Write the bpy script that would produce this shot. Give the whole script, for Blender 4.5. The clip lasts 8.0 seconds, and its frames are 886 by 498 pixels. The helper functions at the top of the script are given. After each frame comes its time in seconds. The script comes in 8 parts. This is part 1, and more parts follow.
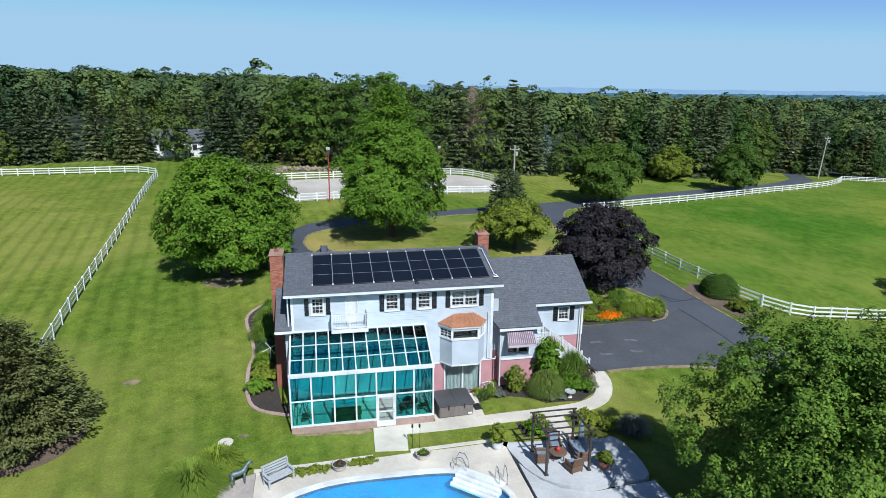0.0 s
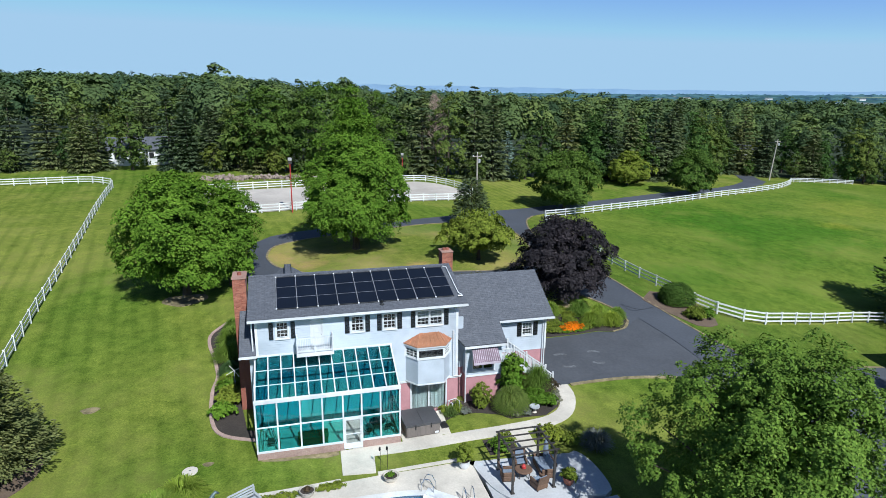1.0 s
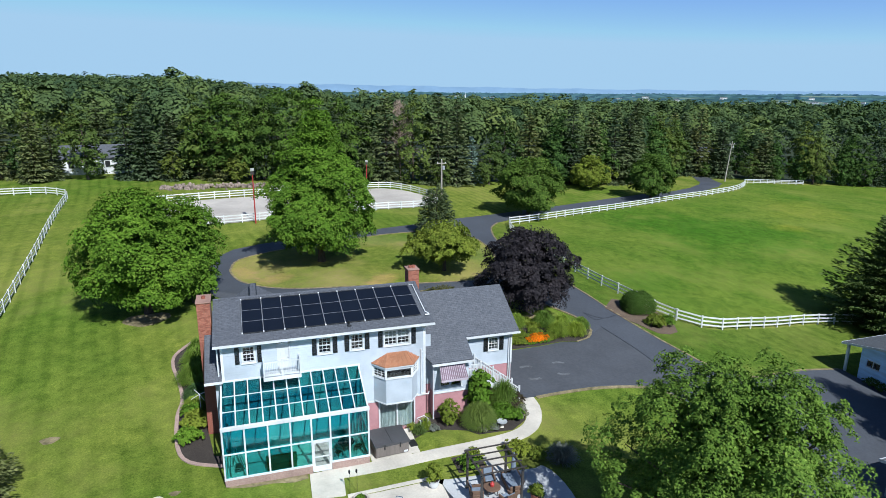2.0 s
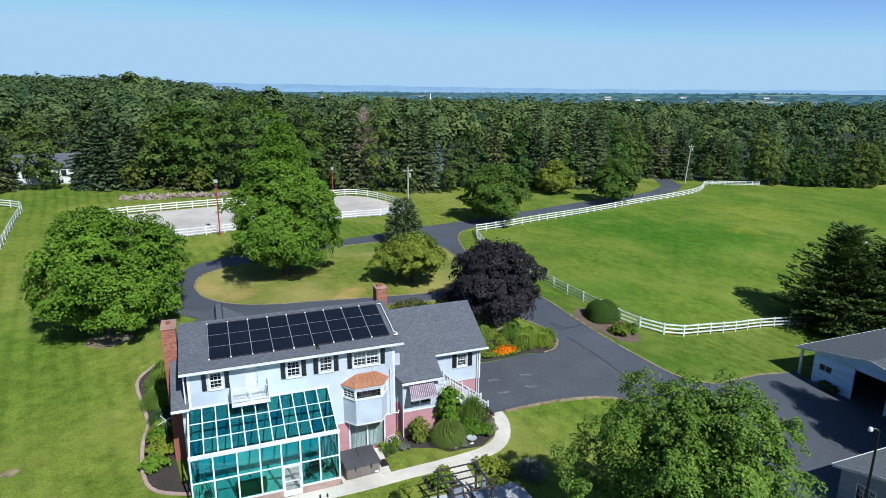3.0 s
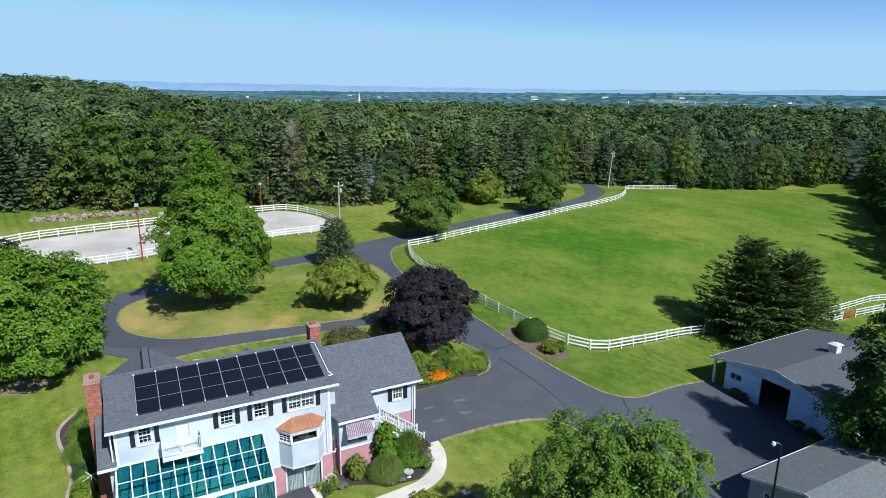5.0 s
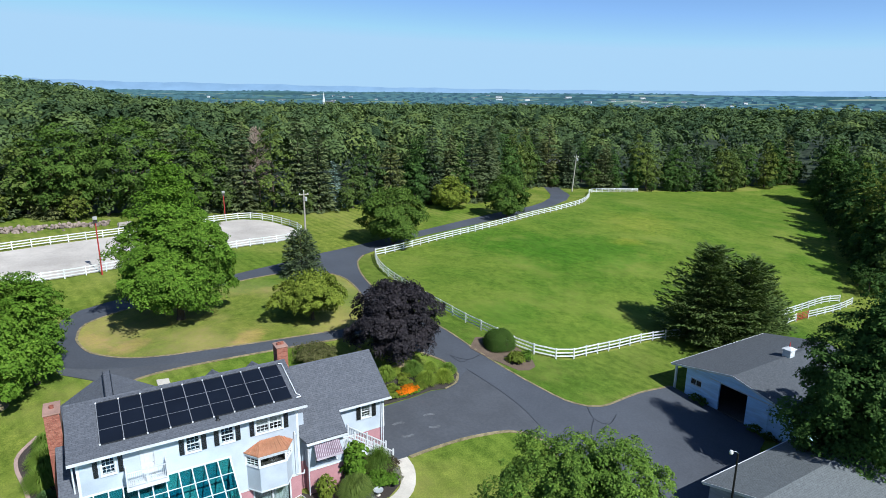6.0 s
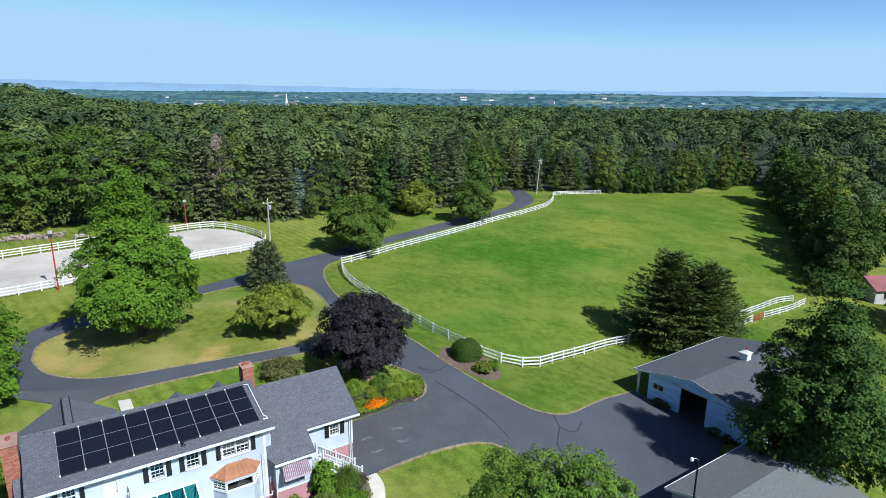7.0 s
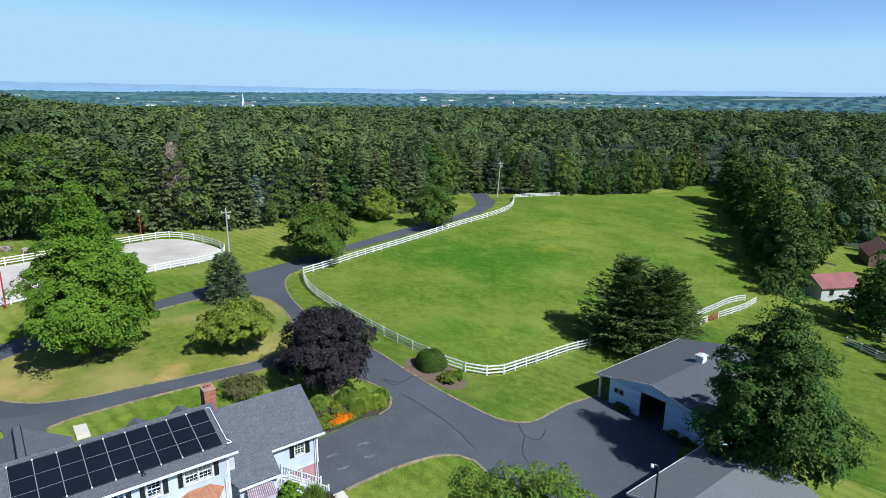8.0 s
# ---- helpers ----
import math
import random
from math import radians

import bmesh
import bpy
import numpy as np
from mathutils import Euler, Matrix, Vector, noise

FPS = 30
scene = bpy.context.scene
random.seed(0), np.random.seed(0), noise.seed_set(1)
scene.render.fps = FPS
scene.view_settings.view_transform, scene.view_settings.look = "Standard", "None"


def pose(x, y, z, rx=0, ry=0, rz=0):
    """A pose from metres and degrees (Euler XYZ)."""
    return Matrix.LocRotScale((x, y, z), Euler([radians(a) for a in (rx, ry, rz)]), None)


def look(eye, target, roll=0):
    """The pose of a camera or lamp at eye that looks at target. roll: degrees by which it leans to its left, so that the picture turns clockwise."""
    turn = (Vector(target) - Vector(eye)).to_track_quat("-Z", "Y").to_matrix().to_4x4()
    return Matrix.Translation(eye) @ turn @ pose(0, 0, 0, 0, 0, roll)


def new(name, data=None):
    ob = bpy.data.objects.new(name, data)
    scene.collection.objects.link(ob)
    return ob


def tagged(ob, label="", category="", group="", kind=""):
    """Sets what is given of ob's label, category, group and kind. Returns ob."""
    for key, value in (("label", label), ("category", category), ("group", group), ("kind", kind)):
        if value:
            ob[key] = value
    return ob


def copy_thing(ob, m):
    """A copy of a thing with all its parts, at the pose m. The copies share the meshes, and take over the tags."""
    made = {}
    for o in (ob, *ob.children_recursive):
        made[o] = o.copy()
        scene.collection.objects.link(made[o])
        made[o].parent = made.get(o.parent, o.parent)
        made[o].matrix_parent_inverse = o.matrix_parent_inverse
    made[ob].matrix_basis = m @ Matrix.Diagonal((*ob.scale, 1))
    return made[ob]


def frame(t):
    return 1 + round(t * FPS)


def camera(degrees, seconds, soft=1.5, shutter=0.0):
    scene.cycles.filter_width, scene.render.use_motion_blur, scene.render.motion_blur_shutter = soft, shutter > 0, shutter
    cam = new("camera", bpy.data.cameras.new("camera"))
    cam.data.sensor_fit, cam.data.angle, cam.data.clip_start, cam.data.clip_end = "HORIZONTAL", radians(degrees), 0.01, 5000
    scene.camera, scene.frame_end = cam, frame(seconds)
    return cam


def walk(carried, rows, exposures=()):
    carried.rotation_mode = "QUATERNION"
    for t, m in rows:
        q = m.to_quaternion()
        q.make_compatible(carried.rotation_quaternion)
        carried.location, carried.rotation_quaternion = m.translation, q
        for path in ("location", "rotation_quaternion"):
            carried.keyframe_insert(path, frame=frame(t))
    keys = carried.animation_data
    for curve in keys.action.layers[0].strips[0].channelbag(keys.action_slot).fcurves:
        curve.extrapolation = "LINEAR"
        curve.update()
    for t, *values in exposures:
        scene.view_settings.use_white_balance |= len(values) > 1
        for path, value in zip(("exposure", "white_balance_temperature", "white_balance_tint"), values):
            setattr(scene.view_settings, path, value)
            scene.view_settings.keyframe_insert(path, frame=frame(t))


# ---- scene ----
# ---------------------------------------------------------------- the camera: it rises straight up and turns to its right
cam = camera(71.95, 8.0, soft=0.7)
PATH = [
    (0.0, 0.000, 0.000, 20.000, 75.593, -0.480, -11.264),
    (0.5, 0.039, 0.019, 20.677, 75.593, -0.437, -12.945),
    (1.0, 0.020, 0.001, 21.331, 75.618, -0.442, -14.694),
    (1.5, -0.004, -0.019, 21.987, 75.612, -0.413, -16.397),
    (3.0, -0.017, -0.033, 24.053, 75.586, -0.291, -21.209),
    (3.5, 0.003, -0.061, 24.729, 75.568, -0.255, -22.766),
    (4.0, 0.002, -0.088, 25.432, 75.575, -0.258, -24.362),
    (4.5, 0.018, -0.127, 26.129, 75.547, -0.313, -26.036),
    (6.0, 0.044, -0.200, 28.208, 75.546, -0.495, -30.800),
    (6.5, 0.061, -0.216, 28.854, 75.561, -0.472, -32.457),
    (7.0, 0.071, -0.206, 29.453, 75.577, -0.504, -34.040),
    (7.5, 0.064, -0.178, 30.043, 75.585, -0.491, -35.831),
    (8.0, 0.082, -0.098, 30.652, 75.606, -0.406, -37.719),
]
walk(cam, [(t, pose(x, y, z, rx, ry, rz)) for t, x, y, z, rx, ry, rz in PATH], [(0.0, 0.36, 5850, 6), (8.0, 0.56, 5850, 6)])

# ---------------------------------------------------------------- daylight
SUN_AZ, SUN_EL = 168.0, 45.5   # compass bearing of the sun from +y towards +x, and its height
sky_world = bpy.data.worlds.new("sky")
scene.world = sky_world
sky_world.use_nodes = True
_nt = sky_world.node_tree
_sky = _nt.nodes.new("ShaderNodeTexSky")
_sky.sky_type, _sky.sun_disc = "NISHITA", False
_sky.sun_elevation, _sky.sun_rotation = radians(SUN_EL), radians(SUN_AZ)
_sky.altitude, _sky.air_density, _sky.dust_density, _sky.ozone_density = 100, 0.58, 0.1, 3.4
_haze = _nt.nodes.new("ShaderNodeMix")   # thin summer haze evens out the glare near the horizon
_haze.data_type, _haze.blend_type = "RGBA", "DARKEN"
_haze.inputs[0].default_value = 1.0
_haze.inputs[7].default_value = (3.2, 4.62, 5.95, 1)
_nt.links.new(_sky.outputs[0], _haze.inputs[6])
_nt.links.new(_haze.outputs[2], _nt.nodes["Background"].inputs["Color"])
_nt.nodes["Background"].inputs["Strength"].default_value = 0.1
_s = bpy.data.lights.new("sun", "SUN")
_s.energy, _s.angle, _s.color = 5.0, radians(0.55), (1.0, 0.96, 0.9)
_sun = new("sun", _s)
_sun.matrix_basis = look((100 * math.sin(radians(SUN_AZ)), 100 * math.cos(radians(SUN_AZ)), 100 * math.tan(radians(SUN_EL))), (0, 0, 0))


# ---------------------------------------------------------------- helpers of this scene
from mathutils.geometry import delaunay_2d_cdt

RNG = np.random.default_rng(11)
random.seed(5)


def mesh_object(name, bm, material, smooth=False):
    me = bpy.data.meshes.new(name)
    bm.to_mesh(me)
    bm.free()
    if material:
        me.materials.append(material)
    if smooth:
        me.polygons.foreach_set("use_smooth", [True] * len(me.polygons))
    return new(name, me)


def part(name, bm, material, parent, label="", smooth=False):
    """One mesh object under a thing or a part, drawn in the thing's own coordinates."""
    ob = mesh_object(name, bm, material, smooth)
    ob.parent = parent
    return tagged(ob, label) if label else ob


def thing(name, label, category, at=(0, 0, 0), turn=0.0, group=""):
    ob = new(name)
    ob.empty_display_size = 0.3
    ob.matrix_basis = pose(*at, 0, 0, turn)
    return tagged(ob, label, category, group, "thing")


def structure(name, bm, material, label, category, smooth=False):
    return tagged(mesh_object(name, bm, material, smooth), label, category, "", "structure")


def box(bm, x0, x1, y0, y1, z0, z1, bevel=0.0):
    vs = [bm.verts.new((x, y, z)) for x in (x0, x1) for y in (y0, y1) for z in (z0, z1)]
    fs = [bm.faces.new([vs[i] for i in q]) for q in ((0, 1, 3, 2), (4, 6, 7, 5), (0, 4, 5, 1), (2, 3, 7, 6), (0, 2, 6, 4), (1, 5, 7, 3))]
    if bevel:
        es = list({e for f in fs for e in f.edges})
        bmesh.ops.bevel(bm, geom=es, offset=bevel, segments=1, affect="EDGES")
    return bm


def boxed(*args, **kw):
    return box(bmesh.new(), *args, **kw)


def beam(bm, a, b, w, h, up=(0, 0, 1)):
    """A straight bar of width w and height h from a to b."""
    a, b = Vector(a), Vector(b)
    d = (b - a).normalized()
    side = d.cross(Vector(up))
    if side.length < 1e-4:
        side = Vector((1, 0, 0))
    side.normalize()
    top = side.cross(d)
    vs = []
    for p in (a, b):
        for s, t in ((-1, -1), (1, -1), (1, 1), (-1, 1)):
            vs.append(bm.verts.new(p + side * (s * w / 2) + top * (t * h / 2)))
    for q in ((0, 1, 2, 3), (7, 6, 5, 4), (0, 4, 5, 1), (1, 5, 6, 2), (2, 6, 7, 3), (3, 7, 4, 0)):
        bm.faces.new([vs[i] for i in q])
    return bm


def tube(bm, points, radii, n=8, cap=True):
    """A round bar along points, tapering by radii."""
    rings = []
    pts = [Vector(p) for p in points]
    for i, p in enumerate(pts):
        d = (pts[min(i + 1, len(pts) - 1)] - pts[max(i - 1, 0)]).normalized()
        u = d.cross(Vector((0.31, 0.2, 0.93)))
        if u.length < 1e-3:
            u = d.cross(Vector((1, 0, 0)))
        u.normalize()
        v = d.cross(u)
        rings.append([bm.verts.new(p + (u * math.cos(k * math.tau / n) + v * math.sin(k * math.tau / n)) * radii[i]) for k in range(n)])
    for a, b in zip(rings, rings[1:]):
        for k in range(n):
            bm.faces.new((a[k], a[(k + 1) % n], b[(k + 1) % n], b[k]))
    if cap:
        bm.faces.new(rings[0][::-1])
        bm.faces.new(rings[-1])
    return bm


def lathe(bm, profile, n=16, at=(0, 0, 0)):
    rings = [[bm.verts.new((at[0] + r * math.cos(k * math.tau / n), at[1] + r * math.sin(k * math.tau / n), at[2] + z)) for k in range(n)] for r, z in profile]
    for a, b in zip(rings, rings[1:]):
        for k in range(n):
            bm.faces.new((a[k], a[(k + 1) % n], b[(k + 1) % n], b[k]))
    bm.faces.new(rings[0][::-1])
    bm.faces.new(rings[-1])
    return bm


def prism(bm, outline, lift):
    """A closed slab: outline (points in space, in order), pushed along lift."""
    lift = Vector(lift)
    a = [bm.verts.new(p) for p in outline]
    b = [bm.verts.new(Vector(p) + lift) for p in outline]
    n = len(a)
    bm.faces.new(a[::-1])
    bm.faces.new(b)
    for i in range(n):
        bm.faces.new((a[i], a[(i + 1) % n], b[(i + 1) % n], b[i]))
    bmesh.ops.recalc_face_normals(bm, faces=bm.faces[:])
    return bm


def smooth_line(points, step=1.0, closed=False):
    """A Catmull-Rom line through points, about step long per piece."""
    P = [np.array(p, float) for p in points]
    n = len(P)
    out = []
    for i in range(n if closed else n - 1):
        p0, p1, p2, p3 = (P[(i + k) % n] if closed else P[min(max(i + k, 0), n - 1)] for k in (-1, 0, 1, 2))
        m = max(1, int(np.linalg.norm(p2 - p1) / step))
        for j in range(m):
            t = j / m
            out.append(0.5 * (2 * p1 + (p2 - p0) * t + (2 * p0 - 5 * p1 + 4 * p2 - p3) * t * t + (3 * p1 - p0 - 3 * p2 + p3) * t ** 3))
    if not closed:
        out.append(P[-1])
    return [tuple(p) for p in out]


# ---------------------------------------------------------------- the lie of the land
SPOTS = np.array([
    (2, 32, .62), (-3, 31, .6), (8, 33, .6), (1, 36.6, .5), (9, 36.4, .55), (10, 26, .35), (19, 36.7, .85), (30, 46.4, 1.25), (43, 45.5, .05), (53, 39, -2.7), (53, 32, -2.85), (37, 24, -2.2),
    (39.3, 86.4, 2.3), (1.1, 88.6, 4.6), (-2.1, 68.4, 3.5), (117, 119, .5), (125, 143, -1.5), (28, 65.5, 3.0), (6, 51, 2.6), (-6, 45, 1.6), (-22, 40, 1.0),
    (-30, 80, 4.2), (-60, 110, 5.0), (0, 0, -.5), (3, 26, .12), (3, 17, -.1), (30, 5, -3), (-30, 0, -.5), (80, 60, -2.5), (70, 100, 1.2), (30, 120, 4), (100, 30, -7)], float)


def _land():
    n = len(SPOTS)
    d = np.linalg.norm(SPOTS[:, None, :2] - SPOTS[None, :, :2], axis=2)
    A = np.zeros((n + 3, n + 3))
    A[:n, :n] = -np.sqrt(d * d + 196) + np.eye(n) * 0.05
    A[:n, n], A[:n, n + 1:], A[n, :n], A[n + 1:, :n] = 1, SPOTS[:, :2], 1, SPOTS[:, :2].T
    b = np.zeros(n + 3)
    b[:n] = SPOTS[:, 2]
    return np.linalg.solve(A, b)


LAND = _land()


def step01(v, a, b):
    s = np.clip((v - a) / (b - a), 0, 1)
    return s * s * (3 - 2 * s)


def land(x, y):
    """Height of the ground at x, y (numbers or arrays)."""
    x, y = np.asarray(x, float), np.asarray(y, float)
    xc, yc = np.clip(x, -75, 190), np.clip(y, -25, 165)
    d = np.sqrt((xc[..., None] - SPOTS[:, 0]) ** 2 + (yc[..., None] - SPOTS[:, 1]) ** 2)
    near = -(np.sqrt(d * d + 196) @ LAND[:len(SPOTS)]) + LAND[-3] + LAND[-2] * xc + LAND[-1] * yc
    r = np.hypot(x - 30, y - 60)
    west = 1 - step01(np.degrees(np.arctan2(x, np.maximum(y, 1))), -6, 12)
    hill = west * (5 + 17 * step01(r, 250, 950) - 40 * step01(r, 1100, 2600))
    plain = (1 - west) * (1 - 27 * step01(r, 200, 1500))
    far = hill + plain + 47 * step01(r, 2600, 4800)
    k = step01(r, 130, 330)
    return near * (1 - k) + far * k


def at_land(x, y, dz=0.0):
    return (x, y, float(land(x, y)) + dz)


def inside(poly, x, y):
    px, py = np.array(poly).T[:2]
    qx, qy = np.roll(px, -1), np.roll(py, -1)
    c = ((py > y) != (qy > y)) & (x < (qx - px) * (y - py) / (qy - py + 1e-12) + px)
    return bool(c.sum() % 2)


def draped(outline, dz, step=1.5, holes=(), skirt=0.25, level=None):
    """A sheet over the land inside outline (less the holes), dz above it, with edges going down by skirt."""
    bm = bmesh.new()
    loops = [list(outline)] + [list(h) for h in holes]
    verts, edges = [], []
    for lp in loops:
        k = len(verts)
        verts += [Vector(p[:2]) for p in lp]
        edges += [(k + i, k + (i + 1) % len(lp)) for i in range(len(lp))]
    nb = len(verts)
    o = np.array(outline)
    x0, y0 = o.min(0)[:2]
    x1, y1 = o.max(0)[:2]
    for x in np.arange(x0 + step / 2, x1, step):
        for y in np.arange(y0 + step / 2, y1, step):
            if inside(outline, x, y) and not any(inside(h, x, y) for h in holes):
                verts.append(Vector((x, y)))
    vs, es, fs, ov, oe, of = delaunay_2d_cdt(verts, edges, [], 0, 1e-5)
    h = [(float(land(v.x, v.y)) if level is None else level) + dz for v in vs]
    made = [bm.verts.new((v.x, v.y, z)) for v, z in zip(vs, h)]
    for f in fs:
        c = sum((vs[i] for i in f), Vector((0, 0))) / len(f)
        if inside(outline, c.x, c.y) and not any(inside(q, c.x, c.y) for q in holes):
            bm.faces.new([made[i] for i in f])
    bmesh.ops.recalc_face_normals(bm, faces=bm.faces[:])
    bm.faces.ensure_lookup_table()
    if bm.faces[0].normal.z < 0:
        bmesh.ops.reverse_faces(bm, faces=bm.faces[:])
    rim = [e for e in bm.edges if e.is_boundary]
    ext = bmesh.ops.extrude_edge_only(bm, edges=rim)["geom"]
    for v in ext:
        if isinstance(v, bmesh.types.BMVert):
            v.co.z -= skirt
    loose = [v for v in bm.verts if not v.link_faces]
    bmesh.ops.delete(bm, geom=loose, context="VERTS")
    return bm


def ribbon(points, width, dz, height, cross=2, closed=False):
    """A raised strip (kerb, edging, path) along a line on the land."""
    bm = bmesh.new()
    P = [np.array(p[:2], float) for p in points]
    n = len(P)
    rows = []
    for i, p in enumerate(P):
        a, b = (P[i - 1], P[(i + 1) % n]) if closed else (P[max(i - 1, 0)], P[min(i + 1, n - 1)])
        d = (b - a) / (np.linalg.norm(b - a) + 1e-9)
        s = np.array((-d[1], d[0]))
        row = []
        for k in range(cross + 1):
            q = p + s * width * (k / cross - 0.5)
            row.append(bm.verts.new((q[0], q[1], float(land(*q)) + dz)))
        lo = [bm.verts.new(v.co - Vector((0, 0, height))) for v in (row[0], row[-1])]
        rows.append([lo[0]] + row + [lo[1]])
    pairs = list(zip(rows, rows[1:] + rows[:1])) if closed else list(zip(rows, rows[1:]))
    for a, b in pairs:
        for k in range(len(a) - 1):
            bm.faces.new((a[k + 1], a[k], b[k], b[k + 1]))
    if not closed:
        bm.faces.new(rows[0])
        bm.faces.new(rows[-1][::-1])
    bmesh.ops.recalc_face_normals(bm, faces=bm.faces[:])
    return bm


# ---------------------------------------------------------------- materials
def material(name):
    m = bpy.data.materials.new(name)
    m.use_nodes = True
    nt = m.node_tree
    return m, nt, nt.nodes["Principled BSDF"]


def node(nt, kind, **kw):
    n = nt.nodes.new(kind)
    for k, v in kw.items():
        if k in n.inputs:
            n.inputs[k].default_value = v
    return n


def ramp(nt, fac, stops):
    n = nt.nodes.new("ShaderNodeValToRGB")
    el = n.color_ramp.elements
    while len(el) < len(stops):
        el.new(0.5)
    for e, (p, c) in zip(el, stops):
        e.position, e.color = p, (*c, 1)
    nt.links.new(fac, n.inputs["Fac"])
    return n.outputs["Color"]


def mixed(nt, kind, fac, a, b):
    n = nt.nodes.new("ShaderNodeMix")
    n.data_type, n.blend_type = "RGBA", kind
    for sock, v in ((n.inputs[0], fac), (n.inputs[6], a), (n.inputs[7], b)):
        if hasattr(v, "links"):
            nt.links.new(v, sock)
        elif isinstance(v, tuple):
            sock.default_value = (*v, 1)
        else:
            sock.default_value = v
    return n.outputs[2]


def place(nt, scale=(1, 1, 1), turn=0.0, world=True):
    src = nt.nodes.new("ShaderNodeNewGeometry").outputs["Position"] if world else nt.nodes.new("ShaderNodeTexCoord").outputs["Object"]
    mp = nt.nodes.new("ShaderNodeMapping")
    mp.inputs["Scale"].default_value = scale
    mp.inputs["Rotation"].default_value = (0, 0, radians(turn))
    nt.links.new(src, mp.inputs["Vector"])
    return mp.outputs["Vector"]


def noise_of(nt, vec, scale, detail=4.0, rough=0.6):
    n = node(nt, "ShaderNodeTexNoise", Scale=scale, Detail=detail, Roughness=rough)
    nt.links.new(vec, n.inputs["Vector"])
    return n.outputs["Fac"]


def bumped(nt, bsdf, height, strength, distance):
    b = node(nt, "ShaderNodeBump", Strength=strength, Distance=distance)
    nt.links.new(height, b.inputs["Height"])
    nt.links.new(b.outputs["Normal"], bsdf.inputs["Normal"])


def surface(name, dark, light, fine=6.0, coarse=0.5, rough=0.7, metal=0.0, bump=0.2, depth=0.01, world=True, spread=0.25, stretch=(1, 1, 1), vary=0.0):
    """Two-scale mottled surface between two colours; vary: light and dark from piece to piece."""
    m, nt, bsdf = material(name)
    v = place(nt, stretch, world=world)
    a, b = noise_of(nt, v, fine, 6, 0.7), noise_of(nt, v, coarse, 3)
    c = ramp(nt, a, ((0.5 - spread, dark), (0.5 + spread, light)))
    g = ramp(nt, b, ((0.3, (0.8, 0.8, 0.8)), (0.7, (1.15, 1.15, 1.15))))
    c = mixed(nt, "MULTIPLY", 1.0, c, g)
    if vary:
        info = nt.nodes.new("ShaderNodeObjectInfo").outputs["Random"]
        c = mixed(nt, "MULTIPLY", 1.0, c, ramp(nt, info, ((0, (1 - vary,) * 3), (1, (1 + vary,) * 3))))
    nt.links.new(c, bsdf.inputs["Base Color"])
    bsdf.inputs["Roughness"].default_value = rough
    bsdf.inputs["Metallic"].default_value = metal
    if bump:
        bumped(nt, bsdf, a, bump, depth)
    return m


def leafy(name, dark, light, tip, rough=0.68, through_light=0.07, vary=0.2):
    """Leaves: colour varies from leaf to leaf and over metres; some light passes through."""
    m, nt, bsdf = material(name)
    geo = nt.nodes.new("ShaderNodeNewGeometry")
    dark = tuple(0.5 * a + 0.5 * b for a, b in zip(dark, light))
    tip = tuple(0.6 * a + 0.4 * b for a, b in zip(tip, light))
    c = ramp(nt, geo.outputs["Random Per Island"], ((0.0, dark), (0.7, light), (1.0, tip)))
    big = noise_of(nt, place(nt), 0.35, 3)
    c = mixed(nt, "MULTIPLY", 1.0, c, ramp(nt, big, ((0.3, (0.75, 0.78, 0.75)), (0.7, (1.2, 1.17, 1.1)))))
    who = nt.nodes.new("ShaderNodeObjectInfo").outputs["Random"]
    c = mixed(nt, "MULTIPLY", 1.0, c, ramp(nt, who, ((0.0, (1 - 1.9 * vary, 1 - 1.4 * vary, 1 - 0.75 * vary)), (0.5, (1.0, 1.0, 1.0)), (1.0, (1 + 2 * vary, 1 + 1.1 * vary, 1 - 0.25 * vary)))))
    nt.links.new(c, bsdf.inputs["Base Color"])
    bsdf.inputs["Roughness"].default_value = rough
    bsdf.inputs["Specular IOR Level"].default_value = 0.03
    tr = nt.nodes.new("ShaderNodeBsdfTranslucent")
    nt.links.new(mixed(nt, "MULTIPLY", 1.0, c, (1.3, 1.5, 0.5)), tr.inputs["Color"])
    mx = nt.nodes.new("ShaderNodeMixShader")
    mx.inputs[0].default_value = through_light
    nt.links.new(bsdf.outputs[0], mx.inputs[1])
    nt.links.new(tr.outputs[0], mx.inputs[2])
    nt.links.new(mx.outputs[0], nt.nodes["Material Output"].inputs["Surface"])
    return m


def spot_mask(nt, value):
    m = nt.nodes.new("ShaderNodeMapRange")
    m.interpolation_type = "SMOOTHSTEP"
    for k, q in (("From Min", 1.35), ("From Max", 2.1), ("To Min", 1.0), ("To Max", 0.0)):
        m.inputs[k].default_value = q
    nt.links.new(value, m.inputs["Value"])
    return m.outputs["Result"]


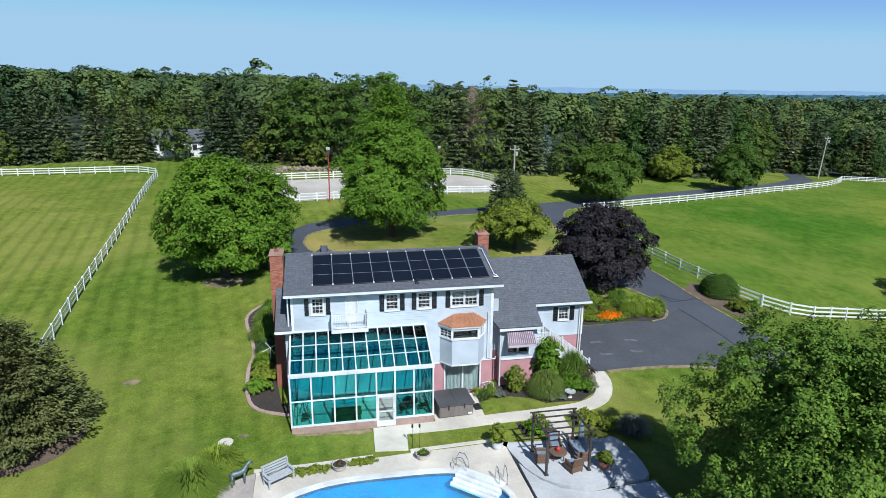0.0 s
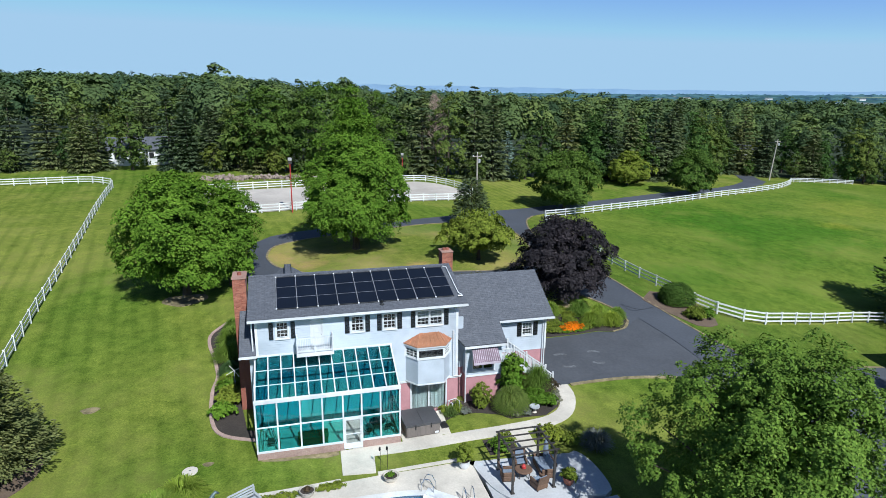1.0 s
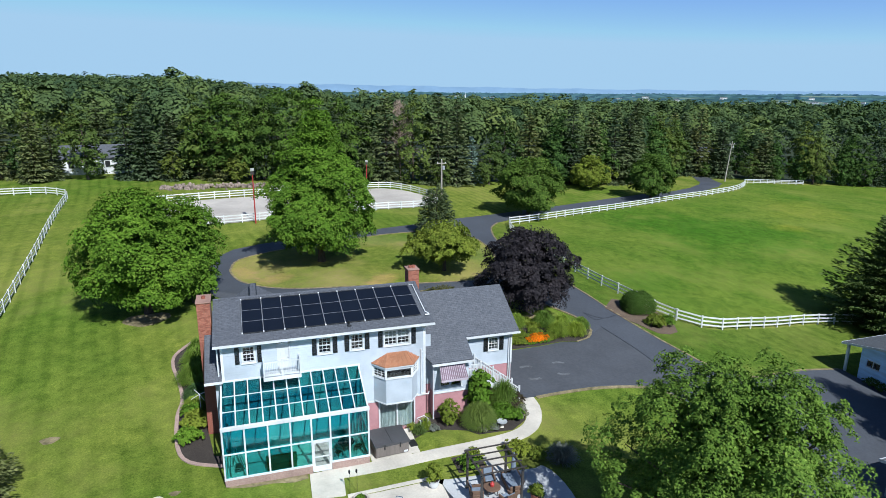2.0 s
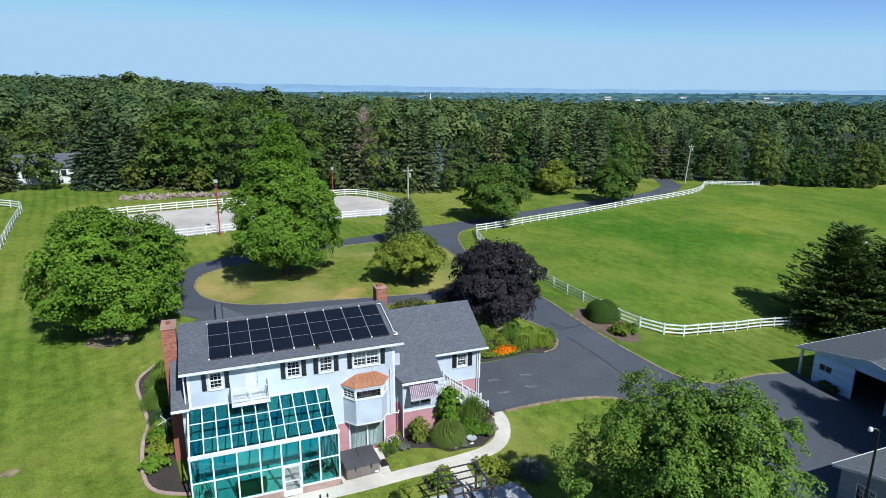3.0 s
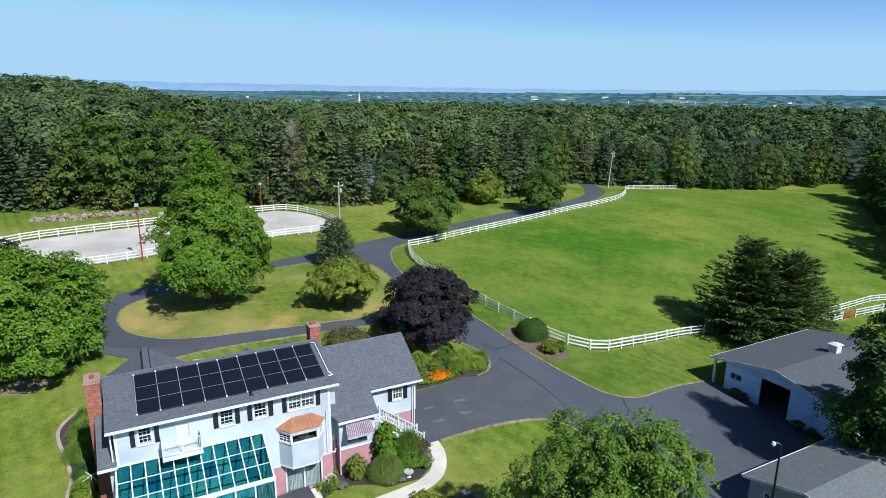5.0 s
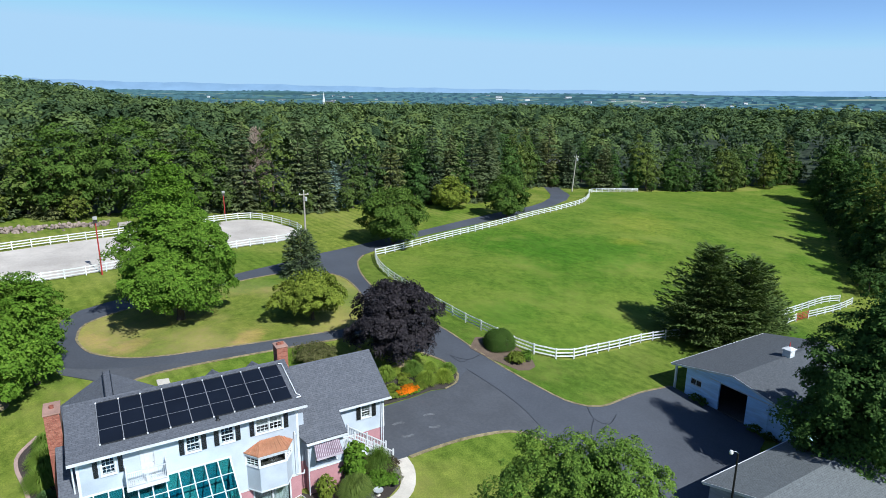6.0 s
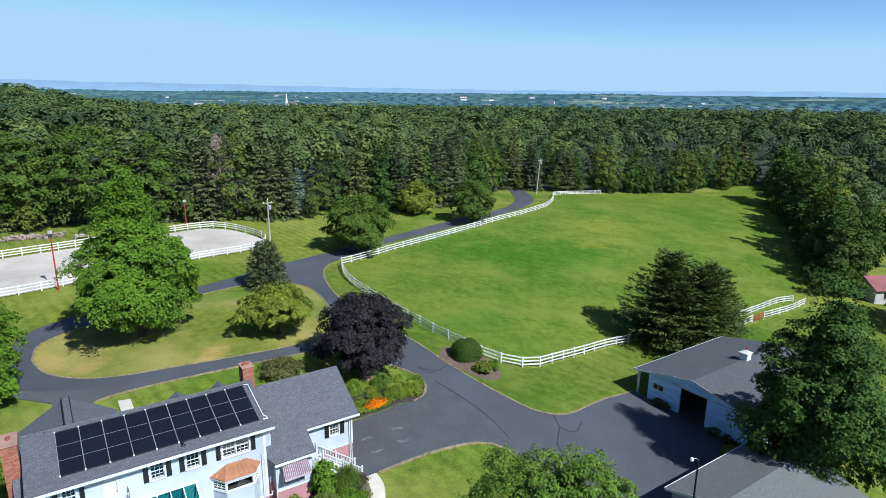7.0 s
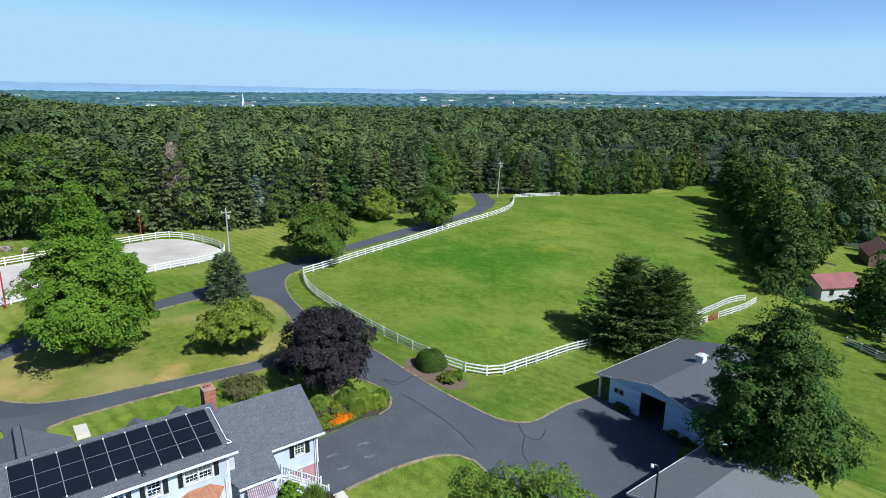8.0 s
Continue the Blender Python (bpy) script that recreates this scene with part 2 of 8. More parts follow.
def turf(name, dark, light, dry, stripe=0.0, turn=0.0, dryness=0.45, width=1.3, spots=()):
    """Mown or grazed grass: blades, patches, dry spots and mower stripes."""
    m, nt, bsdf = material(name)
    v = place(nt)
    fine, mid, big = noise_of(nt, v, 9, 6, 0.8), noise_of(nt, v, 1.1, 5, 0.7), noise_of(nt, v, 0.09, 4, 0.6)
    c = ramp(nt, fine, ((0.38, dark), (0.62, light)))
    tuft, patch = noise_of(nt, v, 0.33, 4, 0.65), noise_of(nt, v, 0.035, 4, 0.6)
    c = mixed(nt, "MULTIPLY", 1.0, c, ramp(nt, tuft, ((0.32, (0.8, 0.86, 0.79)), (0.68, (1.13, 1.1, 1.09)))))
    c = mixed(nt, "MULTIPLY", 1.0, c, ramp(nt, patch, ((0.38, (0.68, 0.86, 0.66)), (0.56, (1.06, 1.03, 1.03)))))
    c = mixed(nt, "MULTIPLY", 1.0, c, ramp(nt, mid, ((0.32, (0.66, 0.72, 0.64)), (0.68, (1.24, 1.2, 1.18)))))
    c = mixed(nt, "MIX", ramp(nt, big, ((dryness, (0, 0, 0)), (dryness + 0.3, (0.75, 0.75, 0.75)))), c, mixed(nt, "MULTIPLY", 1.0, ramp(nt, mid, ((0.2, dry), (0.8, light))), (1, 1, 1)))
    if stripe:
        w = node(nt, "ShaderNodeTexWave", Scale=0.31 / width, Distortion=1.6, Detail=3.0)
        w.inputs["Detail Scale"].default_value = 0.6
        nt.links.new(place(nt, turn=turn), w.inputs["Vector"])
        seen = nt.nodes.new("ShaderNodeMath")
        seen.operation = "MULTIPLY"
        seen.inputs[1].default_value = stripe
        nt.links.new(ramp(nt, noise_of(nt, v, 0.05, 2), ((0.35, (0.3, 0.3, 0.3)), (0.6, (1, 1, 1)))), seen.inputs[0])
        c = mixed(nt, "MULTIPLY", seen.outputs[0], c, ramp(nt, w.outputs["Fac"], ((0.06, (0.7, 0.77, 0.66)), (0.38, (1.02, 1.01, 1.0)), (1.0, (1.1, 1.08, 1.06)))))
    for x, y, a, b, spin, tint in spots:   # lusher or worn patches of the sward
        mp = nt.nodes.new("ShaderNodeMapping")
        mp.vector_type = "TEXTURE"
        mp.inputs["Location"].default_value = (x, y, 0)
        mp.inputs["Rotation"].default_value = (0, 0, radians(spin))
        mp.inputs["Scale"].default_value = (a, b, 1000)
        nt.links.new(v, mp.inputs["Vector"])
        far = nt.nodes.new("ShaderNodeVectorMath")
        far.operation = "LENGTH"
        nt.links.new(mp.outputs["Vector"], far.inputs[0])
        ragged = nt.nodes.new("ShaderNodeMath")
        ragged.operation = "MULTIPLY_ADD"
        nt.links.new(noise_of(nt, v, 1.1 / b ** 0.5, 5, 0.7), ragged.inputs[0])
        ragged.inputs[1].default_value = 1.9
        nt.links.new(far.outputs["Value"], ragged.inputs[2])
        c = mixed(nt, "MULTIPLY", spot_mask(nt, ragged.outputs[0]), c, tint)
    nt.links.new(c, bsdf.inputs["Base Color"])
    bsdf.inputs["Roughness"].default_value = 0.85
    bsdf.inputs["Specular IOR Level"].default_value = 0.03
    bumped(nt, bsdf, noise_of(nt, v, 16, 5, 0.8), 0.5, 0.06)
    return m


M_LAWN = turf("lawn", (0.085, 0.118, 0.02), (0.19, 0.226, 0.042), (0.3, 0.255, 0.09), 0.65, turn=-10, dryness=0.46, width=1.6)
M_PASTURE = turf("pasture", (0.068, 0.112, 0.017), (0.152, 0.208, 0.032), (0.235, 0.23, 0.06), 0.1, turn=-35, dryness=0.5, width=2.6,
                 spots=((77.5, 82, 21, 12, -15, (0.62, 0.86, 0.62)), (45.5, 58.5, 7, 4.5, 20, (0.72, 0.88, 0.72)), (93, 83.5, 5, 3, 0, (1.35, 1.1, 1.0)), (110, 95, 16, 9, 30, (1.15, 1.05, 1.0))))
M_GREEN_LAWN = turf("green_lawn", (0.06, 0.098, 0.016), (0.142, 0.188, 0.033), (0.22, 0.2, 0.06), 0.4, turn=-32, dryness=0.52, width=1.9)
M_ISLAND = turf("dry_lawn", (0.1, 0.125, 0.024), (0.235, 0.235, 0.053), (0.42, 0.3, 0.15), 0.0, dryness=0.42,
                spots=((13.2, 60.4, 1.6, 3.2, -35, (1.5, 1.12, 1.5)), (2.2, 63.6, 2.6, 1.6, 30, (1.45, 1.12, 1.5)), (-0.6, 67, 1.3, 3.0, 10, (1.3, 1.1, 1.3)), (26.5, 70, 3.5, 9, 10, (0.66, 0.85, 0.7)), (17, 77, 8, 3, 15, (0.7, 0.88, 0.75))))
M_ASPHALT = surface("asphalt", (0.042, 0.047, 0.058), (0.07, 0.077, 0.092), 5, 0.12, 0.75, bump=0.35, depth=0.01)
M_EDGING = surface("lawn_edge_soil", (0.1, 0.088, 0.04), (0.29, 0.23, 0.13), 2.2, 0.7, 0.9, spread=0.16)
M_CONCRETE = surface("concrete", (0.4452, 0.405, 0.345), (0.5712, 0.53, 0.465), 9, 0.5, 0.8, bump=0.2)
M_PATIO = surface("patio_concrete", (0.3528, 0.3612, 0.3696), (0.462, 0.4704, 0.4872), 8, 0.5, 0.8)
M_MULCH = surface("mulch", (0.0168, 0.0126, 0.0101), (0.063, 0.0504, 0.042), 14, 0.8, 0.95, bump=0.8, depth=0.05)
M_BARKMULCH = surface("bark_mulch", (0.075, 0.05, 0.034), (0.16, 0.115, 0.08), 14, 0.8, 0.95, bump=0.8, depth=0.05)
M_SAND = surface("riding_sand", (0.36, 0.325, 0.29), (0.49, 0.45, 0.405), 3, 0.15, 0.95, bump=0.5, depth=0.03)
M_BASEBRICK = surface("faded_brick", (0.252, 0.1596, 0.1344), (0.42, 0.3192, 0.2772), 14, 1.2, 0.9)
M_SIDING = surface("white_siding", (0.385, 0.43, 0.485), (0.435, 0.48, 0.54), 12, 0.35, 0.5, bump=0.05)
M_TRIM = surface("white_trim", (0.5376, 0.5544, 0.5712), (0.6048, 0.6216, 0.6384), 8, 0.6, 0.45, bump=0.04)
M_PINK = surface("pink_stucco", (0.3528, 0.168, 0.1848), (0.4368, 0.2268, 0.2436), 14, 0.5, 0.9, bump=0.3)
M_BLACK = surface("black_shutter", (0.0067, 0.0076, 0.0092), (0.0151, 0.0168, 0.0185), 12, 1, 0.45)
M_FENCE = surface("white_fence_vinyl", (0.5712, 0.5796, 0.5712), (0.672, 0.6804, 0.672), 7, 0.5, 0.5, bump=0.05)
M_RED = surface("red_paint", (0.3024, 0.0252, 0.0252), (0.42, 0.042, 0.0378), 10, 0.5, 0.45)
M_BARK = surface("bark", (0.042, 0.0319, 0.0235), (0.1092, 0.084, 0.063), 8, 0.8, 0.95, bump=0.8, depth=0.03, stretch=(1, 1, 0.3))
M_POLEWOOD = surface("weathered_pole", (0.2688, 0.2436, 0.21), (0.42, 0.3864, 0.336), 6, 0.6, 0.85, stretch=(1, 1, 0.2))
M_DARKMETAL = surface("dark_bronze_metal", (0.042, 0.0378, 0.0353), (0.084, 0.0756, 0.0714), 8, 0.8, 0.5, metal=0.4)
M_STEEL = surface("polished_steel", (0.462, 0.4704, 0.4872), (0.588, 0.5964, 0.6132), 9, 0.6, 0.22, metal=1.0)
M_LEAF = leafy("maple_leaves", (0.042, 0.0924, 0.0101), (0.1, 0.186, 0.0202), (0.18, 0.2688, 0.042), vary=0.04)
M_LEAF_SOFT = leafy("layered_maple_leaves", (0.041, 0.082, 0.0155), (0.097, 0.17, 0.0285), (0.19, 0.275, 0.055), vary=0.03)
M_LEAF_LIGHT = leafy("light_leaves", (0.075, 0.1134, 0.0143), (0.155, 0.195, 0.0282), (0.23, 0.26, 0.048), vary=0.05)
M_LEAF_DEEP = leafy("deep_green_leaves", (0.03087, 0.06451, 0.01323), (0.06615, 0.1169, 0.02289), (0.1147, 0.1774, 0.03707), vary=0.08)
M_LEAF_PURPLE = leafy("purple_leaves", (0.013, 0.0115, 0.0145), (0.031, 0.027, 0.032), (0.075, 0.064, 0.07), 0.4, 0.03, 0.02)
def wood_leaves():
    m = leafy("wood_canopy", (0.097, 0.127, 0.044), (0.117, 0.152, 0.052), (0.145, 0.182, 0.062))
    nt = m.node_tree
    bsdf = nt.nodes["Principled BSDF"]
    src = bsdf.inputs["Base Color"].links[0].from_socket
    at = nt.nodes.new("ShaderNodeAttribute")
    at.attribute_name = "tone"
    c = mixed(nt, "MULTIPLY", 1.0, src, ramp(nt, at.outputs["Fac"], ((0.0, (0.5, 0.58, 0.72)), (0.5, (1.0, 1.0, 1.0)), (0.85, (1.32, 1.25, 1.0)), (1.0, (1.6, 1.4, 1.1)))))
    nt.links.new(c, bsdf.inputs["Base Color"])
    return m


M_WOOD = wood_leaves()
M_NEEDLE = leafy("spruce_needles", (0.05371, 0.07548, 0.03478), (0.1074, 0.1355, 0.0621), (0.179, 0.2053, 0.09315), 0.6, 0.06)
M_WOODLEAF = leafy("wood_edge_leaves", (0.04325, 0.07121, 0.01852), (0.08866, 0.1271, 0.03153), (0.1406, 0.1741, 0.04256), vary=0.26)
M_NEEDLE_DARK = leafy("dark_spruce_needles", (0.04368, 0.06917, 0.02324), (0.1019, 0.145, 0.04372), (0.182, 0.2306, 0.06825), 0.6, 0.08, 0.05)
# oak leaves; on the pasture row their darkness stands in for shade
M_LEAF_OAK_SHADE = leafy("oak_and_shade_dark_leaves", (0.028, 0.0588, 0.01526), (0.056, 0.105, 0.0259), (0.1092, 0.1708, 0.042), vary=0.08)
M_NEEDLE_BLUE = leafy("blue_spruce_needles", (0.09, 0.14, 0.12), (0.18, 0.25, 0.22), (0.28, 0.36, 0.33), 0.6, 0.06, 0.05)
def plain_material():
    """The far plain: a patchwork of woods and fields, blue haze mixed into their colours."""
    m, nt, bsdf = material("hazed_far_plain")
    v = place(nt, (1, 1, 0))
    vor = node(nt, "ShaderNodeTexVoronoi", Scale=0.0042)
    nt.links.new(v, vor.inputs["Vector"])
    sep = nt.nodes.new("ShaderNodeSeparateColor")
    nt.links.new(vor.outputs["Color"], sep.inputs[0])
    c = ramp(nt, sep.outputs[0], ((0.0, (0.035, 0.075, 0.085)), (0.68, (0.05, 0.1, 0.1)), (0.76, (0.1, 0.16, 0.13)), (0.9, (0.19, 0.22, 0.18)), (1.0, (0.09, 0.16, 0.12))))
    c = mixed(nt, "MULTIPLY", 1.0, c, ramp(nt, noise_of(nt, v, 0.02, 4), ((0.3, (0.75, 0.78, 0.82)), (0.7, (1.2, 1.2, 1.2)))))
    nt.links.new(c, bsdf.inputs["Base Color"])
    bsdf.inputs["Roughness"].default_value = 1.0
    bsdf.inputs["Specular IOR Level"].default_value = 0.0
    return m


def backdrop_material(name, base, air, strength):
    """Far land, with the blue haze before it put into its colour and glow."""
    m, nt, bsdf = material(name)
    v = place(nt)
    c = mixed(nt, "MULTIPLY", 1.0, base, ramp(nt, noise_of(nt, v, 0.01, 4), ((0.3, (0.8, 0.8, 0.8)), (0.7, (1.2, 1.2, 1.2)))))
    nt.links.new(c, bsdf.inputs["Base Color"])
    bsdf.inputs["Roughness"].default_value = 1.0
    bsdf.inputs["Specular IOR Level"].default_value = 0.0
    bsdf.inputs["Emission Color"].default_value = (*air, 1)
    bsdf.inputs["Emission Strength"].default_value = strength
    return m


M_PLAIN = plain_material()
# blue emission imitates the air between the viewer and the land
M_BELT = backdrop_material("far_haze_tree_belts", (0.035, 0.07, 0.06), (0.13, 0.27, 0.46), 0.21)
M_HILLS = backdrop_material("far_haze_blue_hills", (0.08, 0.12, 0.16), (0.3, 0.48, 0.74), 0.46)
M_GRASSES = leafy("ornamental_grass", (0.075, 0.135, 0.022), (0.155, 0.235, 0.038), (0.27, 0.32, 0.09), 0.6, 0.2)
M_FLOWER = leafy("orange_flowers", (0.462, 0.1176, 0.005), (0.63, 0.2016, 0.0084), (0.714, 0.336, 0.0252), 0.6, 0.15)
M_TWIG = surface("bare_twigs", (0.26, 0.18, 0.145), (0.4, 0.3, 0.25), 6, 1, 0.9)


def shingle_material(name, dark, light):
    m, nt, bsdf = material(name)
    v = place(nt)
    br = nt.nodes.new("ShaderNodeTexBrick")
    for k, val in (("Scale", 1.0), ("Mortar Size", 0.006), ("Brick Width", 0.33), ("Row Height", 0.135)):
        br.inputs[k].default_value = val
    br.inputs["Color1"].default_value, br.inputs["Color2"].default_value, br.inputs["Mortar"].default_value = (*dark, 1), (*light, 1), (*[c * 0.5 for c in dark], 1)
    nt.links.new(v, br.inputs["Vector"])
    a = noise_of(nt, v, 6.0, 6, 0.8)
    c = mixed(nt, "MULTIPLY", 1.0, br.outputs["Color"], ramp(nt, a, ((0.25, (0.55, 0.55, 0.55)), (0.75, (1.45, 1.42, 1.4)))))
    nt.links.new(c, bsdf.inputs["Base Color"])
    bsdf.inputs["Roughness"].default_value = 0.9
    bumped(nt, bsdf, a, 0.5, 0.02)
    return m


def brick_material(name):
    m, nt, bsdf = material(name)
    info = nt.nodes.new("ShaderNodeObjectInfo").outputs["Random"]
    v = place(nt)
    a = noise_of(nt, v, 25, 4)
    c = ramp(nt, info, ((0.0, (0.22, 0.07, 0.047)), (0.5, (0.3, 0.11, 0.072)), (1.0, (0.37, 0.15, 0.1))))
    c = mixed(nt, "MULTIPLY", 1.0, c, ramp(nt, a, ((0.3, (0.8, 0.8, 0.8)), (0.7, (1.15, 1.15, 1.15)))))
    nt.links.new(c, bsdf.inputs["Base Color"])
    bsdf.inputs["Roughness"].default_value = 0.9
    bumped(nt, bsdf, a, 0.4, 0.01)
    return m


M_SHINGLE = shingle_material("grey_shingles", (0.076, 0.084, 0.102), (0.096, 0.104, 0.124))
M_SHINGLE_PALE = shingle_material("pale_grey_shingles", (0.105, 0.117, 0.124), (0.12, 0.133, 0.14))
M_SHINGLE_BARN = shingle_material("barn_shingles", (0.062, 0.07, 0.08), (0.076, 0.084, 0.095))
M_BRICK = brick_material("red_brick")
M_MORTAR = surface("mortar", (0.252, 0.1428, 0.1092), (0.336, 0.21, 0.168), 12, 1, 0.95)
M_COPPER = surface("copper_roof", (0.42, 0.1848, 0.1008), (0.5544, 0.2772, 0.1596), 5, 0.8, 0.35, metal=0.45)
M_PANEL = surface("black_solar_mat", (0.0034, 0.005, 0.0101), (0.0076, 0.0101, 0.0168), 20, 0.6, 0.35, bump=0.1)
M_PANELBAR = surface("panel_bar", (0.1344, 0.1428, 0.1596), (0.21, 0.2184, 0.2352), 8, 0.8, 0.4)


def glass(name, tint, rough=0.02, other=None):
    m, nt, bsdf = material(name)
    nt.nodes.remove(bsdf)
    tr = nt.nodes.new("ShaderNodeBsdfTransparent")
    tr.inputs["Color"].default_value = (*tint, 1)
    if other:
        who = nt.nodes.new("ShaderNodeObjectInfo").outputs["Random"]
        nt.links.new(ramp(nt, who, ((0.0, tint), (1.0, other))), tr.inputs["Color"])
    gl = nt.nodes.new("ShaderNodeBsdfGlossy")
    gl.inputs["Roughness"].default_value = rough
    fr = node(nt, "ShaderNodeFresnel", IOR=1.5)
    mx = nt.nodes.new("ShaderNodeMixShader")
    nt.links.new(fr.outputs[0], mx.inputs[0])
    nt.links.new(tr.outputs[0], mx.inputs[1])
    nt.links.new(gl.outputs[0], mx.inputs[2])
    nt.links.new(mx.outputs[0], nt.nodes["Material Output"].inputs["Surface"])
    return m


M_GLASS = glass("window_glass", (0.75, 0.8, 0.8))
M_TEAL = glass("teal_glass", (0.13, 0.5, 0.54), other=(0.32, 0.74, 0.7))
M_TEAL_ROOF = glass("dark_teal_roof_glass", (0.1, 0.38, 0.46), other=(0.24, 0.6, 0.58))
# the dimness of rooms is put into this base colour
M_DARKROOM = surface("interior_dark_as_shade", (0.042, 0.0378, 0.0336), (0.0756, 0.0672, 0.063), 4, 1, 0.9)

# ---------------------------------------------------------------- ground, roads, water
M_COURT = surface("older_asphalt", (0.046, 0.05, 0.06), (0.074, 0.079, 0.09), 4, 0.2, 0.8, bump=0.35)
M_TAR = surface("tar", (0.021, 0.023, 0.028), (0.034, 0.037, 0.044), 9, 1, 0.5)
M_SCUFF = surface("pale_scuff", (0.07, 0.074, 0.082), (0.13, 0.135, 0.147), 3, 1.5, 0.85, spread=0.15)


# leaf litter, coloured extra dark to deepen the shade under the trees
M_LITTER = surface("shaded_forest_floor", (0.012, 0.022, 0.008), (0.03, 0.05, 0.017), 2, 0.3, 0.95, bump=0.5, depth=0.1)


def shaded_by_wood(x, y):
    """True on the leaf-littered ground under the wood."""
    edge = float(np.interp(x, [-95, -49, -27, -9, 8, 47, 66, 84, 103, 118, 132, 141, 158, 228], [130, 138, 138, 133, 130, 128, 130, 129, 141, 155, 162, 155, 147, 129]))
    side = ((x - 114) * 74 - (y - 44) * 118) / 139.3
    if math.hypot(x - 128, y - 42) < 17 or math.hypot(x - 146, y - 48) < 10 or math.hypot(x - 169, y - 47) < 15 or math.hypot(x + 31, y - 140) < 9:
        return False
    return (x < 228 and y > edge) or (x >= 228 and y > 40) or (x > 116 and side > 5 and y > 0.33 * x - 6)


def ground_sheet():
    rings = [0.0] + list(np.cumsum(np.concatenate([np.full(70, 1.8), 1.8 * 1.085 ** np.arange(1, 70)])))
    rings = [r for r in rings if r < 4900] + [4900.0]
    seg = 220
    bm = bmesh.new()
    R = np.array(rings[1:])
    A = np.arange(seg) * math.tau / seg
    X, Y = 30 + R[:, None] * np.cos(A), 55 + R[:, None] * np.sin(A)
    Z = land(X, Y)
    mid = bm.verts.new((30, 55, float(land(30, 55))))
    rows = [[bm.verts.new((X[i, k], Y[i, k], Z[i, k])) for k in range(seg)] for i in range(len(R))]
    for k in range(seg):
        bm.faces.new((mid, rows[0][k], rows[0][(k + 1) % seg]))
    for a, b in zip(rows, rows[1:]):
        for k in range(seg):
            bm.faces.new((a[k], b[k], b[(k + 1) % seg], a[(k + 1) % seg]))
    # open where the pool deck lies
    gone = [f for f in bm.faces if all(-11.0 < v.co.x < 21.0 and 11.0 < v.co.y < 36.0 for v in f.verts)]
    bmesh.ops.delete(bm, geom=gone, context="FACES")
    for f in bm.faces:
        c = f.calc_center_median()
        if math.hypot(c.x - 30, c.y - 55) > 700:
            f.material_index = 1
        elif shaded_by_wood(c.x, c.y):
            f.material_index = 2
    return bm


_ground = structure("ground", ground_sheet(), M_LAWN, "mown green lawn with faint mower stripes and dry patches", "lawn", True)
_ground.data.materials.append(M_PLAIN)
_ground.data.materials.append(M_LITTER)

PASTURE = [(40.4, 86.6), (54, 93.0), (64.8, 97.1), (86, 104.8), (98.7, 108.7), (110.4, 113.6), (122.5, 123.8), (134, 135.2), (140, 139.6), (158, 137.8), (195, 128), (226, 118),
           (170, 84), (118, 54), (104, 47), (93, 46.8), (84, 46.2), (70, 48.6), (60.3, 49.4), (52, 48), (46.3, 46.8), (43.4, 46.3), (41.4, 47.2), (39.9, 49), (38.8, 53.2), (37.8, 57), (36.9, 65.8),
           (37, 74.6), (38.2, 81.4)]
structure("pasture", draped(PASTURE, 0.06, 2.5), M_PASTURE, "bright green grazed horse pasture, unevenly tufted", "pasture")

structure("lawn", draped([(53, 39.1), (46.8, 38.4), (42.5, 37.5), (40.3, 37.2), (38.9, 37.6), (37.3, 39), (36.3, 41.5), (35.4, 44.5), (34.7, 48), (34.3, 51.1), (33.9, 55.2), (32.8, 61.2), (31.9, 67.1), (32.3, 72.8), (33.6, 79), (35.6, 84.6), (38.2, 88.3), (39.5, 87.2), (37.4, 81.4), (36.2, 74.6), (36.1, 65.8), (37.0, 57), (38.1, 52.7), (39.2, 48.6), (41.1, 46.3), (43.4, 45.4),
                         (46.3, 45.9), (52, 47.2), (60.3, 48.6), (70, 47.8), (80, 45.6), (89.7, 46.0), (108, 46.5), (112, 36), (106, 8), (66, 4), (58, 26), (53, 28)], 0.045, 2.0), M_GREEN_LAWN, "darker green lawn between the drive and the pasture fence", "lawn")

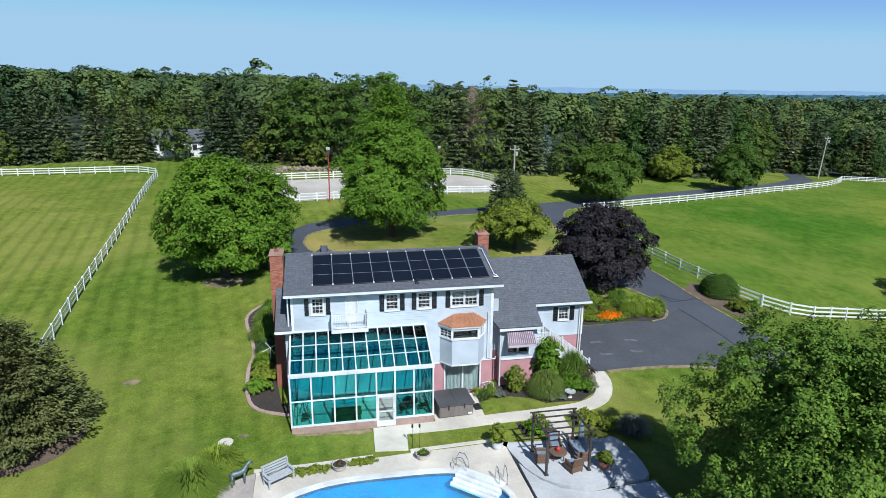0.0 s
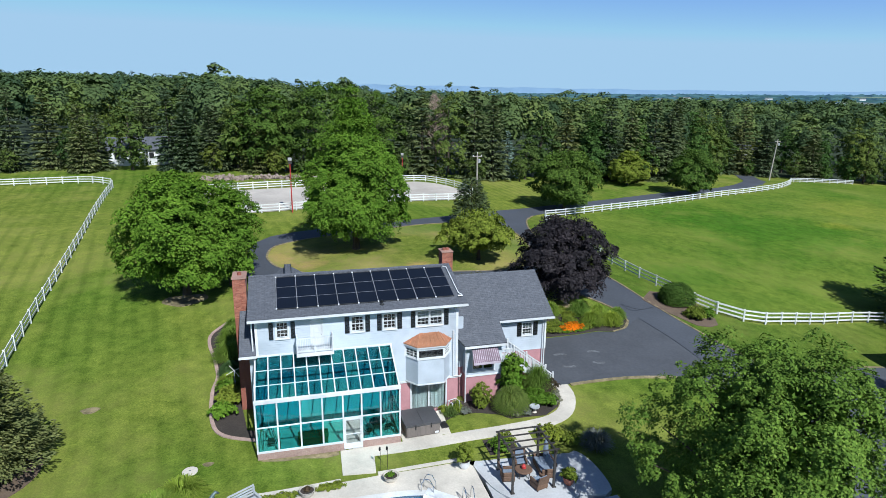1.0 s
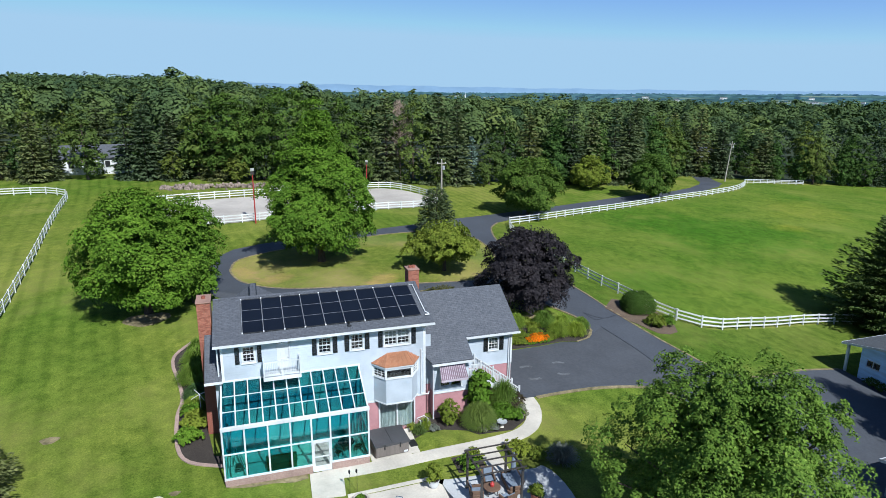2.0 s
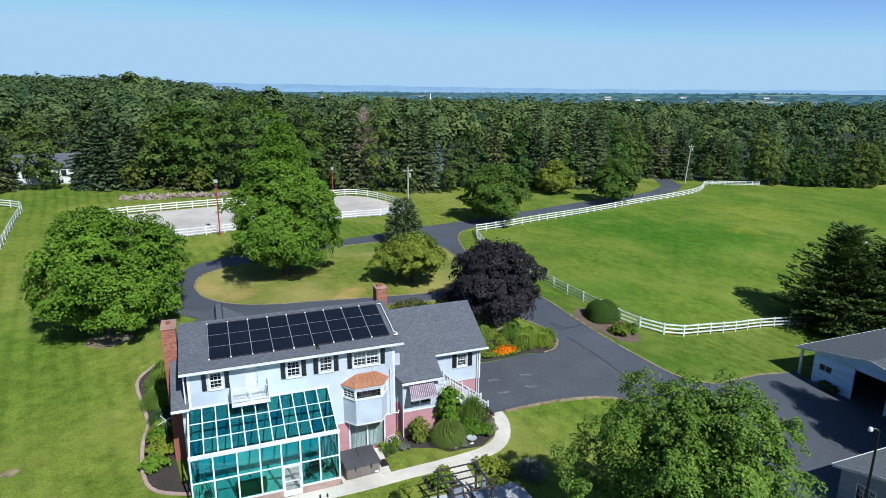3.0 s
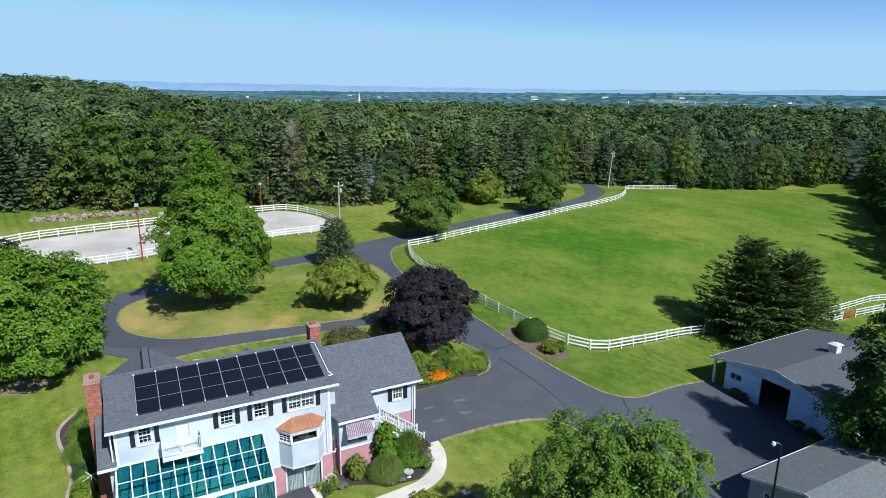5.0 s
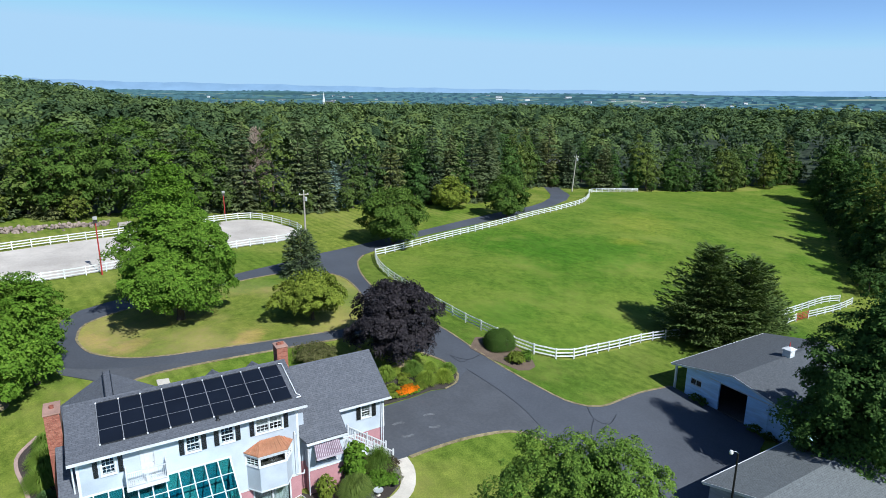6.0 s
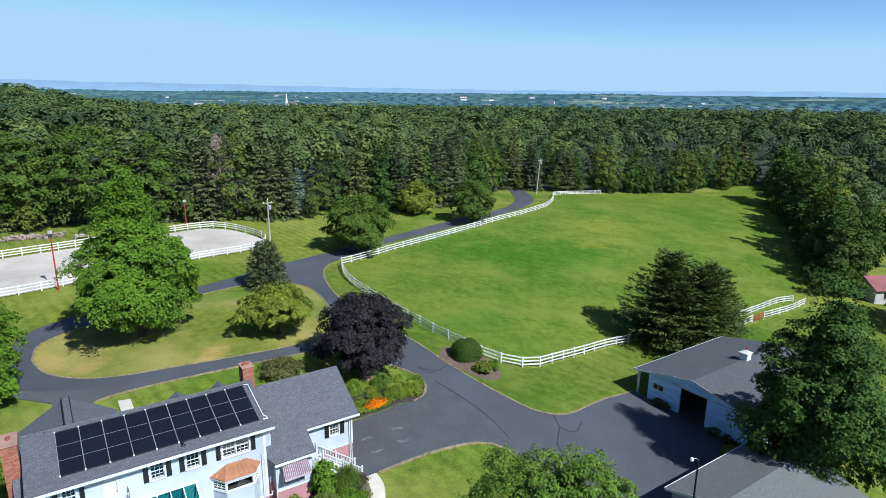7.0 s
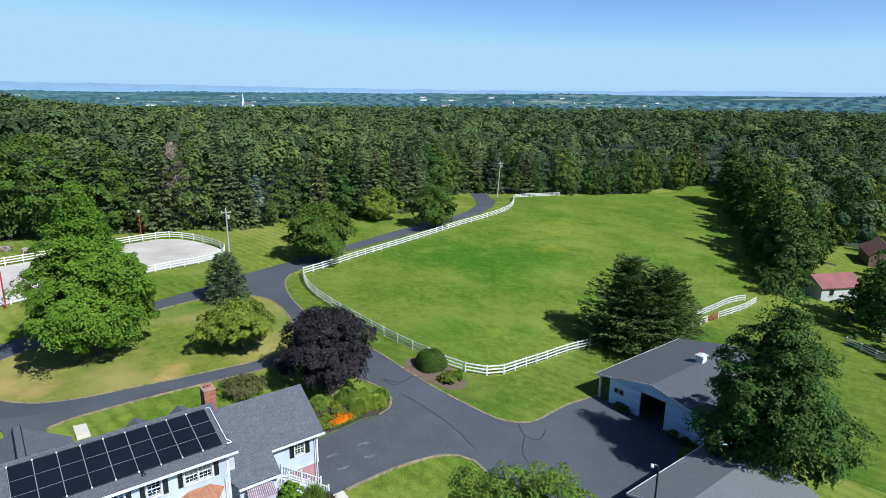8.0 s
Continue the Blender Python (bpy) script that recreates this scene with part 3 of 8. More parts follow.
ISLAND = smooth_line([(-2.2, 68.3), (-1.8, 66.1), (-1, 64), (.6, 62.1), (2.3, 60.8), (4.6, 59.9), (7.1, 59.4), (12.2, 58.9), (16.8, 58.8), (21.7, 58.9), (24.5, 59.5), (26.8, 62.6), (29, 68),
                      (29.9, 73.5), (29.7, 77.4), (27.5, 80.3), (23.4, 80.8), (18.3, 79.7), (10, 76.5), (4, 74.8), (1.3, 73.8), (-1.2, 72.2), (-2, 70.2)], 1.0, True)
DRIVE = [(-1, 57.8), (-.6, 51), (2.2, 51), (1.9, 56.2), (4, 56.7), (12.7, 56.7), (20.9, 56.9), (23.6, 57.3), (26.5, 54.5), (28.5, 51.5), (29.7, 49.4), (30.0, 48.2), (29.8, 46.2),
         (28.8, 44.9), (27.2, 44.3), (25.7, 44.5), (23.4, 44.1), (21.1, 43.9), (18.0, 43.8), (18.0, 38.2), (17.6, 37.2), (18.2, 36.8), (19.3, 36.9), (21.9, 37.1), (25.3, 37.2), (28.8, 36.8),
         (30.1, 36.1), (30.9, 34.7), (30.8, 33), (30.5, 30), (30, 24), (32, 16), (39, 16), (41, 22), (50, 27), (52.6, 28), (52.6, 38.9), (46.8, 38.2), (42.5, 37.3), (40.2, 37), (38.7, 37.4), (37.1, 38.8),
         (36.1, 41.4), (35.2, 44.4), (34.5, 47.9), (34.1, 51.1), (33.7, 55.2), (32.6, 61.2), (31.7, 67.1), (32.1, 72.8), (33.4, 79), (35.4, 84.6), (38, 88.4), (43, 92), (52.4, 97.2), (57.6, 99.3),
         (74, 104.9), (90, 110.4), (100.4, 113.8), (109.2, 119), (119, 128.5), (127.8, 139.2), (134, 149), (141, 162), (136.5, 164), (129, 151), (123, 142.5), (114, 131), (107, 123.2),
         (100, 118), (93, 114.6), (82.8, 112), (71.5, 108.1), (59.9, 103.4), (45, 97.2), (38.1, 93.8), (32.3, 91), (22.9, 85.4), (15.5, 81.8), (8, 79.5), (1.3, 77.8), (-1.8, 76.4), (-3.5, 74.2),
         (-4.3, 71), (-4.6, 67), (-4.4, 63.6), (-3.6, 60.6)]


def rounded(points, step=1.2):
    """Subdivides long edges only, so that the outline follows the land."""
    out = []
    n = len(points)
    for i in range(n):
        a, b = np.array(points[i], float), np.array(points[(i + 1) % n], float)
        m = max(1, int(np.linalg.norm(b - a) / step))
        out += [tuple(a + (b - a) * j / m) for j in range(m)]
    return out


structure("driveway", draped(rounded(DRIVE), 0.05, 1.6, [ISLAND]), M_ASPHALT, "dark grey asphalt driveway with a loop and a parking court", "driveway")
structure("lawn_island", draped(ISLAND, 0.03, 1.6), M_ISLAND, "sun-dried yellowish grass island inside the driveway loop", "lawn")
structure("island_edging", ribbon(ISLAND, 0.22, 0.075, 0.2, 2, True), M_EDGING, "worn soil edge round the grass island", "edging")


COURT = [(21.2, 43.7), (25.7, 44.3), (27.2, 44.1), (28.9, 44.7), (30.0, 46.0), (31.0, 46.6), (31.9, 42.6), (32.2, 39.1), (32.0, 36), (31.3, 34.5), (30.2, 36.3), (28.8, 37), (25.3, 37.4), (19.3, 37.2), (18.2, 38.2), (18.2, 43.6)]
structure("parking_court", draped(rounded(COURT), 0.056, 1.6, skirt=0.02), M_COURT, "older browner asphalt of the parking court", "driveway")
for _line in ([(31.0, 49.8), (32.3, 48.4), (34.4, 49.0)], [(31.1, 46.7), (31.9, 42.6), (32.2, 39.1), (31.9, 36)], [(38.6, 37.4), (37.8, 35.7), (38.6, 34.6), (40.6, 35.6)], [(37.8, 35.7), (35.5, 33.6), (34.8, 31)], [(31.0, 49.8), (31.3, 48.2), (32.3, 48.4)]):
    structure("tar_seam", ribbon(smooth_line(_line, 0.5), 0.09, 0.064, 0.012, 1), M_TAR, "dark tar-filled crack in the asphalt", "crack seal")
for _x, _y, _a in ((20.5, 40.8, 0.4), (20.6, 39.5, 3.4), (23.4, 40.9, 0.2), (23.3, 39.7, 3.3)):
    structure("scuff_mark", ribbon([(_x + 0.6 * math.cos(_a + t), _y + 0.35 * math.sin(_a + t)) for t in np.linspace(0, 2.0, 9)], 0.26, 0.064, 0.01, 1), M_SCUFF, "pale curved scuff mark on the asphalt", "scuff")


APRON = [(-4.1, 62.4), (-3.3, 60.2), (-1, 58.0), (-0.5, 51.1), (2.1, 51.1), (1.9, 56.2), (4, 56.8), (12, 56.85), (12, 57.4), (5.5, 57.7), (1.5, 58.9), (-1.4, 60.4)]
structure("garage_apron", draped(rounded(APRON), 0.056, 1.4, skirt=0.02), M_COURT, "older greyer asphalt in front of the garage wing", "driveway")
structure("concrete_step", boxed(3.75, 4.75, 53.2, 55.5, 2.7, 3.14, bevel=0.02), M_CONCRETE, "pale concrete landing at the edge of the drive", "landing")
structure("bare_soil", draped([(-9.2 + 2.0 * math.cos(a), 57.0 + 1.3 * math.sin(a) * (1 + 0.2 * math.sin(3 * a))) for a in np.linspace(0, math.tau, 22)[:-1]], 0.03, 0.8, skirt=0.05), M_EDGING, "bare sandy soil round the shade tree's trunk", "soil")


def edging(name, points, width=0.22):
    return structure(name, ribbon(smooth_line(points, 0.9), width, 0.075, 0.2), M_EDGING, "worn soil edge along the asphalt", "edging")


edging("drive_edging", [(19.4, 36.75), (21.9, 36.95), (25.3, 37.05), (28.8, 36.65), (30.0, 36.0), (30.8, 34.7), (30.7, 33), (30.4, 30)], 0.28)
edging("drive_edging", [(52.4, 38.95), (46.8, 38.3), (42.5, 37.4), (40.2, 37.1), (38.8, 37.5), (37.2, 38.9), (36.2, 41.4), (35.3, 44.4), (34.6, 47.9), (34.2, 51.1), (33.8, 55.2), (32.7, 61.2), (31.8, 67.1),
                        (32.2, 72.8), (33.5, 79), (35.5, 84.6), (38.1, 88.4)])
edging("drive_edging", [(1.9, 56.1), (4, 56.6), (12.7, 56.6), (20.9, 56.8), (23.6, 57.2), (26.4, 54.4), (28.4, 51.4), (29.6, 49.3), (29.9, 48.2), (29.7, 46.2), (28.7, 45.0)])

# ---------------------------------------------------------------- fences
RAILS = (0.34, 0.74, 1.14)


def fence(line, label, spacing=2.44, mat=M_FENCE, height=1.28):
    """Board fence: square capped posts and three rails between each pair."""
    pts = [np.array(p, float) for p in smooth_line(line, 0.4)]
    s = np.concatenate([[0], np.cumsum([np.linalg.norm(b - a) for a, b in zip(pts, pts[1:])])])
    n = max(1, round(s[-1] / spacing))
    xs, ys = np.interp(np.linspace(0, s[-1], n + 1), s, [p[0] for p in pts]), np.interp(np.linspace(0, s[-1], n + 1), s, [p[1] for p in pts])
    base = at_land(xs[0], ys[0])
    f = thing("fence", label, "fence", base)
    loc = [Vector(at_land(x, y)) - Vector(base) for x, y in zip(xs, ys)]
    bm = boxed(-0.075, 0.075, -0.075, 0.075, -0.15, height, bevel=0.012)
    proto = part("post", bm, mat, f)
    proto.location = loc[0]
    for i in range(1, n + 1):
        q = new("post", proto.data)
        q.parent, q.location = f, loc[i]
        d = loc[i] - loc[i - 1]
        q.rotation_euler = (0, 0, math.atan2(d.y, d.x))
    for i in range(n):
        for h in RAILS:
            bm = beam(bmesh.new(), loc[i] + Vector((0, 0, h)), loc[i + 1] + Vector((0, 0, h)), 0.05, 0.145)
            part("rail", bm, mat, f)
    return f


fence([(-16.4, 14), (-18.4, 30), (-20.3, 47.8), (-21.2, 56.5), (-22.3, 68), (-23.6, 80), (-25.2, 92), (-27, 106), (-27.9, 113.6), (-29.4, 116.4), (-33.4, 119), (-43, 118.7), (-54.4, 118.3), (-76, 117.6)],
      "white board fence dividing the lawn from the horse field")
fence([(39.7, 87.3), (43.4, 88.9), (54, 93.7), (64.8, 97.8), (86, 105.5), (98.7, 109.4), (110.6, 114.5), (122.5, 124.6), (133.6, 135.9), (140, 140.3), (158, 138.6)], "white three-rail fence along the drive and pasture")
fence([(39.7, 87.3), (37.5, 81.4), (36.3, 74.6), (36.2, 65.8), (37.1, 57), (38.2, 52.7), (39.3, 48.6), (41.2, 46.4), (43.4, 45.6), (46.3, 46.1), (52, 47.4), (60.3, 48.8), (70, 48), (80, 45.8), (89.7, 46.4)],
      "white three-rail fence bending round the pasture corner")
fence([(104.4, 31.4), (103.6, 27.9), (102.6, 25.0), (101, 18)], "white three-rail fence in the shade of the far trees")
fence([(93.2, 46.5), (98, 46.6), (102.4, 46.7), (108, 47.4)], "short white fence beside the red gate")
fence([(86, 47.9), (95, 48.7), (102.8, 49.4), (107, 48.9)], "white fence of the lane behind the gate")
fence([(-18, 92), (-15, 88), (-4.8, 88.4), (1.2, 89.5), (12, 93.2), (21.1, 96.9), (28, 99.2), (31.6, 101.8), (33.6, 106.5), (32.2, 112), (29.6, 116.6), (26, 118.3), (14, 114.2), (4.3, 110.4), (-9, 106.8), (-14.5, 105), (-18, 101), (-18, 92)],
      "white board fence round the sandy riding ring")

ARENA = smooth_line([(-17.5, 92.5), (-14.7, 88.6), (-4.8, 88.9), (1.2, 90), (12, 93.7), (21.1, 97.4), (28, 99.7), (31.2, 102.2), (33.1, 106.5), (31.8, 111.8), (29.2, 116.1), (26, 117.8), (14, 113.7), (4.3, 109.9), (-9, 106.3), (-14.2, 104.5), (-17.5, 100.8)], 2, True)
structure("riding_ring", draped(ARENA, 0.04, 2.5), M_SAND, "pale sandy riding ring with hoof-worn patches", "riding ring")

g_gate = thing("gate", "low red metal farm gate between white fences", "gate", at_land(89.9, 46.42))
for k in range(5):
    part("bar", beam(bmesh.new(), (0.1, 0, 0.2 + 0.24 * k), (3.1, 0.05, 0.1 + 0.24 * k), 0.05, 0.06), M_RED, g_gate)
for x in (0.1, 1.6, 3.1):
    part("upright", boxed(x - 0.03, x + 0.03, 0.0, 0.05, 0, 1.25), M_RED, g_gate)

# ---------------------------------------------------------------- trees and plants
def leaf_sheet(name, C, N, length, width, mat, kind=""):
    """Many small rhombic leaves at C with normals N, in one mesh."""
    n = len(C)
    N = N / (np.linalg.norm(N, axis=1, keepdims=True) + 1e-9)
    ref = RNG.normal(size=(n, 3))
    U = np.cross(N, ref)
    U /= np.linalg.norm(U, axis=1, keepdims=True) + 1e-9
    V = np.cross(N, U)
    s = RNG.uniform(0.7, 1.25, (n, 1))
    L, Wd = U * length * s * 0.5, V * width * s * 0.5
    bend = N * (length * 0.12) * s
    P = np.stack([C - L - bend, C - Wd, C + L - bend, C + Wd], axis=1).reshape(-1, 3)
    return raw_mesh(name, P, np.arange(4 * n, dtype=np.int32).reshape(n, 4), mat)


def raw_mesh(name, P, F, mat):
    me = bpy.data.meshes.new(name)
    n = len(F)
    me.vertices.add(len(P))
    me.vertices.foreach_set("co", P.astype(np.float32).ravel())
    me.loops.add(4 * n)
    me.loops.foreach_set("vertex_index", F.ravel().astype(np.int32))
    me.polygons.add(n)
    me.polygons.foreach_set("loop_start", np.arange(n, dtype=np.int32) * 4)
    me.update(calc_edges=True)
    me.materials.append(mat)
    return me


def unit(n):
    v = RNG.normal(size=(n, 3))
    return v / np.linalg.norm(v, axis=1, keepdims=True)


PROFILES = {
    "round": lambda h: np.sin(np.pi * np.clip(h, 0, 1) ** 0.85) ** 0.55,
    "oval": lambda h: np.clip(np.sin(np.pi * (0.1 + 0.9 * np.clip(h, 0, 1)) ** 0.75), 0, 1) ** 0.7,
    "maple": lambda h: np.where(h < 0.15, 0.86 + 0.93 * h, 1.0 - ((np.clip(h, 0.15, 1) - 0.15) / 0.85) ** 1.8 * 0.93),
    "ball": lambda h: np.sqrt(np.clip(1 - ((h - 0.42) / 0.6) ** 2, 0.05, 1)),
    "dome": lambda h: np.clip(1 - np.abs((h - 0.36) / 0.66) ** 2.8, 0.04, 1) ** 0.6,
    "cone": lambda h: (1 - np.clip(h, 0, 1)) ** 0.75 * 0.95 + 0.05,
}


def spread_lobes(n, height, low, radius, shape, lobe_r, uneven=0.07):
    """Centres of n boughs over a crown's outer shell, kept apart from one another, with an uneven outline."""
    prof = PROFILES[shape]
    m = n * 7
    h = RNG.uniform(0, 1, m * 4)
    h = h[RNG.uniform(0, 1.15, m * 4) < prof(h) + 0.1][:m]
    m = len(h)
    az = RNG.uniform(0, math.tau, m)
    ph = RNG.uniform(0, math.tau, 3)
    wob = 1 + 0.13 * np.sin(3 * az + ph[0] + 5 * h) + 0.12 * np.sin(5 * az + ph[1] - 9 * h) + 0.07 * np.sin(2 * az + ph[2] + 14 * h)
    f = np.where(RNG.uniform(0, 1, m) < 0.85, RNG.uniform(0.97 - 2 * uneven, 0.97 + uneven, m), RNG.uniform(0.4, 0.8, m))
    r = np.maximum(prof(h) * radius * wob - lobe_r * 1.3, 0.02) * f
    P = np.stack([r * np.cos(az), r * np.sin(az), low + lobe_r * 0.45 + h * (height - low - lobe_r * 1.6)], 1)
    keep = [0]
    near = np.linalg.norm(P - P[0], axis=1)
    for _ in range(min(n, m) - 1):
        j = int(np.argmax(near * RNG.uniform(0.8, 1.0, m)))
        keep.append(j)
        near = np.minimum(near, np.linalg.norm(P - P[j], axis=1))
    return P[keep]


def crown(height, low, radius, shape, lobes, lobe_r, per, flat=0.75, rough=0.32, inner=0.1, twigs=8, droop=0.4, spray=1.0, uneven=0.07, core=0.5):
    """Leaf places and normals: boughs that carry flat, drooping sprays of leaves on their upper and outer side."""
    cen = spread_lobes(lobes, height, low, radius, shape, lobe_r, uneven)
    m = len(cen)
    outw = cen - np.array((0, 0, low + (height - low) * 0.35))
    outw[:, 2] *= 0.7
    outw /= np.linalg.norm(outw, axis=1, keepdims=True) + 1e-6
    size = lobe_r * RNG.uniform(0.65, 1.3, m)
    # sprays on the bough
    kb = np.repeat(np.arange(m), twigs)
    d = unit(m * twigs) + outw[kb] * 0.85 + np.array((0, 0, 0.45))
    d /= np.linalg.norm(d, axis=1, keepdims=True)
    tw = d * (size[kb] * RNG.uniform(0.45, 1.0, m * twigs))[:, None]
    tw[:, 2] *= flat
    tc = cen[kb] + tw
    tr = size[kb] * RNG.uniform(0.28, 0.52, m * twigs) * spray
    tn = d * 0.45 + outw[kb] * 0.3 + np.array((0, 0, 0.6)) + RNG.normal(size=d.shape) * 0.18
    tn /= np.linalg.norm(tn, axis=1, keepdims=True)
    u = np.cross(tn, np.array((0.31, 0.93, 0.2)))
    u /= np.linalg.norm(u, axis=1, keepdims=True) + 1e-6
    v = np.cross(tn, u)
    # leaves over the spray
    k = np.repeat(np.arange(m * twigs), max(1, per // twigs))
    rho, phi = np.sqrt(RNG.uniform(0, 1, len(k))), RNG.uniform(0, math.tau, len(k))
    rim = u[k] * np.cos(phi)[:, None] + v[k] * np.sin(phi)[:, None]
    r = tr[k] * rho * (1 + 0.25 * np.sin(3 * phi + k))
    C = tc[k] + rim * r[:, None] - tn[k] * (droop * rho * rho * tr[k])[:, None] + RNG.normal(size=rim.shape) * (0.1 * tr[k])[:, None]
    C[:, 2] = np.maximum(C[:, 2], low * 0.5)
    N = tn[k] + rim * (0.5 * rho)[:, None] + RNG.normal(size=C.shape) * rough
    q = int(len(C) * inner)
    prof = PROFILES[shape]
    hi = RNG.uniform(0.05, 0.88, q)
    ai, fi = RNG.uniform(0, math.tau, q), np.sqrt(RNG.uniform(0.0, core, q))
    ri = prof(hi) * radius * fi
    C = np.concatenate([C, np.stack([ri * np.cos(ai), ri * np.sin(ai), low + hi * (height - low)], 1)])
    N = np.concatenate([N, unit(q) + np.array((0, 0, 0.6))])
    return C, N, cen


def trunk_mesh(height, low, radius, thick, cen, limbs=9, lean=0.0):
    bm = bmesh.new()
    top = low + (height - low) * 0.62
    tube(bm, [(0, 0, -0.3), (0.02, 0, low * 0.5), (lean, 0.03, low + 0.4), (lean * 1.5, 0.05, top)], [thick * 1.35, thick, thick * 0.85, thick * 0.25], 8)
    if len(cen):
        pick = RNG.choice(len(cen), min(limbs, len(cen)), replace=False)
        for i in pick:
            e = Vector(cen[i])
            z0 = max(low * 0.8, min(top * 0.9, e.z * 0.55))
            a = Vector((lean, 0.03, z0))
            tube(bm, [a, a.lerp(e, 0.5) + Vector((0, 0, 0.25)), e], [thick * 0.42, thick * 0.26, thick * 0.08], 5)
    return bm


def broad_tree(name, label, height, low, radius, shape, lobes, lobe_r, per, leaf, mat, thick=0.3, category="tree", limbs=9, flat=0.75, rough=0.32, inner=0.1, twigs=8, droop=0.4, spray=1.0, uneven=0.07, core=0.5, dense=0):
    t = thing(name, label, category)
    C, N, cen = crown(height, low, radius, shape, lobes, lobe_r, per, flat, rough, inner, twigs, droop, spray, uneven, core)
    part("trunk", trunk_mesh(height, low, radius, thick, cen, limbs), M_BARK, t)
    ob = new("crown", leaf_sheet("crown", C, N, leaf, leaf * 0.62, mat))
    ob.parent = t
    if dense:
        # oversized hidden leaves, added to block light and darken gaps and ground shadows
        h, a, f = RNG.uniform(0.06, 0.9, dense), RNG.uniform(0, math.tau, dense), np.sqrt(RNG.uniform(0, 0.38, dense))
        r = np.maximum(PROFILES[shape](h) * radius - lobe_r, 0.1) * f
        ob = new("inner_foliage", leaf_sheet("inner_foliage", np.stack([r * np.cos(a), r * np.sin(a), low + lobe_r * 0.4 + h * (height - low - lobe_r)], 1), unit(dense), leaf * 2.2, leaf * 1.5, mat))
        ob.parent = t
    return t


def needles(height, low, radius, tiers, density, droop, power=0.85, ragged=0.18, rise=0.0):
    """Spray places and directions of a conifer: whorls of boughs with twigs along both sides."""
    C, D = [], []
    for i in range(tiers):
        h = min(max((i + RNG.uniform(-0.35, 0.35)) / tiers, 0), 0.985)
        R = radius * (1 - h) ** power + 0.15
        nb = max(4, int(4 + R * 1.9))
        for b in range(nb):
            az = math.tau * (b + RNG.uniform(-0.4, 0.4)) / nb + i * 0.7
            Rb = R * (1 + RNG.uniform(-1.6, 0.8) * ragged)
            m = max(4, int(Rb * density))
            t = RNG.uniform(0.1, 1, m) ** 0.8
            hand = RNG.choice([-1.0, 1.0], m)
            reach = (0.1 + 0.34 * (1.06 - t)) * Rb * RNG.uniform(0.1, 1.0, m)
            side = hand * reach
            x, y = Rb * t * math.cos(az) - side * math.sin(az), Rb * t * math.sin(az) + side * math.cos(az)
            lift = 0.28 * h + 0.1 + rise
            z = low + h * (height - low) + lift * Rb * t - droop * Rb * t * (1.6 * t - 0.9 * t * t) - 0.3 * reach + RNG.normal(size=m) * 0.1
            C.append(np.stack([x, y, z], 1))
            turn = az + hand * (0.75 - 0.5 * t) + RNG.normal(size=m) * 0.25
            D.append(np.stack([np.cos(turn), np.sin(turn), 0.12 + lift - droop * 1.5 * t + RNG.normal(size=m) * 0.18], 1))
    return np.concatenate(C), np.concatenate(D)


def spray_sheet(name, C, D, length, width, mat):
    """Needle sprays: rhombs lying along D, roughly flat."""
    n = len(C)
    D = D / np.linalg.norm(D, axis=1, keepdims=True)
    S = np.cross(D, np.array((0, 0, 1.0)) + RNG.normal(size=(n, 3)) * 0.45)
    S /= np.linalg.norm(S, axis=1, keepdims=True) + 1e-9
    s = RNG.uniform(0.7, 1.3, (n, 1))
    L, Wd = D * length * s * 0.5, S * width * s * 0.5
    P = np.stack([C - L, C - Wd, C + L + np.array((0, 0, -0.06)), C + Wd], axis=1).reshape(-1, 3)
    return raw_mesh(name, P, np.arange(4 * n, dtype=np.int32).reshape(n, 4), mat)


def conifer(name, label, height, low, radius, tiers, density, droop, length, mat, thick=0.2, power=0.85, category="tree", ragged=0.18, rise=0.0):
    t = thing(name, label, category)
    part("trunk", tube(bmesh.new(), [(0, 0, -0.3), (0, 0, height * 0.5), (0, 0, height * 0.97)], [thick, thick * 0.6, 0.02], 7), M_BARK, t)
    C, D = needles(height, low, radius, tiers, density, droop, power, ragged, rise)
    ob = new("crown", spray_sheet("crown", C, D, length, length * 0.36, mat))
    ob.parent = t
    return t


def put(t, x, y, turn=0.0, size=1.0, dz=0.0):
    t.matrix_basis = pose(*at_land(x, y, dz), 0, 0, turn) @ Matrix.Diagonal((size, size, size, 1))
    return t


put(broad_tree("maple_tree", "broad green shade tree standing alone on the side lawn", 12.4, 1.7, 6.0, "dome", 125, 1.4, 450, 0.25, M_LEAF, 0.34, flat=0.95, twigs=12, inner=0.08, droop=0.55, dense=3400), -9.2, 58.4, 20)
put(broad_tree("maple_tree", "smaller green tree crowding the shade tree", 10.8, 1.6, 3.3, "dome", 55, 1.2, 380, 0.24, M_LEAF, 0.22, flat=0.95, twigs=11, inner=0.08, droop=0.55, dense=700), -5.3, 59.8, 70)
put(broad_tree("maple_tree", "tall green maple with layered crown on the grass island", 19.0, 2.2, 6.6, "maple", 200, 1.45, 460, 0.25, M_LEAF, 0.4, flat=0.75, twigs=11, inner=0.08, droop=0.55, dense=4200), 7.8, 68.6, 75)
put(conifer("fir_tree", "small dense grey-green conifer on the grass island", 6.6, 0.3, 3.1, 26, 16, 0.2, 0.42, M_NEEDLE, 0.14, power=0.4, ragged=0.1), 24.8, 78.8)
put(broad_tree("dogwood_tree", "low spreading light green tree on the grass island", 6.3, 1.2, 4.5, "round", 70, 1.1, 300, 0.24, M_LEAF_LIGHT, 0.2, flat=0.5, twigs=8, dense=700), 20.6, 62.4, 40)
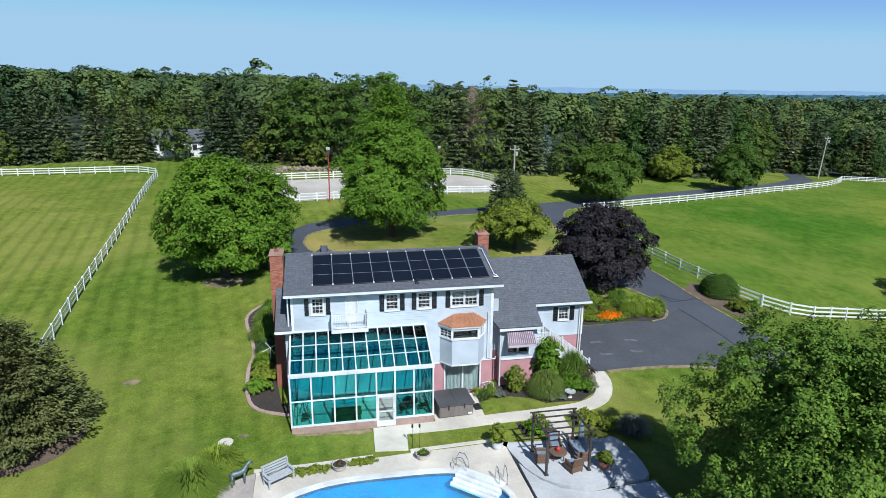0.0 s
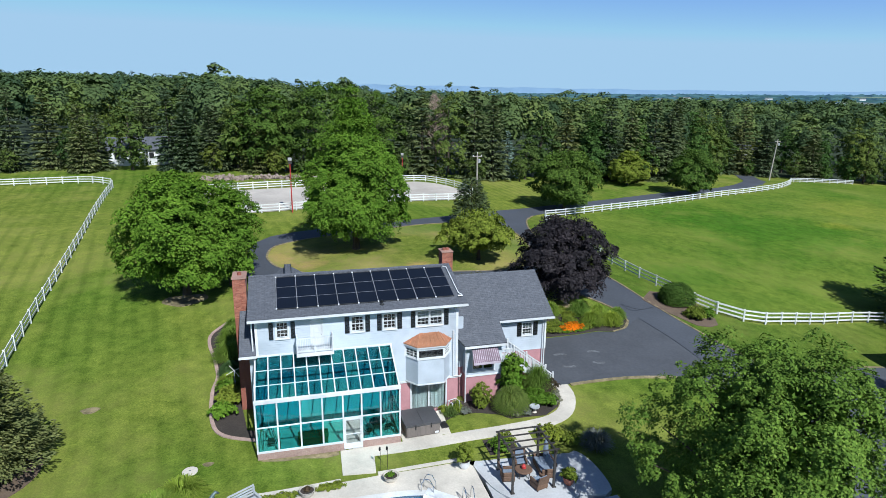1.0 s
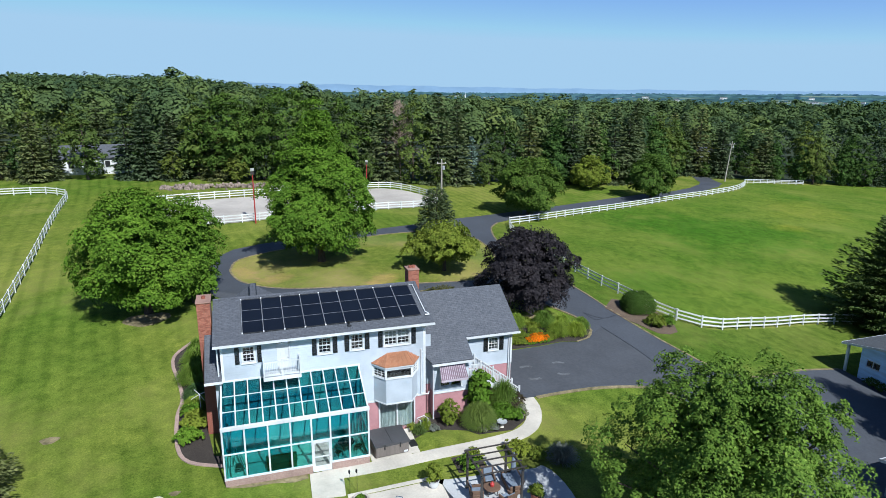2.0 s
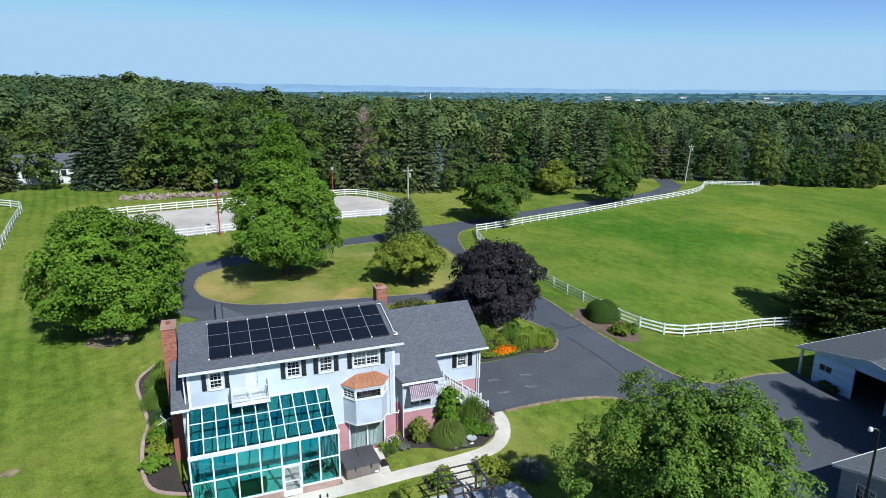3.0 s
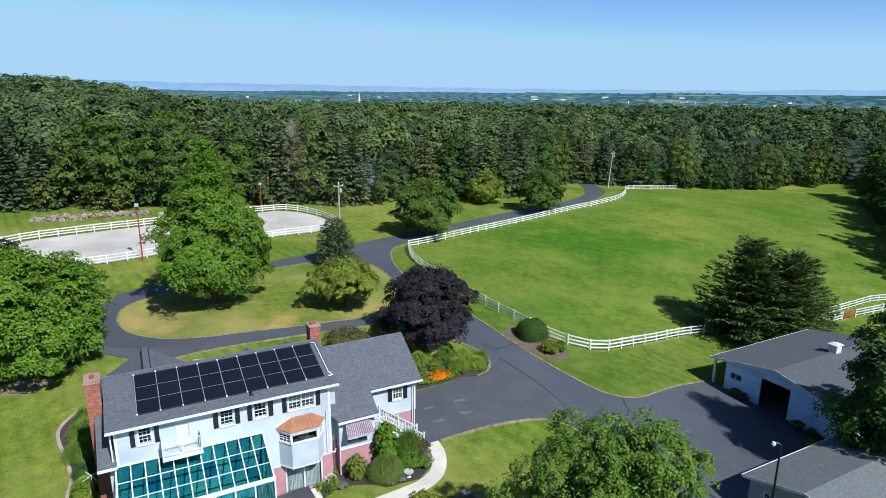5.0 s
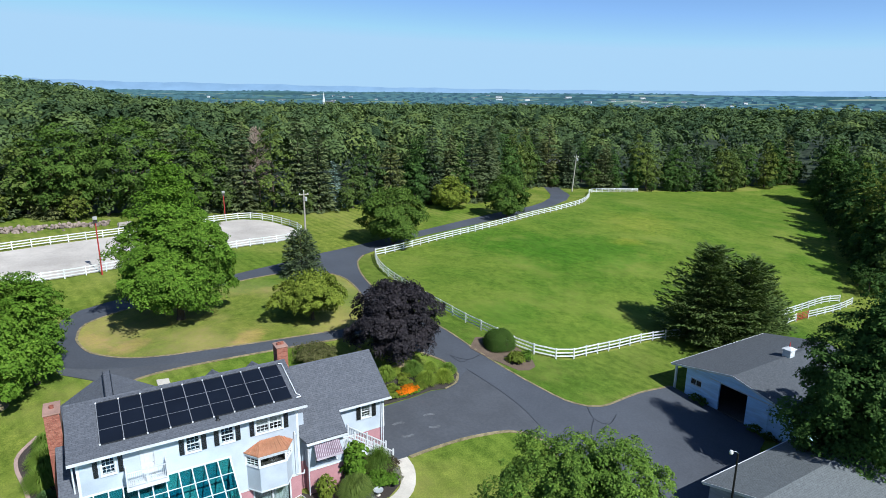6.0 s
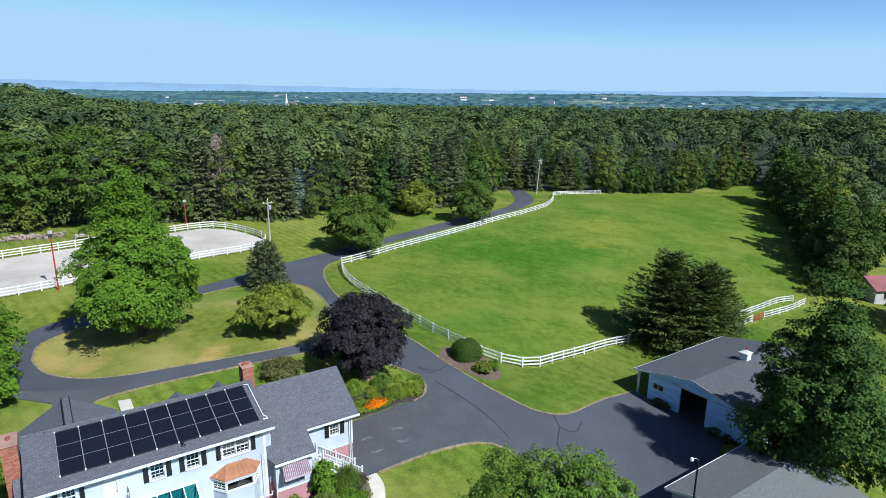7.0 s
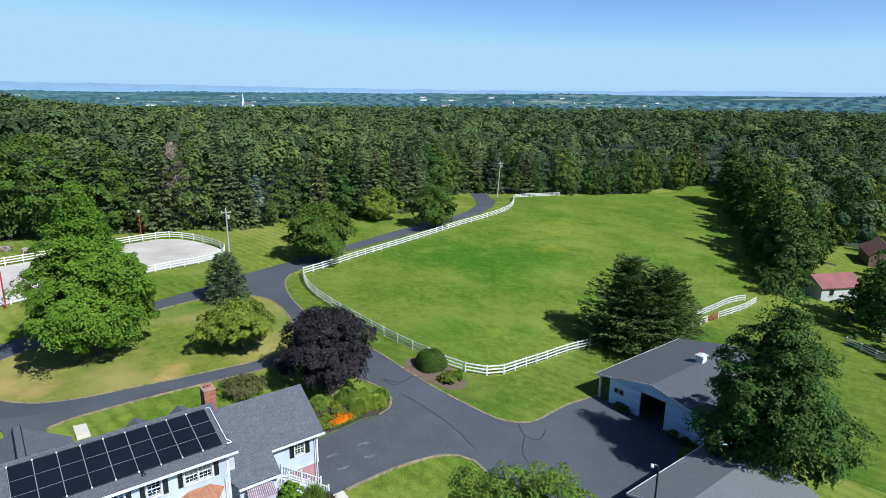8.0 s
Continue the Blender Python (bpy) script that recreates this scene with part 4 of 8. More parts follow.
put(broad_tree("maple_tree", "round dark purple-leaved maple beside the drive", 8.9, 1.2, 4.8, "dome", 115, 1.05, 360, 0.22, M_LEAF_PURPLE, 0.24, twigs=9, dense=1200), 25.6, 51.4, 10)
put(broad_tree("maple_tree", "dark green round-headed maple by the pasture gate", 11.2, 1.5, 6.3, "ball", 90, 1.45, 290, 0.34, M_LEAF_DEEP, 0.3, twigs=9, inner=0.14), 46.2, 94.0, 130)
put(broad_tree("maple_tree", "dark green tree beside the far drive", 10.6, 1.3, 5.4, "ball", 70, 1.4, 260, 0.36, M_LEAF_DEEP, 0.28, twigs=9), 80.5, 106.6, 200)
put(broad_tree("birch_tree", "small light olive-green tree near the wood edge", 8.2, 1.0, 5.2, "oval", 70, 1.2, 180, 0.36, M_LEAF_LIGHT, 0.2), 73.6, 119.2, 200)
put(conifer("spruce_tree", "wide old spruce with ragged feathery branches behind the barn", 13.0, 0.6, 6.0, 30, 24, 0.1, 0.52, M_NEEDLE_DARK, 0.28, power=0.5, ragged=0.38, rise=0.18), 68.7, 46.8)
put(conifer("spruce_tree", "second old spruce grown into the first", 12.3, 0.6, 5.2, 28, 24, 0.1, 0.5, M_NEEDLE_DARK, 0.26, power=0.5, ragged=0.38, rise=0.18), 72.0, 43.6, 35)
put(conifer("spruce_tree", "smaller spruce leaning against the larger ones", 8.0, 0.4, 3.3, 18, 24, 0.1, 0.45, M_NEEDLE_DARK, 0.2, power=0.55, ragged=0.36, rise=0.16), 79.0, 44.8, 50)
put(conifer("spruce_tree", "dense grey-green spruce on the side lawn", 7.2, 0.2, 3.75, 34, 55, 0.12, 0.26, M_NEEDLE, 0.2, power=0.6, ragged=0.26, rise=0.14), -17.2, 34.4)
structure("bare_soil", draped([(-17.2 + 3.3 * math.cos(a), 34.5 + 3.2 * math.sin(a)) for a in np.linspace(0, math.tau, 40)[:-1]], 0.03, 1.0, skirt=0.05), M_BARKMULCH, "brown mulch ring under the side-lawn spruce", "soil")
put(broad_tree("maple_tree", "large bright green maple with upright leafy boughs", 12.3, 1.6, 5.9, "dome", 125, 1.2, 840, 0.145, M_LEAF_SOFT, 0.32, limbs=50, flat=1.5, twigs=20, droop=0.85, spray=0.66, uneven=0.1, inner=0.08, dense=9000), 20.5, 19.3, 15)
put(broad_tree("oak_tree", "tall dark green tree beside the outbuildings", 19.8, 2.0, 6.1, "oval", 140, 1.55, 420, 0.27, M_LEAF_OAK_SHADE, 0.36, limbs=22, twigs=11, flat=0.7, uneven=0.12, inner=0.05, dense=4400), 50.9, 19.6, 60)

# the wood: its edge tree by tree
EDGE = [(-95, 128), (-60, 131), (-49, 136), (-35, 135), (-27, 136), (-9, 130.5), (8, 127), (33, 125.5), (47, 125), (56, 127), (66, 127), (84, 126), (103, 138), (118, 152), (132, 158), (141, 152), (158, 143), (190, 134), (228, 125)]
kinds = []
for _h, _r in ((19, 5.6), (17, 5.0), (21, 6.0)):
    kinds.append(broad_tree("wood_tree", "tall leafy green tree at the wood edge", _h, 1.0, _r, "oval", 44, 1.9, 78, 0.6, M_WOODLEAF, 0.3, limbs=5, rough=0.3, inner=0.08, twigs=6))
for _h, _r in ((18, 3.6), (16, 3.9), (20, 4.0)):
    kinds.append(conifer("spruce_tree", "tall dark spruce at the wood edge", _h, 0.8, _r, 24, 7.5, 0.35, 0.95, M_NEEDLE, 0.24, power=0.62))
kinds.append(broad_tree("wood_tree", "smaller bright green tree at the wood edge", 11, 0.6, 4.2, "round", 32, 1.3, 70, 0.5, M_WOODLEAF, 0.2, limbs=4, rough=0.3, inner=0.08, twigs=6))
kinds.append(conifer("blue_spruce", "pale blue-green spruce at the wood edge", 12, 0.5, 3.0, 20, 7, 0.25, 0.8, M_NEEDLE_BLUE, 0.2))
# darker leaf colour imitates the row's shaded side
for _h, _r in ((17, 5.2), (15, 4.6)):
    kinds.append(broad_tree("hedgerow_tree", "full-crowned green tree in the row beside the pasture, leaves darkened for shade", _h, 0.8, _r, "oval", 48, 1.7, 84, 0.58, M_LEAF_OAK_SHADE, 0.3, limbs=5, inner=0.08, twigs=6))
kinds.append(broad_tree("hedgerow_tree", "bushy young green tree beside the pasture, leaves darkened for shade", 9, 0.4, 4.0, "round", 32, 1.3, 80, 0.46, M_LEAF_OAK_SHADE, 0.2, limbs=4, inner=0.08, twigs=6))
used = [False] * len(kinds)


def plant(k, x, y, size, group):
    m = pose(*at_land(x, y), 0, 0, RNG.uniform(0, 360))
    s = Matrix.Diagonal((size, size, size * RNG.uniform(0.92, 1.08), 1))
    if not used[k]:
        used[k] = True
        kinds[k].matrix_basis = m @ s
        return tagged(kinds[k], group=group)
    t = copy_thing(kinds[k], m)
    t.matrix_basis = m @ s
    return t


def wood_edge():
    line = [np.array(p) for p in smooth_line(EDGE, 3.6)]
    for i, p in enumerate(line):
        q = p + RNG.normal(size=2) * 1.0
        bearing = math.degrees(math.atan2(q[0], q[1]))
        tall = 0.92 if bearing < 4 else 1.04 if bearing < 42 else 0.97
        spruce = bearing > -30 and RNG.uniform() < (0.72 if 8 < bearing < 24 else 0.9 if bearing < -2 else 0.6 if 38 < bearing < 46 else 0.26)
        k = int(RNG.integers(3, 6)) if spruce else int(RNG.choice([8, 9, 0] if bearing > 28 else [0, 1, 2]))
        if RNG.uniform() < 0.1:
            k = 6
        if RNG.uniform() < 0.05 and bearing > 0:
            k = 7
        if -35 < q[0] < -22 or 139.5 < q[0] < 145.5:
            continue
        plant(k, q[0], q[1], tall * RNG.uniform(0.8, 1.03), "trees along the wood edge")
        if i % 3 == 0:
            plant(10 if bearing > 28 else 6, q[0] + RNG.normal(), q[1] - 3.0, RNG.uniform(0.42, 0.7), "trees along the wood edge")


wood_edge()
for _k, _x, _y, _s in ((4, -37.0, 132, 0.8), (0, -28.8, 133.5, 0.86), (3, -34.5, 134, 0.66), (1, -36, 152, 0.85), (4, -30, 154, 0.9), (2, -24, 153.5, 0.85), (5, -20, 152, 0.85), (0, -41, 147, 0.9), (5, -21.5, 133, 0.8), (7, -9.0, 137, 1.15), (3, -13.5, 130.5, 0.78), (5, -6.5, 131, 0.66), (4, -2.5, 130, 0.7), (3, -18, 131.5, 0.85), (6, 144.5, 166, 0.75), (3, 138.5, 164, 0.9), (5, 135, 170, 0.95), (8, 154, 161, 0.9), (4, 159, 157, 0.95), (9, 146, 191, 1.0), (3, 156, 186, 1.0), (5, 140, 187, 1.0), (4, 131.5, 164, 0.9), (0, 139.5, 157, 0.7)):
    plant(_k, _x, _y, _s, "trees along the wood edge")
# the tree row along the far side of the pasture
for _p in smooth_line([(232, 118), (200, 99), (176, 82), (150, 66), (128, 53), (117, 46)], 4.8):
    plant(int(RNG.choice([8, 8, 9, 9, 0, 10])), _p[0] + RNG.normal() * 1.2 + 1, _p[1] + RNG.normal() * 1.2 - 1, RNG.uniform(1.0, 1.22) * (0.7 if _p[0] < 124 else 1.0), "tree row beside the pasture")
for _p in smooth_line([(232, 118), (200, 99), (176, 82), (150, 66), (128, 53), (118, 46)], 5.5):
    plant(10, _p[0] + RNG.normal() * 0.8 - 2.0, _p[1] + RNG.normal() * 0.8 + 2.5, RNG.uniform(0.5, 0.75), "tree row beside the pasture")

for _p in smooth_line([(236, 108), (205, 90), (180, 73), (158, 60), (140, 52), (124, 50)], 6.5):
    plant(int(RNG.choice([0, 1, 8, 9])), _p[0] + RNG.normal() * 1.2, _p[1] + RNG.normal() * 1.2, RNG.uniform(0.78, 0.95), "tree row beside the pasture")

for _x, _y in ((178, 66), (180, 59), (186, 63), (192, 57), (200, 66), (205, 60), (215, 66), (225, 71), (240, 80), (250, 77), (262, 90), (235, 66), (198, 51), (211, 52), (222, 58), (246, 66), (182, 44), (156, 35)):
    plant(int(RNG.choice([0, 1, 2, 8, 9])), _x + RNG.normal(), _y + RNG.normal(), RNG.uniform(0.8, 1.0), "shady trees beyond the barn lawn")
for _k, _x, _y, _s in ((8, 113, 29.5, 0.9), (9, 119, 32.5, 0.95), (8, 108, 18, 0.95), (9, 99, 11, 1.0), (8, 122, 25, 1.0), (10, 116, 35.5, 0.7), (9, 136, 34.5, 1.0), (8, 146, 33, 1.0)):
    plant(_k, _x, _y, _s, "shady trees beyond the barn lawn")

# the wood behind, thinning in detail with distance
def far_wood():
    Ps, tones, count = [], [], 0
    for r0, r1, gap, lobes, leaves, size in ((-130, 60, 9.0, 9, 62, 0.92), (60, 140, 10.0, 8, 50, 1.0), (140, 340, 12.0, 7, 30, 1.35), (340, 800, 17, 6, 14, 2.2), (800, 1700, 27, 4, 7, 5.0)):
        xs = np.arange(-1500, 1900, gap)
        ys = np.arange(20, 1900, gap)
        X, Y = np.meshgrid(xs, ys)
        X, Y = X.ravel() + RNG.uniform(-0.45, 0.45, X.size) * gap, Y.ravel() + RNG.uniform(-0.45, 0.45, X.size) * gap
        b = np.degrees(np.arctan2(X, Y))
        ex, ey = np.array(EDGE).T
        edge_y = np.interp(X, ex, ey, left=128, right=70) + 5.5
        past = np.where(X > 228, Y - (125 - (X - 228) * 1.2), Y - edge_y)
        side = ((X - 114) * 74 - (Y - 44) * 118) / 139.3
        east = (side > 7) & (X > 116) & (np.hypot(X - 128, Y - 42) > 13) & (Y > 0.33 * X - 4) & (np.hypot(X - 169, Y - 47) > 11)
        past = np.where((Y < 125) & (X > 110), np.where(east, np.maximum(side - 7, 0.5), -1.0), past)
        # the yards of the white houses
        past = np.where((np.hypot((X + 28.5) * 0.8, (Y - 141) * 0.7) < 7.5) | ((X > 143) & (X < 152) & (Y > 148) & (Y < 170)), -1.0, past)
        past = np.where((X >= 228) & (Y > 40), 5.0, past)
        depth = np.hypot(X, Y) - 130
        keep = (past > 0) & (depth >= r0) & (depth < r1) & (b > -34) & (b < 82) & (np.hypot(X, Y) < 1750)
        far = np.hypot(X, Y)
        patch = np.sin(X * 0.011 + 1.3) * np.sin(Y * 0.013 + 0.4) + 0.5 * np.sin(X * 0.031 + Y * 0.017)
        keep &= ~((far > 900) & (b > 2) & (patch > 0.25))
        X, Y, b, depth = X[keep], Y[keep], b[keep], depth[keep]
        n = len(X)
        Z = land(X, Y)
        big = np.sin(X * 0.05 + 2) * np.sin(Y * 0.043) * 1.6
        H = (RNG.uniform(10.5, 19.5, n) + big) * np.where(RNG.uniform(0, 1, n) < 0.1, 1.14, 1.0) * 0.95
        R = RNG.uniform(0.44, 0.66, n) * gap
        con = RNG.uniform(0, 1, n) < 0.2
        # boughs over each crown, then leaves over each bough
        kl = np.repeat(np.arange(n), lobes)
        e = unit(n * lobes)
        e[:, 2] = np.abs(e[:, 2]) * 1.3 - (0.6 if r0 < 0 else 0.35)
        tp = np.where(con[kl], 0.75 * (1.0 - np.clip(e[:, 2], -0.3, 0.9)), 0.6)
        L = np.stack([X[kl] + e[:, 0] * R[kl] * tp, Y[kl] + e[:, 1] * R[kl] * tp, Z[kl] + H[kl] * 0.72 + e[:, 2] * H[kl] * np.where(con[kl], 0.25, 0.22)], 1)
        rl = R[kl] * RNG.uniform(0.42, 0.62, n * lobes) * np.where(con[kl], 0.6, 1.0)
        k = np.repeat(np.arange(n * lobes), leaves)
        d = unit(len(k)) + e[k] * 0.9 + np.array((0, 0, 0.5))
        d /= np.linalg.norm(d, axis=1, keepdims=True)
        C = L[k] + d * (rl[k] * RNG.uniform(0.86, 1.06, len(k)))[:, None]
        N = d * 0.9 + np.array((0, 0, 0.25)) + RNG.normal(size=d.shape) * 0.2
        N /= np.linalg.norm(N, axis=1, keepdims=True)
        U = np.cross(N, RNG.normal(size=N.shape))
        U /= np.linalg.norm(U, axis=1, keepdims=True)
        V = np.cross(N, U)
        s = RNG.uniform(0.7, 1.3, (len(C), 1)) * size * 0.5
        Ps.append(np.stack([C - U * s, C - V * s * 0.7, C + U * s, C + V * s * 0.7], 1).reshape(-1, 3))
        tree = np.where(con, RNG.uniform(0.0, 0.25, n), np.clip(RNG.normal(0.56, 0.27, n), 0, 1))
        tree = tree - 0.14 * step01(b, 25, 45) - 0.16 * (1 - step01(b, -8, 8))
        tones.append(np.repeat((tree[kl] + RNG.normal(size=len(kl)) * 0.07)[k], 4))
        count += len(C)
    P = np.concatenate(Ps)
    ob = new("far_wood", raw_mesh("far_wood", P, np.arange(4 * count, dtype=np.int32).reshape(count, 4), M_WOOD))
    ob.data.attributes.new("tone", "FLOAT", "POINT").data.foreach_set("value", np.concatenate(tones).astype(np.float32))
    tagged(ob, "dense mixed green wood stretching to the plain", "wood", "", "stuff")


far_wood()

# ---------------------------------------------------------------- the house
M_BLIND = surface("white_blind", (0.5208, 0.5208, 0.504), (0.6048, 0.6048, 0.588), 6, 1, 0.8, stretch=(1, 1, 8))
M_CURTAIN = surface("pale_curtain", (0.45, 0.52, 0.53), (0.62, 0.67, 0.67), 5, 1, 0.9, stretch=(5, 5, 0.3))
HOME = Vector((4, 40, 0.6))
house = thing("house", "two-storey white clapboard house with grey shingle roof and pink base", "house", HOME)


def hpart(name, bm, mat, label="", parent=None, smooth=False):
    """A part of the house, drawn in world places."""
    ob = part(name, bm, mat, parent or house, label, smooth)
    if parent is None:
        ob.matrix_parent_inverse = Matrix.Translation(-HOME)
    return ob


def wall_front(x0, x1, z0, z1, y, openings, lap=0.0, thick=0.2):
    """A wall facing -y with rectangular openings through it; lap: height of the clapboards."""
    bm = bmesh.new()
    xs = sorted({x0, x1, *[o[0] for o in openings], *[o[1] for o in openings]})
    zs = sorted({z0, z1, *[o[2] for o in openings], *[o[3] for o in openings]})
    for a, b in zip(xs, xs[1:]):
        for c, d in zip(zs, zs[1:]):
            if b <= x0 or a >= x1 or d <= z0 or c >= z1:
                continue
            mx, mz = (a + b) / 2, (c + d) / 2
            if any(o[0] < mx < o[1] and o[2] < mz < o[3] for o in openings):
                continue
            box(bm, a, b, y, y + thick, c, d)
    if lap:
        n = int(round((z1 - z0) / lap))
        for i in range(n):
            za, zb = z0 + (z1 - z0) * i / n, z0 + (z1 - z0) * (i + 1) / n
            spans = [(x0, x1)]
            for o in openings:
                if o[2] < zb - 0.01 and o[3] > za + 0.01:
                    nxt = []
                    for s, e in spans:
                        if o[1] <= s or o[0] >= e:
                            nxt.append((s, e))
                        else:
                            nxt += [(s, o[0])] if o[0] > s else []
                            nxt += [(o[1], e)] if o[1] < e else []
                    spans = nxt
            for s, e in spans:
                v = [bm.verts.new(p) for p in ((s, y - 0.03, za), (e, y - 0.03, za), (e, y - 0.006, zb), (s, y - 0.006, zb), (s, y - 0.002, za), (e, y - 0.002, za))]
                bm.faces.new((v[0], v[1], v[2], v[3]))
                bm.faces.new((v[4], v[5], v[1], v[0]))
    return bm


def window(x0, x1, z0, z1, y, cols=3, rows=2, blind=0.5, leaves=1, parent=None):
    """A double-hung window in a wall facing -y: frame, sashes with glazing bars, panes and a blind."""
    bm = bmesh.new()
    f = 0.075
    for a, b, c, d in ((x0 - f, x1 + f, z1, z1 + f), (x0 - f, x1 + f, z0 - f, z0), (x0 - f, x0, z0, z1), (x1, x1 + f, z0, z1)):
        box(bm, a, b, y - 0.055, y + 0.08, c, d)
    box(bm, x0 - f - 0.03, x1 + f + 0.03, y - 0.1, y - 0.05, z0 - f - 0.03, z0 - f + 0.015)
    w = hpart("window", bm, M_TRIM, "white-framed double-hung window", parent)
    step = (x1 - x0) / leaves
    for k in range(leaves):
        a, b = x0 + step * k + (0.03 if k else 0), x0 + step * (k + 1) - (0.03 if k < leaves - 1 else 0)
        if k:
            part("mullion", boxed(a - 0.06, a, y - 0.04, y + 0.06, z0, z1), M_TRIM, w)
        mid = (z0 + z1) / 2
        for c, d, dy in ((mid, z1, 0.02), (z0, mid, 0.05)):
            bm = bmesh.new()
            s = 0.04
            for q in ((a, b, d - s, d), (a, b, c, c + s), (a, a + s, c + s, d - s), (b - s, b, c + s, d - s)):
                box(bm, q[0], q[1], y + dy, y + dy + 0.03, q[2], q[3])
            for i in range(1, cols):
                x = a + (b - a) * i / cols
                box(bm, x - 0.012, x + 0.012, y + dy + 0.005, y + dy + 0.025, c + s, d - s)
            for i in range(1, rows):
                z = c + (d - c) * i / rows
                box(bm, a + s, b - s, y + dy + 0.006, y + dy + 0.024, z - 0.012, z + 0.012)
            part("sash", bm, M_TRIM, w)
            p = part("pane", boxed(a + s, b - s, y + dy + 0.012, y + dy + 0.018, c + s, d - s), M_GLASS, w)
            p.visible_shadow = False
        if blind:
            part("blind", boxed(a, b, y + 0.12, y + 0.135, z1 - (z1 - z0) * blind, z1), M_BLIND, w)
    return w


def shutter(x0, x1, z0, z1, y):
    bm = bmesh.new()
    s = 0.045
    for q in ((x0, x0 + s, z0, z1), (x1 - s, x1, z0, z1), (x0 + s, x1 - s, z0, z0 + 0.07), (x0 + s, x1 - s, z1 - 0.07, z1), (x0 + s, x1 - s, (z0 + z1) / 2 - 0.03, (z0 + z1) / 2 + 0.03)):
        box(bm, q[0], q[1], y - 0.075, y - 0.032, q[2], q[3])
    leaf = hpart("shutter", bm, M_BLACK, "black louvred shutter")
    n = 16
    for i in range(n):
        z = z0 + 0.07 + (z1 - z0 - 0.14) * (i + 0.5) / n
        part("slat", boxed(x0 + s, x1 - s, y - 0.06, y - 0.035, z - 0.018, z + 0.018), M_BLACK, leaf)
    return leaf


# walls
FY = 35.9
UP = [(-0.87, -0.2, 6.83, 7.8), (1.2, 1.84, 6.02, 7.76), (3.65, 4.4, 6.83, 7.8), (5.67, 6.43, 6.83, 7.8), (7.84, 9.48, 6.83, 7.8)]
hpart("wall", wall_front(-2.1, 10.55, 3.0, 8.28, FY, UP + [(7.75, 9.4, 4.85, 5.55)], 0.155), M_SIDING, "white clapboard wall")
hpart("wall", wall_front(-2.1, 10.55, -0.3, 3.0, FY, [(7.45, 9.75, 0.75, 2.88)]), M_PINK, "pink stucco basement wall")
hpart("wall", boxed(-2.1, -1.9, 36.1, 44.2, 0, 6.9), M_SIDING)
hpart("wall", boxed(10.35, 10.55, 36.1, 44.2, 0, 6.9), M_SIDING)
hpart("wall", boxed(-1.9, 10.35, 44.0, 44.2, 0, 6.9), M_SIDING)
# dark-coloured slabs and backing make the rooms behind the panes look unlit
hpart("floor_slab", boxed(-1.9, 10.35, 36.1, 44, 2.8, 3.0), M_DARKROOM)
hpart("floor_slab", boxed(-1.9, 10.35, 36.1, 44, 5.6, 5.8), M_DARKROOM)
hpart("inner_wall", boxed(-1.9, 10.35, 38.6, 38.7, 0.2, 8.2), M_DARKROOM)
hpart("corner_board", boxed(-2.13, -1.98, FY - 0.035, FY + 0.1, 3.0, 8.2), M_TRIM)
hpart("corner_board", boxed(10.42, 10.58, FY - 0.035, FY + 0.1, 3.0, 8.2), M_TRIM)
hpart("water_table", boxed(-2.12, 10.58, FY - 0.05, FY - 0.002, 2.92, 3.04), M_TRIM)
for a, b, c, d in ((-1.31, -1.06, 6.76, 7.84), (-0.02, 0.23, 6.76, 7.84), (3.24, 3.52, 6.76, 7.84), (4.52, 4.8, 6.76, 7.84), (5.26, 5.54, 6.76, 7.84), (6.55, 6.84, 6.76, 7.84), (7.42, 7.7, 6.76, 7.84), (9.62, 9.9, 6.76, 7.84)):
    shutter(a, b, c, d, FY)
for i in (0, 2, 3):
    window(*UP[i], FY, 3, 2, 0.0 if i != 2 else 0.0)
window(*UP[4], FY, 3, 2, 0.5, 2)

# the white door on the balcony
bm = bmesh.new()
for q in ((1.12, 1.2, 5.98, 7.84), (1.84, 1.92, 5.98, 7.84), (1.12, 1.92, 7.76, 7.86)):
    box(bm, q[0], q[1], FY - 0.05, FY + 0.1, q[2], q[3])
bdoor = hpart("door", bm, M_TRIM, "plain white balcony door")
part("leaf", boxed(1.2, 1.84, FY + 0.02, FY + 0.06, 6.02, 7.76), M_TRIM, bdoor)
for c, d in ((6.15, 6.8), (6.95, 7.62)):
    part("panel", boxed(1.32, 1.72, FY + 0.008, FY + 0.022, c, d, bevel=0.006), M_TRIM, bdoor)
part("knob", boxed(1.76, 1.8, FY - 0.02, FY + 0.02, 6.8, 6.85), M_STEEL, bdoor)

# balcony
bal = hpart("balcony", boxed(0.24, 2.46, 34.98, FY - 0.035, 5.82, 6.02, bevel=0.01), M_TRIM, "small white balcony with railing")
for x in (0.29, 1.35, 2.41):
    part("post", boxed(x - 0.04, x + 0.04, 35.0, 35.08, 6.02, 7.1), M_TRIM, bal)
for x in (0.29, 2.41):
    part("rail", boxed(x - 0.03, x + 0.03, 35.08, FY - 0.036, 6.93, 6.99), M_TRIM, bal)
for z in (6.12, 6.95):
    part("rail", boxed(0.33, 2.37, 35.015, 35.065, z, z + 0.06), M_TRIM, bal)
for i in range(20):
    x = 0.4 + 1.9 * i / 19
    part("baluster", boxed(x - 0.015, x + 0.015, 35.025, 35.055, 6.18, 6.95), M_TRIM, bal)
for x in (0.29, 2.41):
    for j in range(6):
        y = 35.18 + 0.12 * j
        part("baluster", boxed(x - 0.015, x + 0.015, y - 0.015, y + 0.015, 6.02, 6.93), M_TRIM, bal)

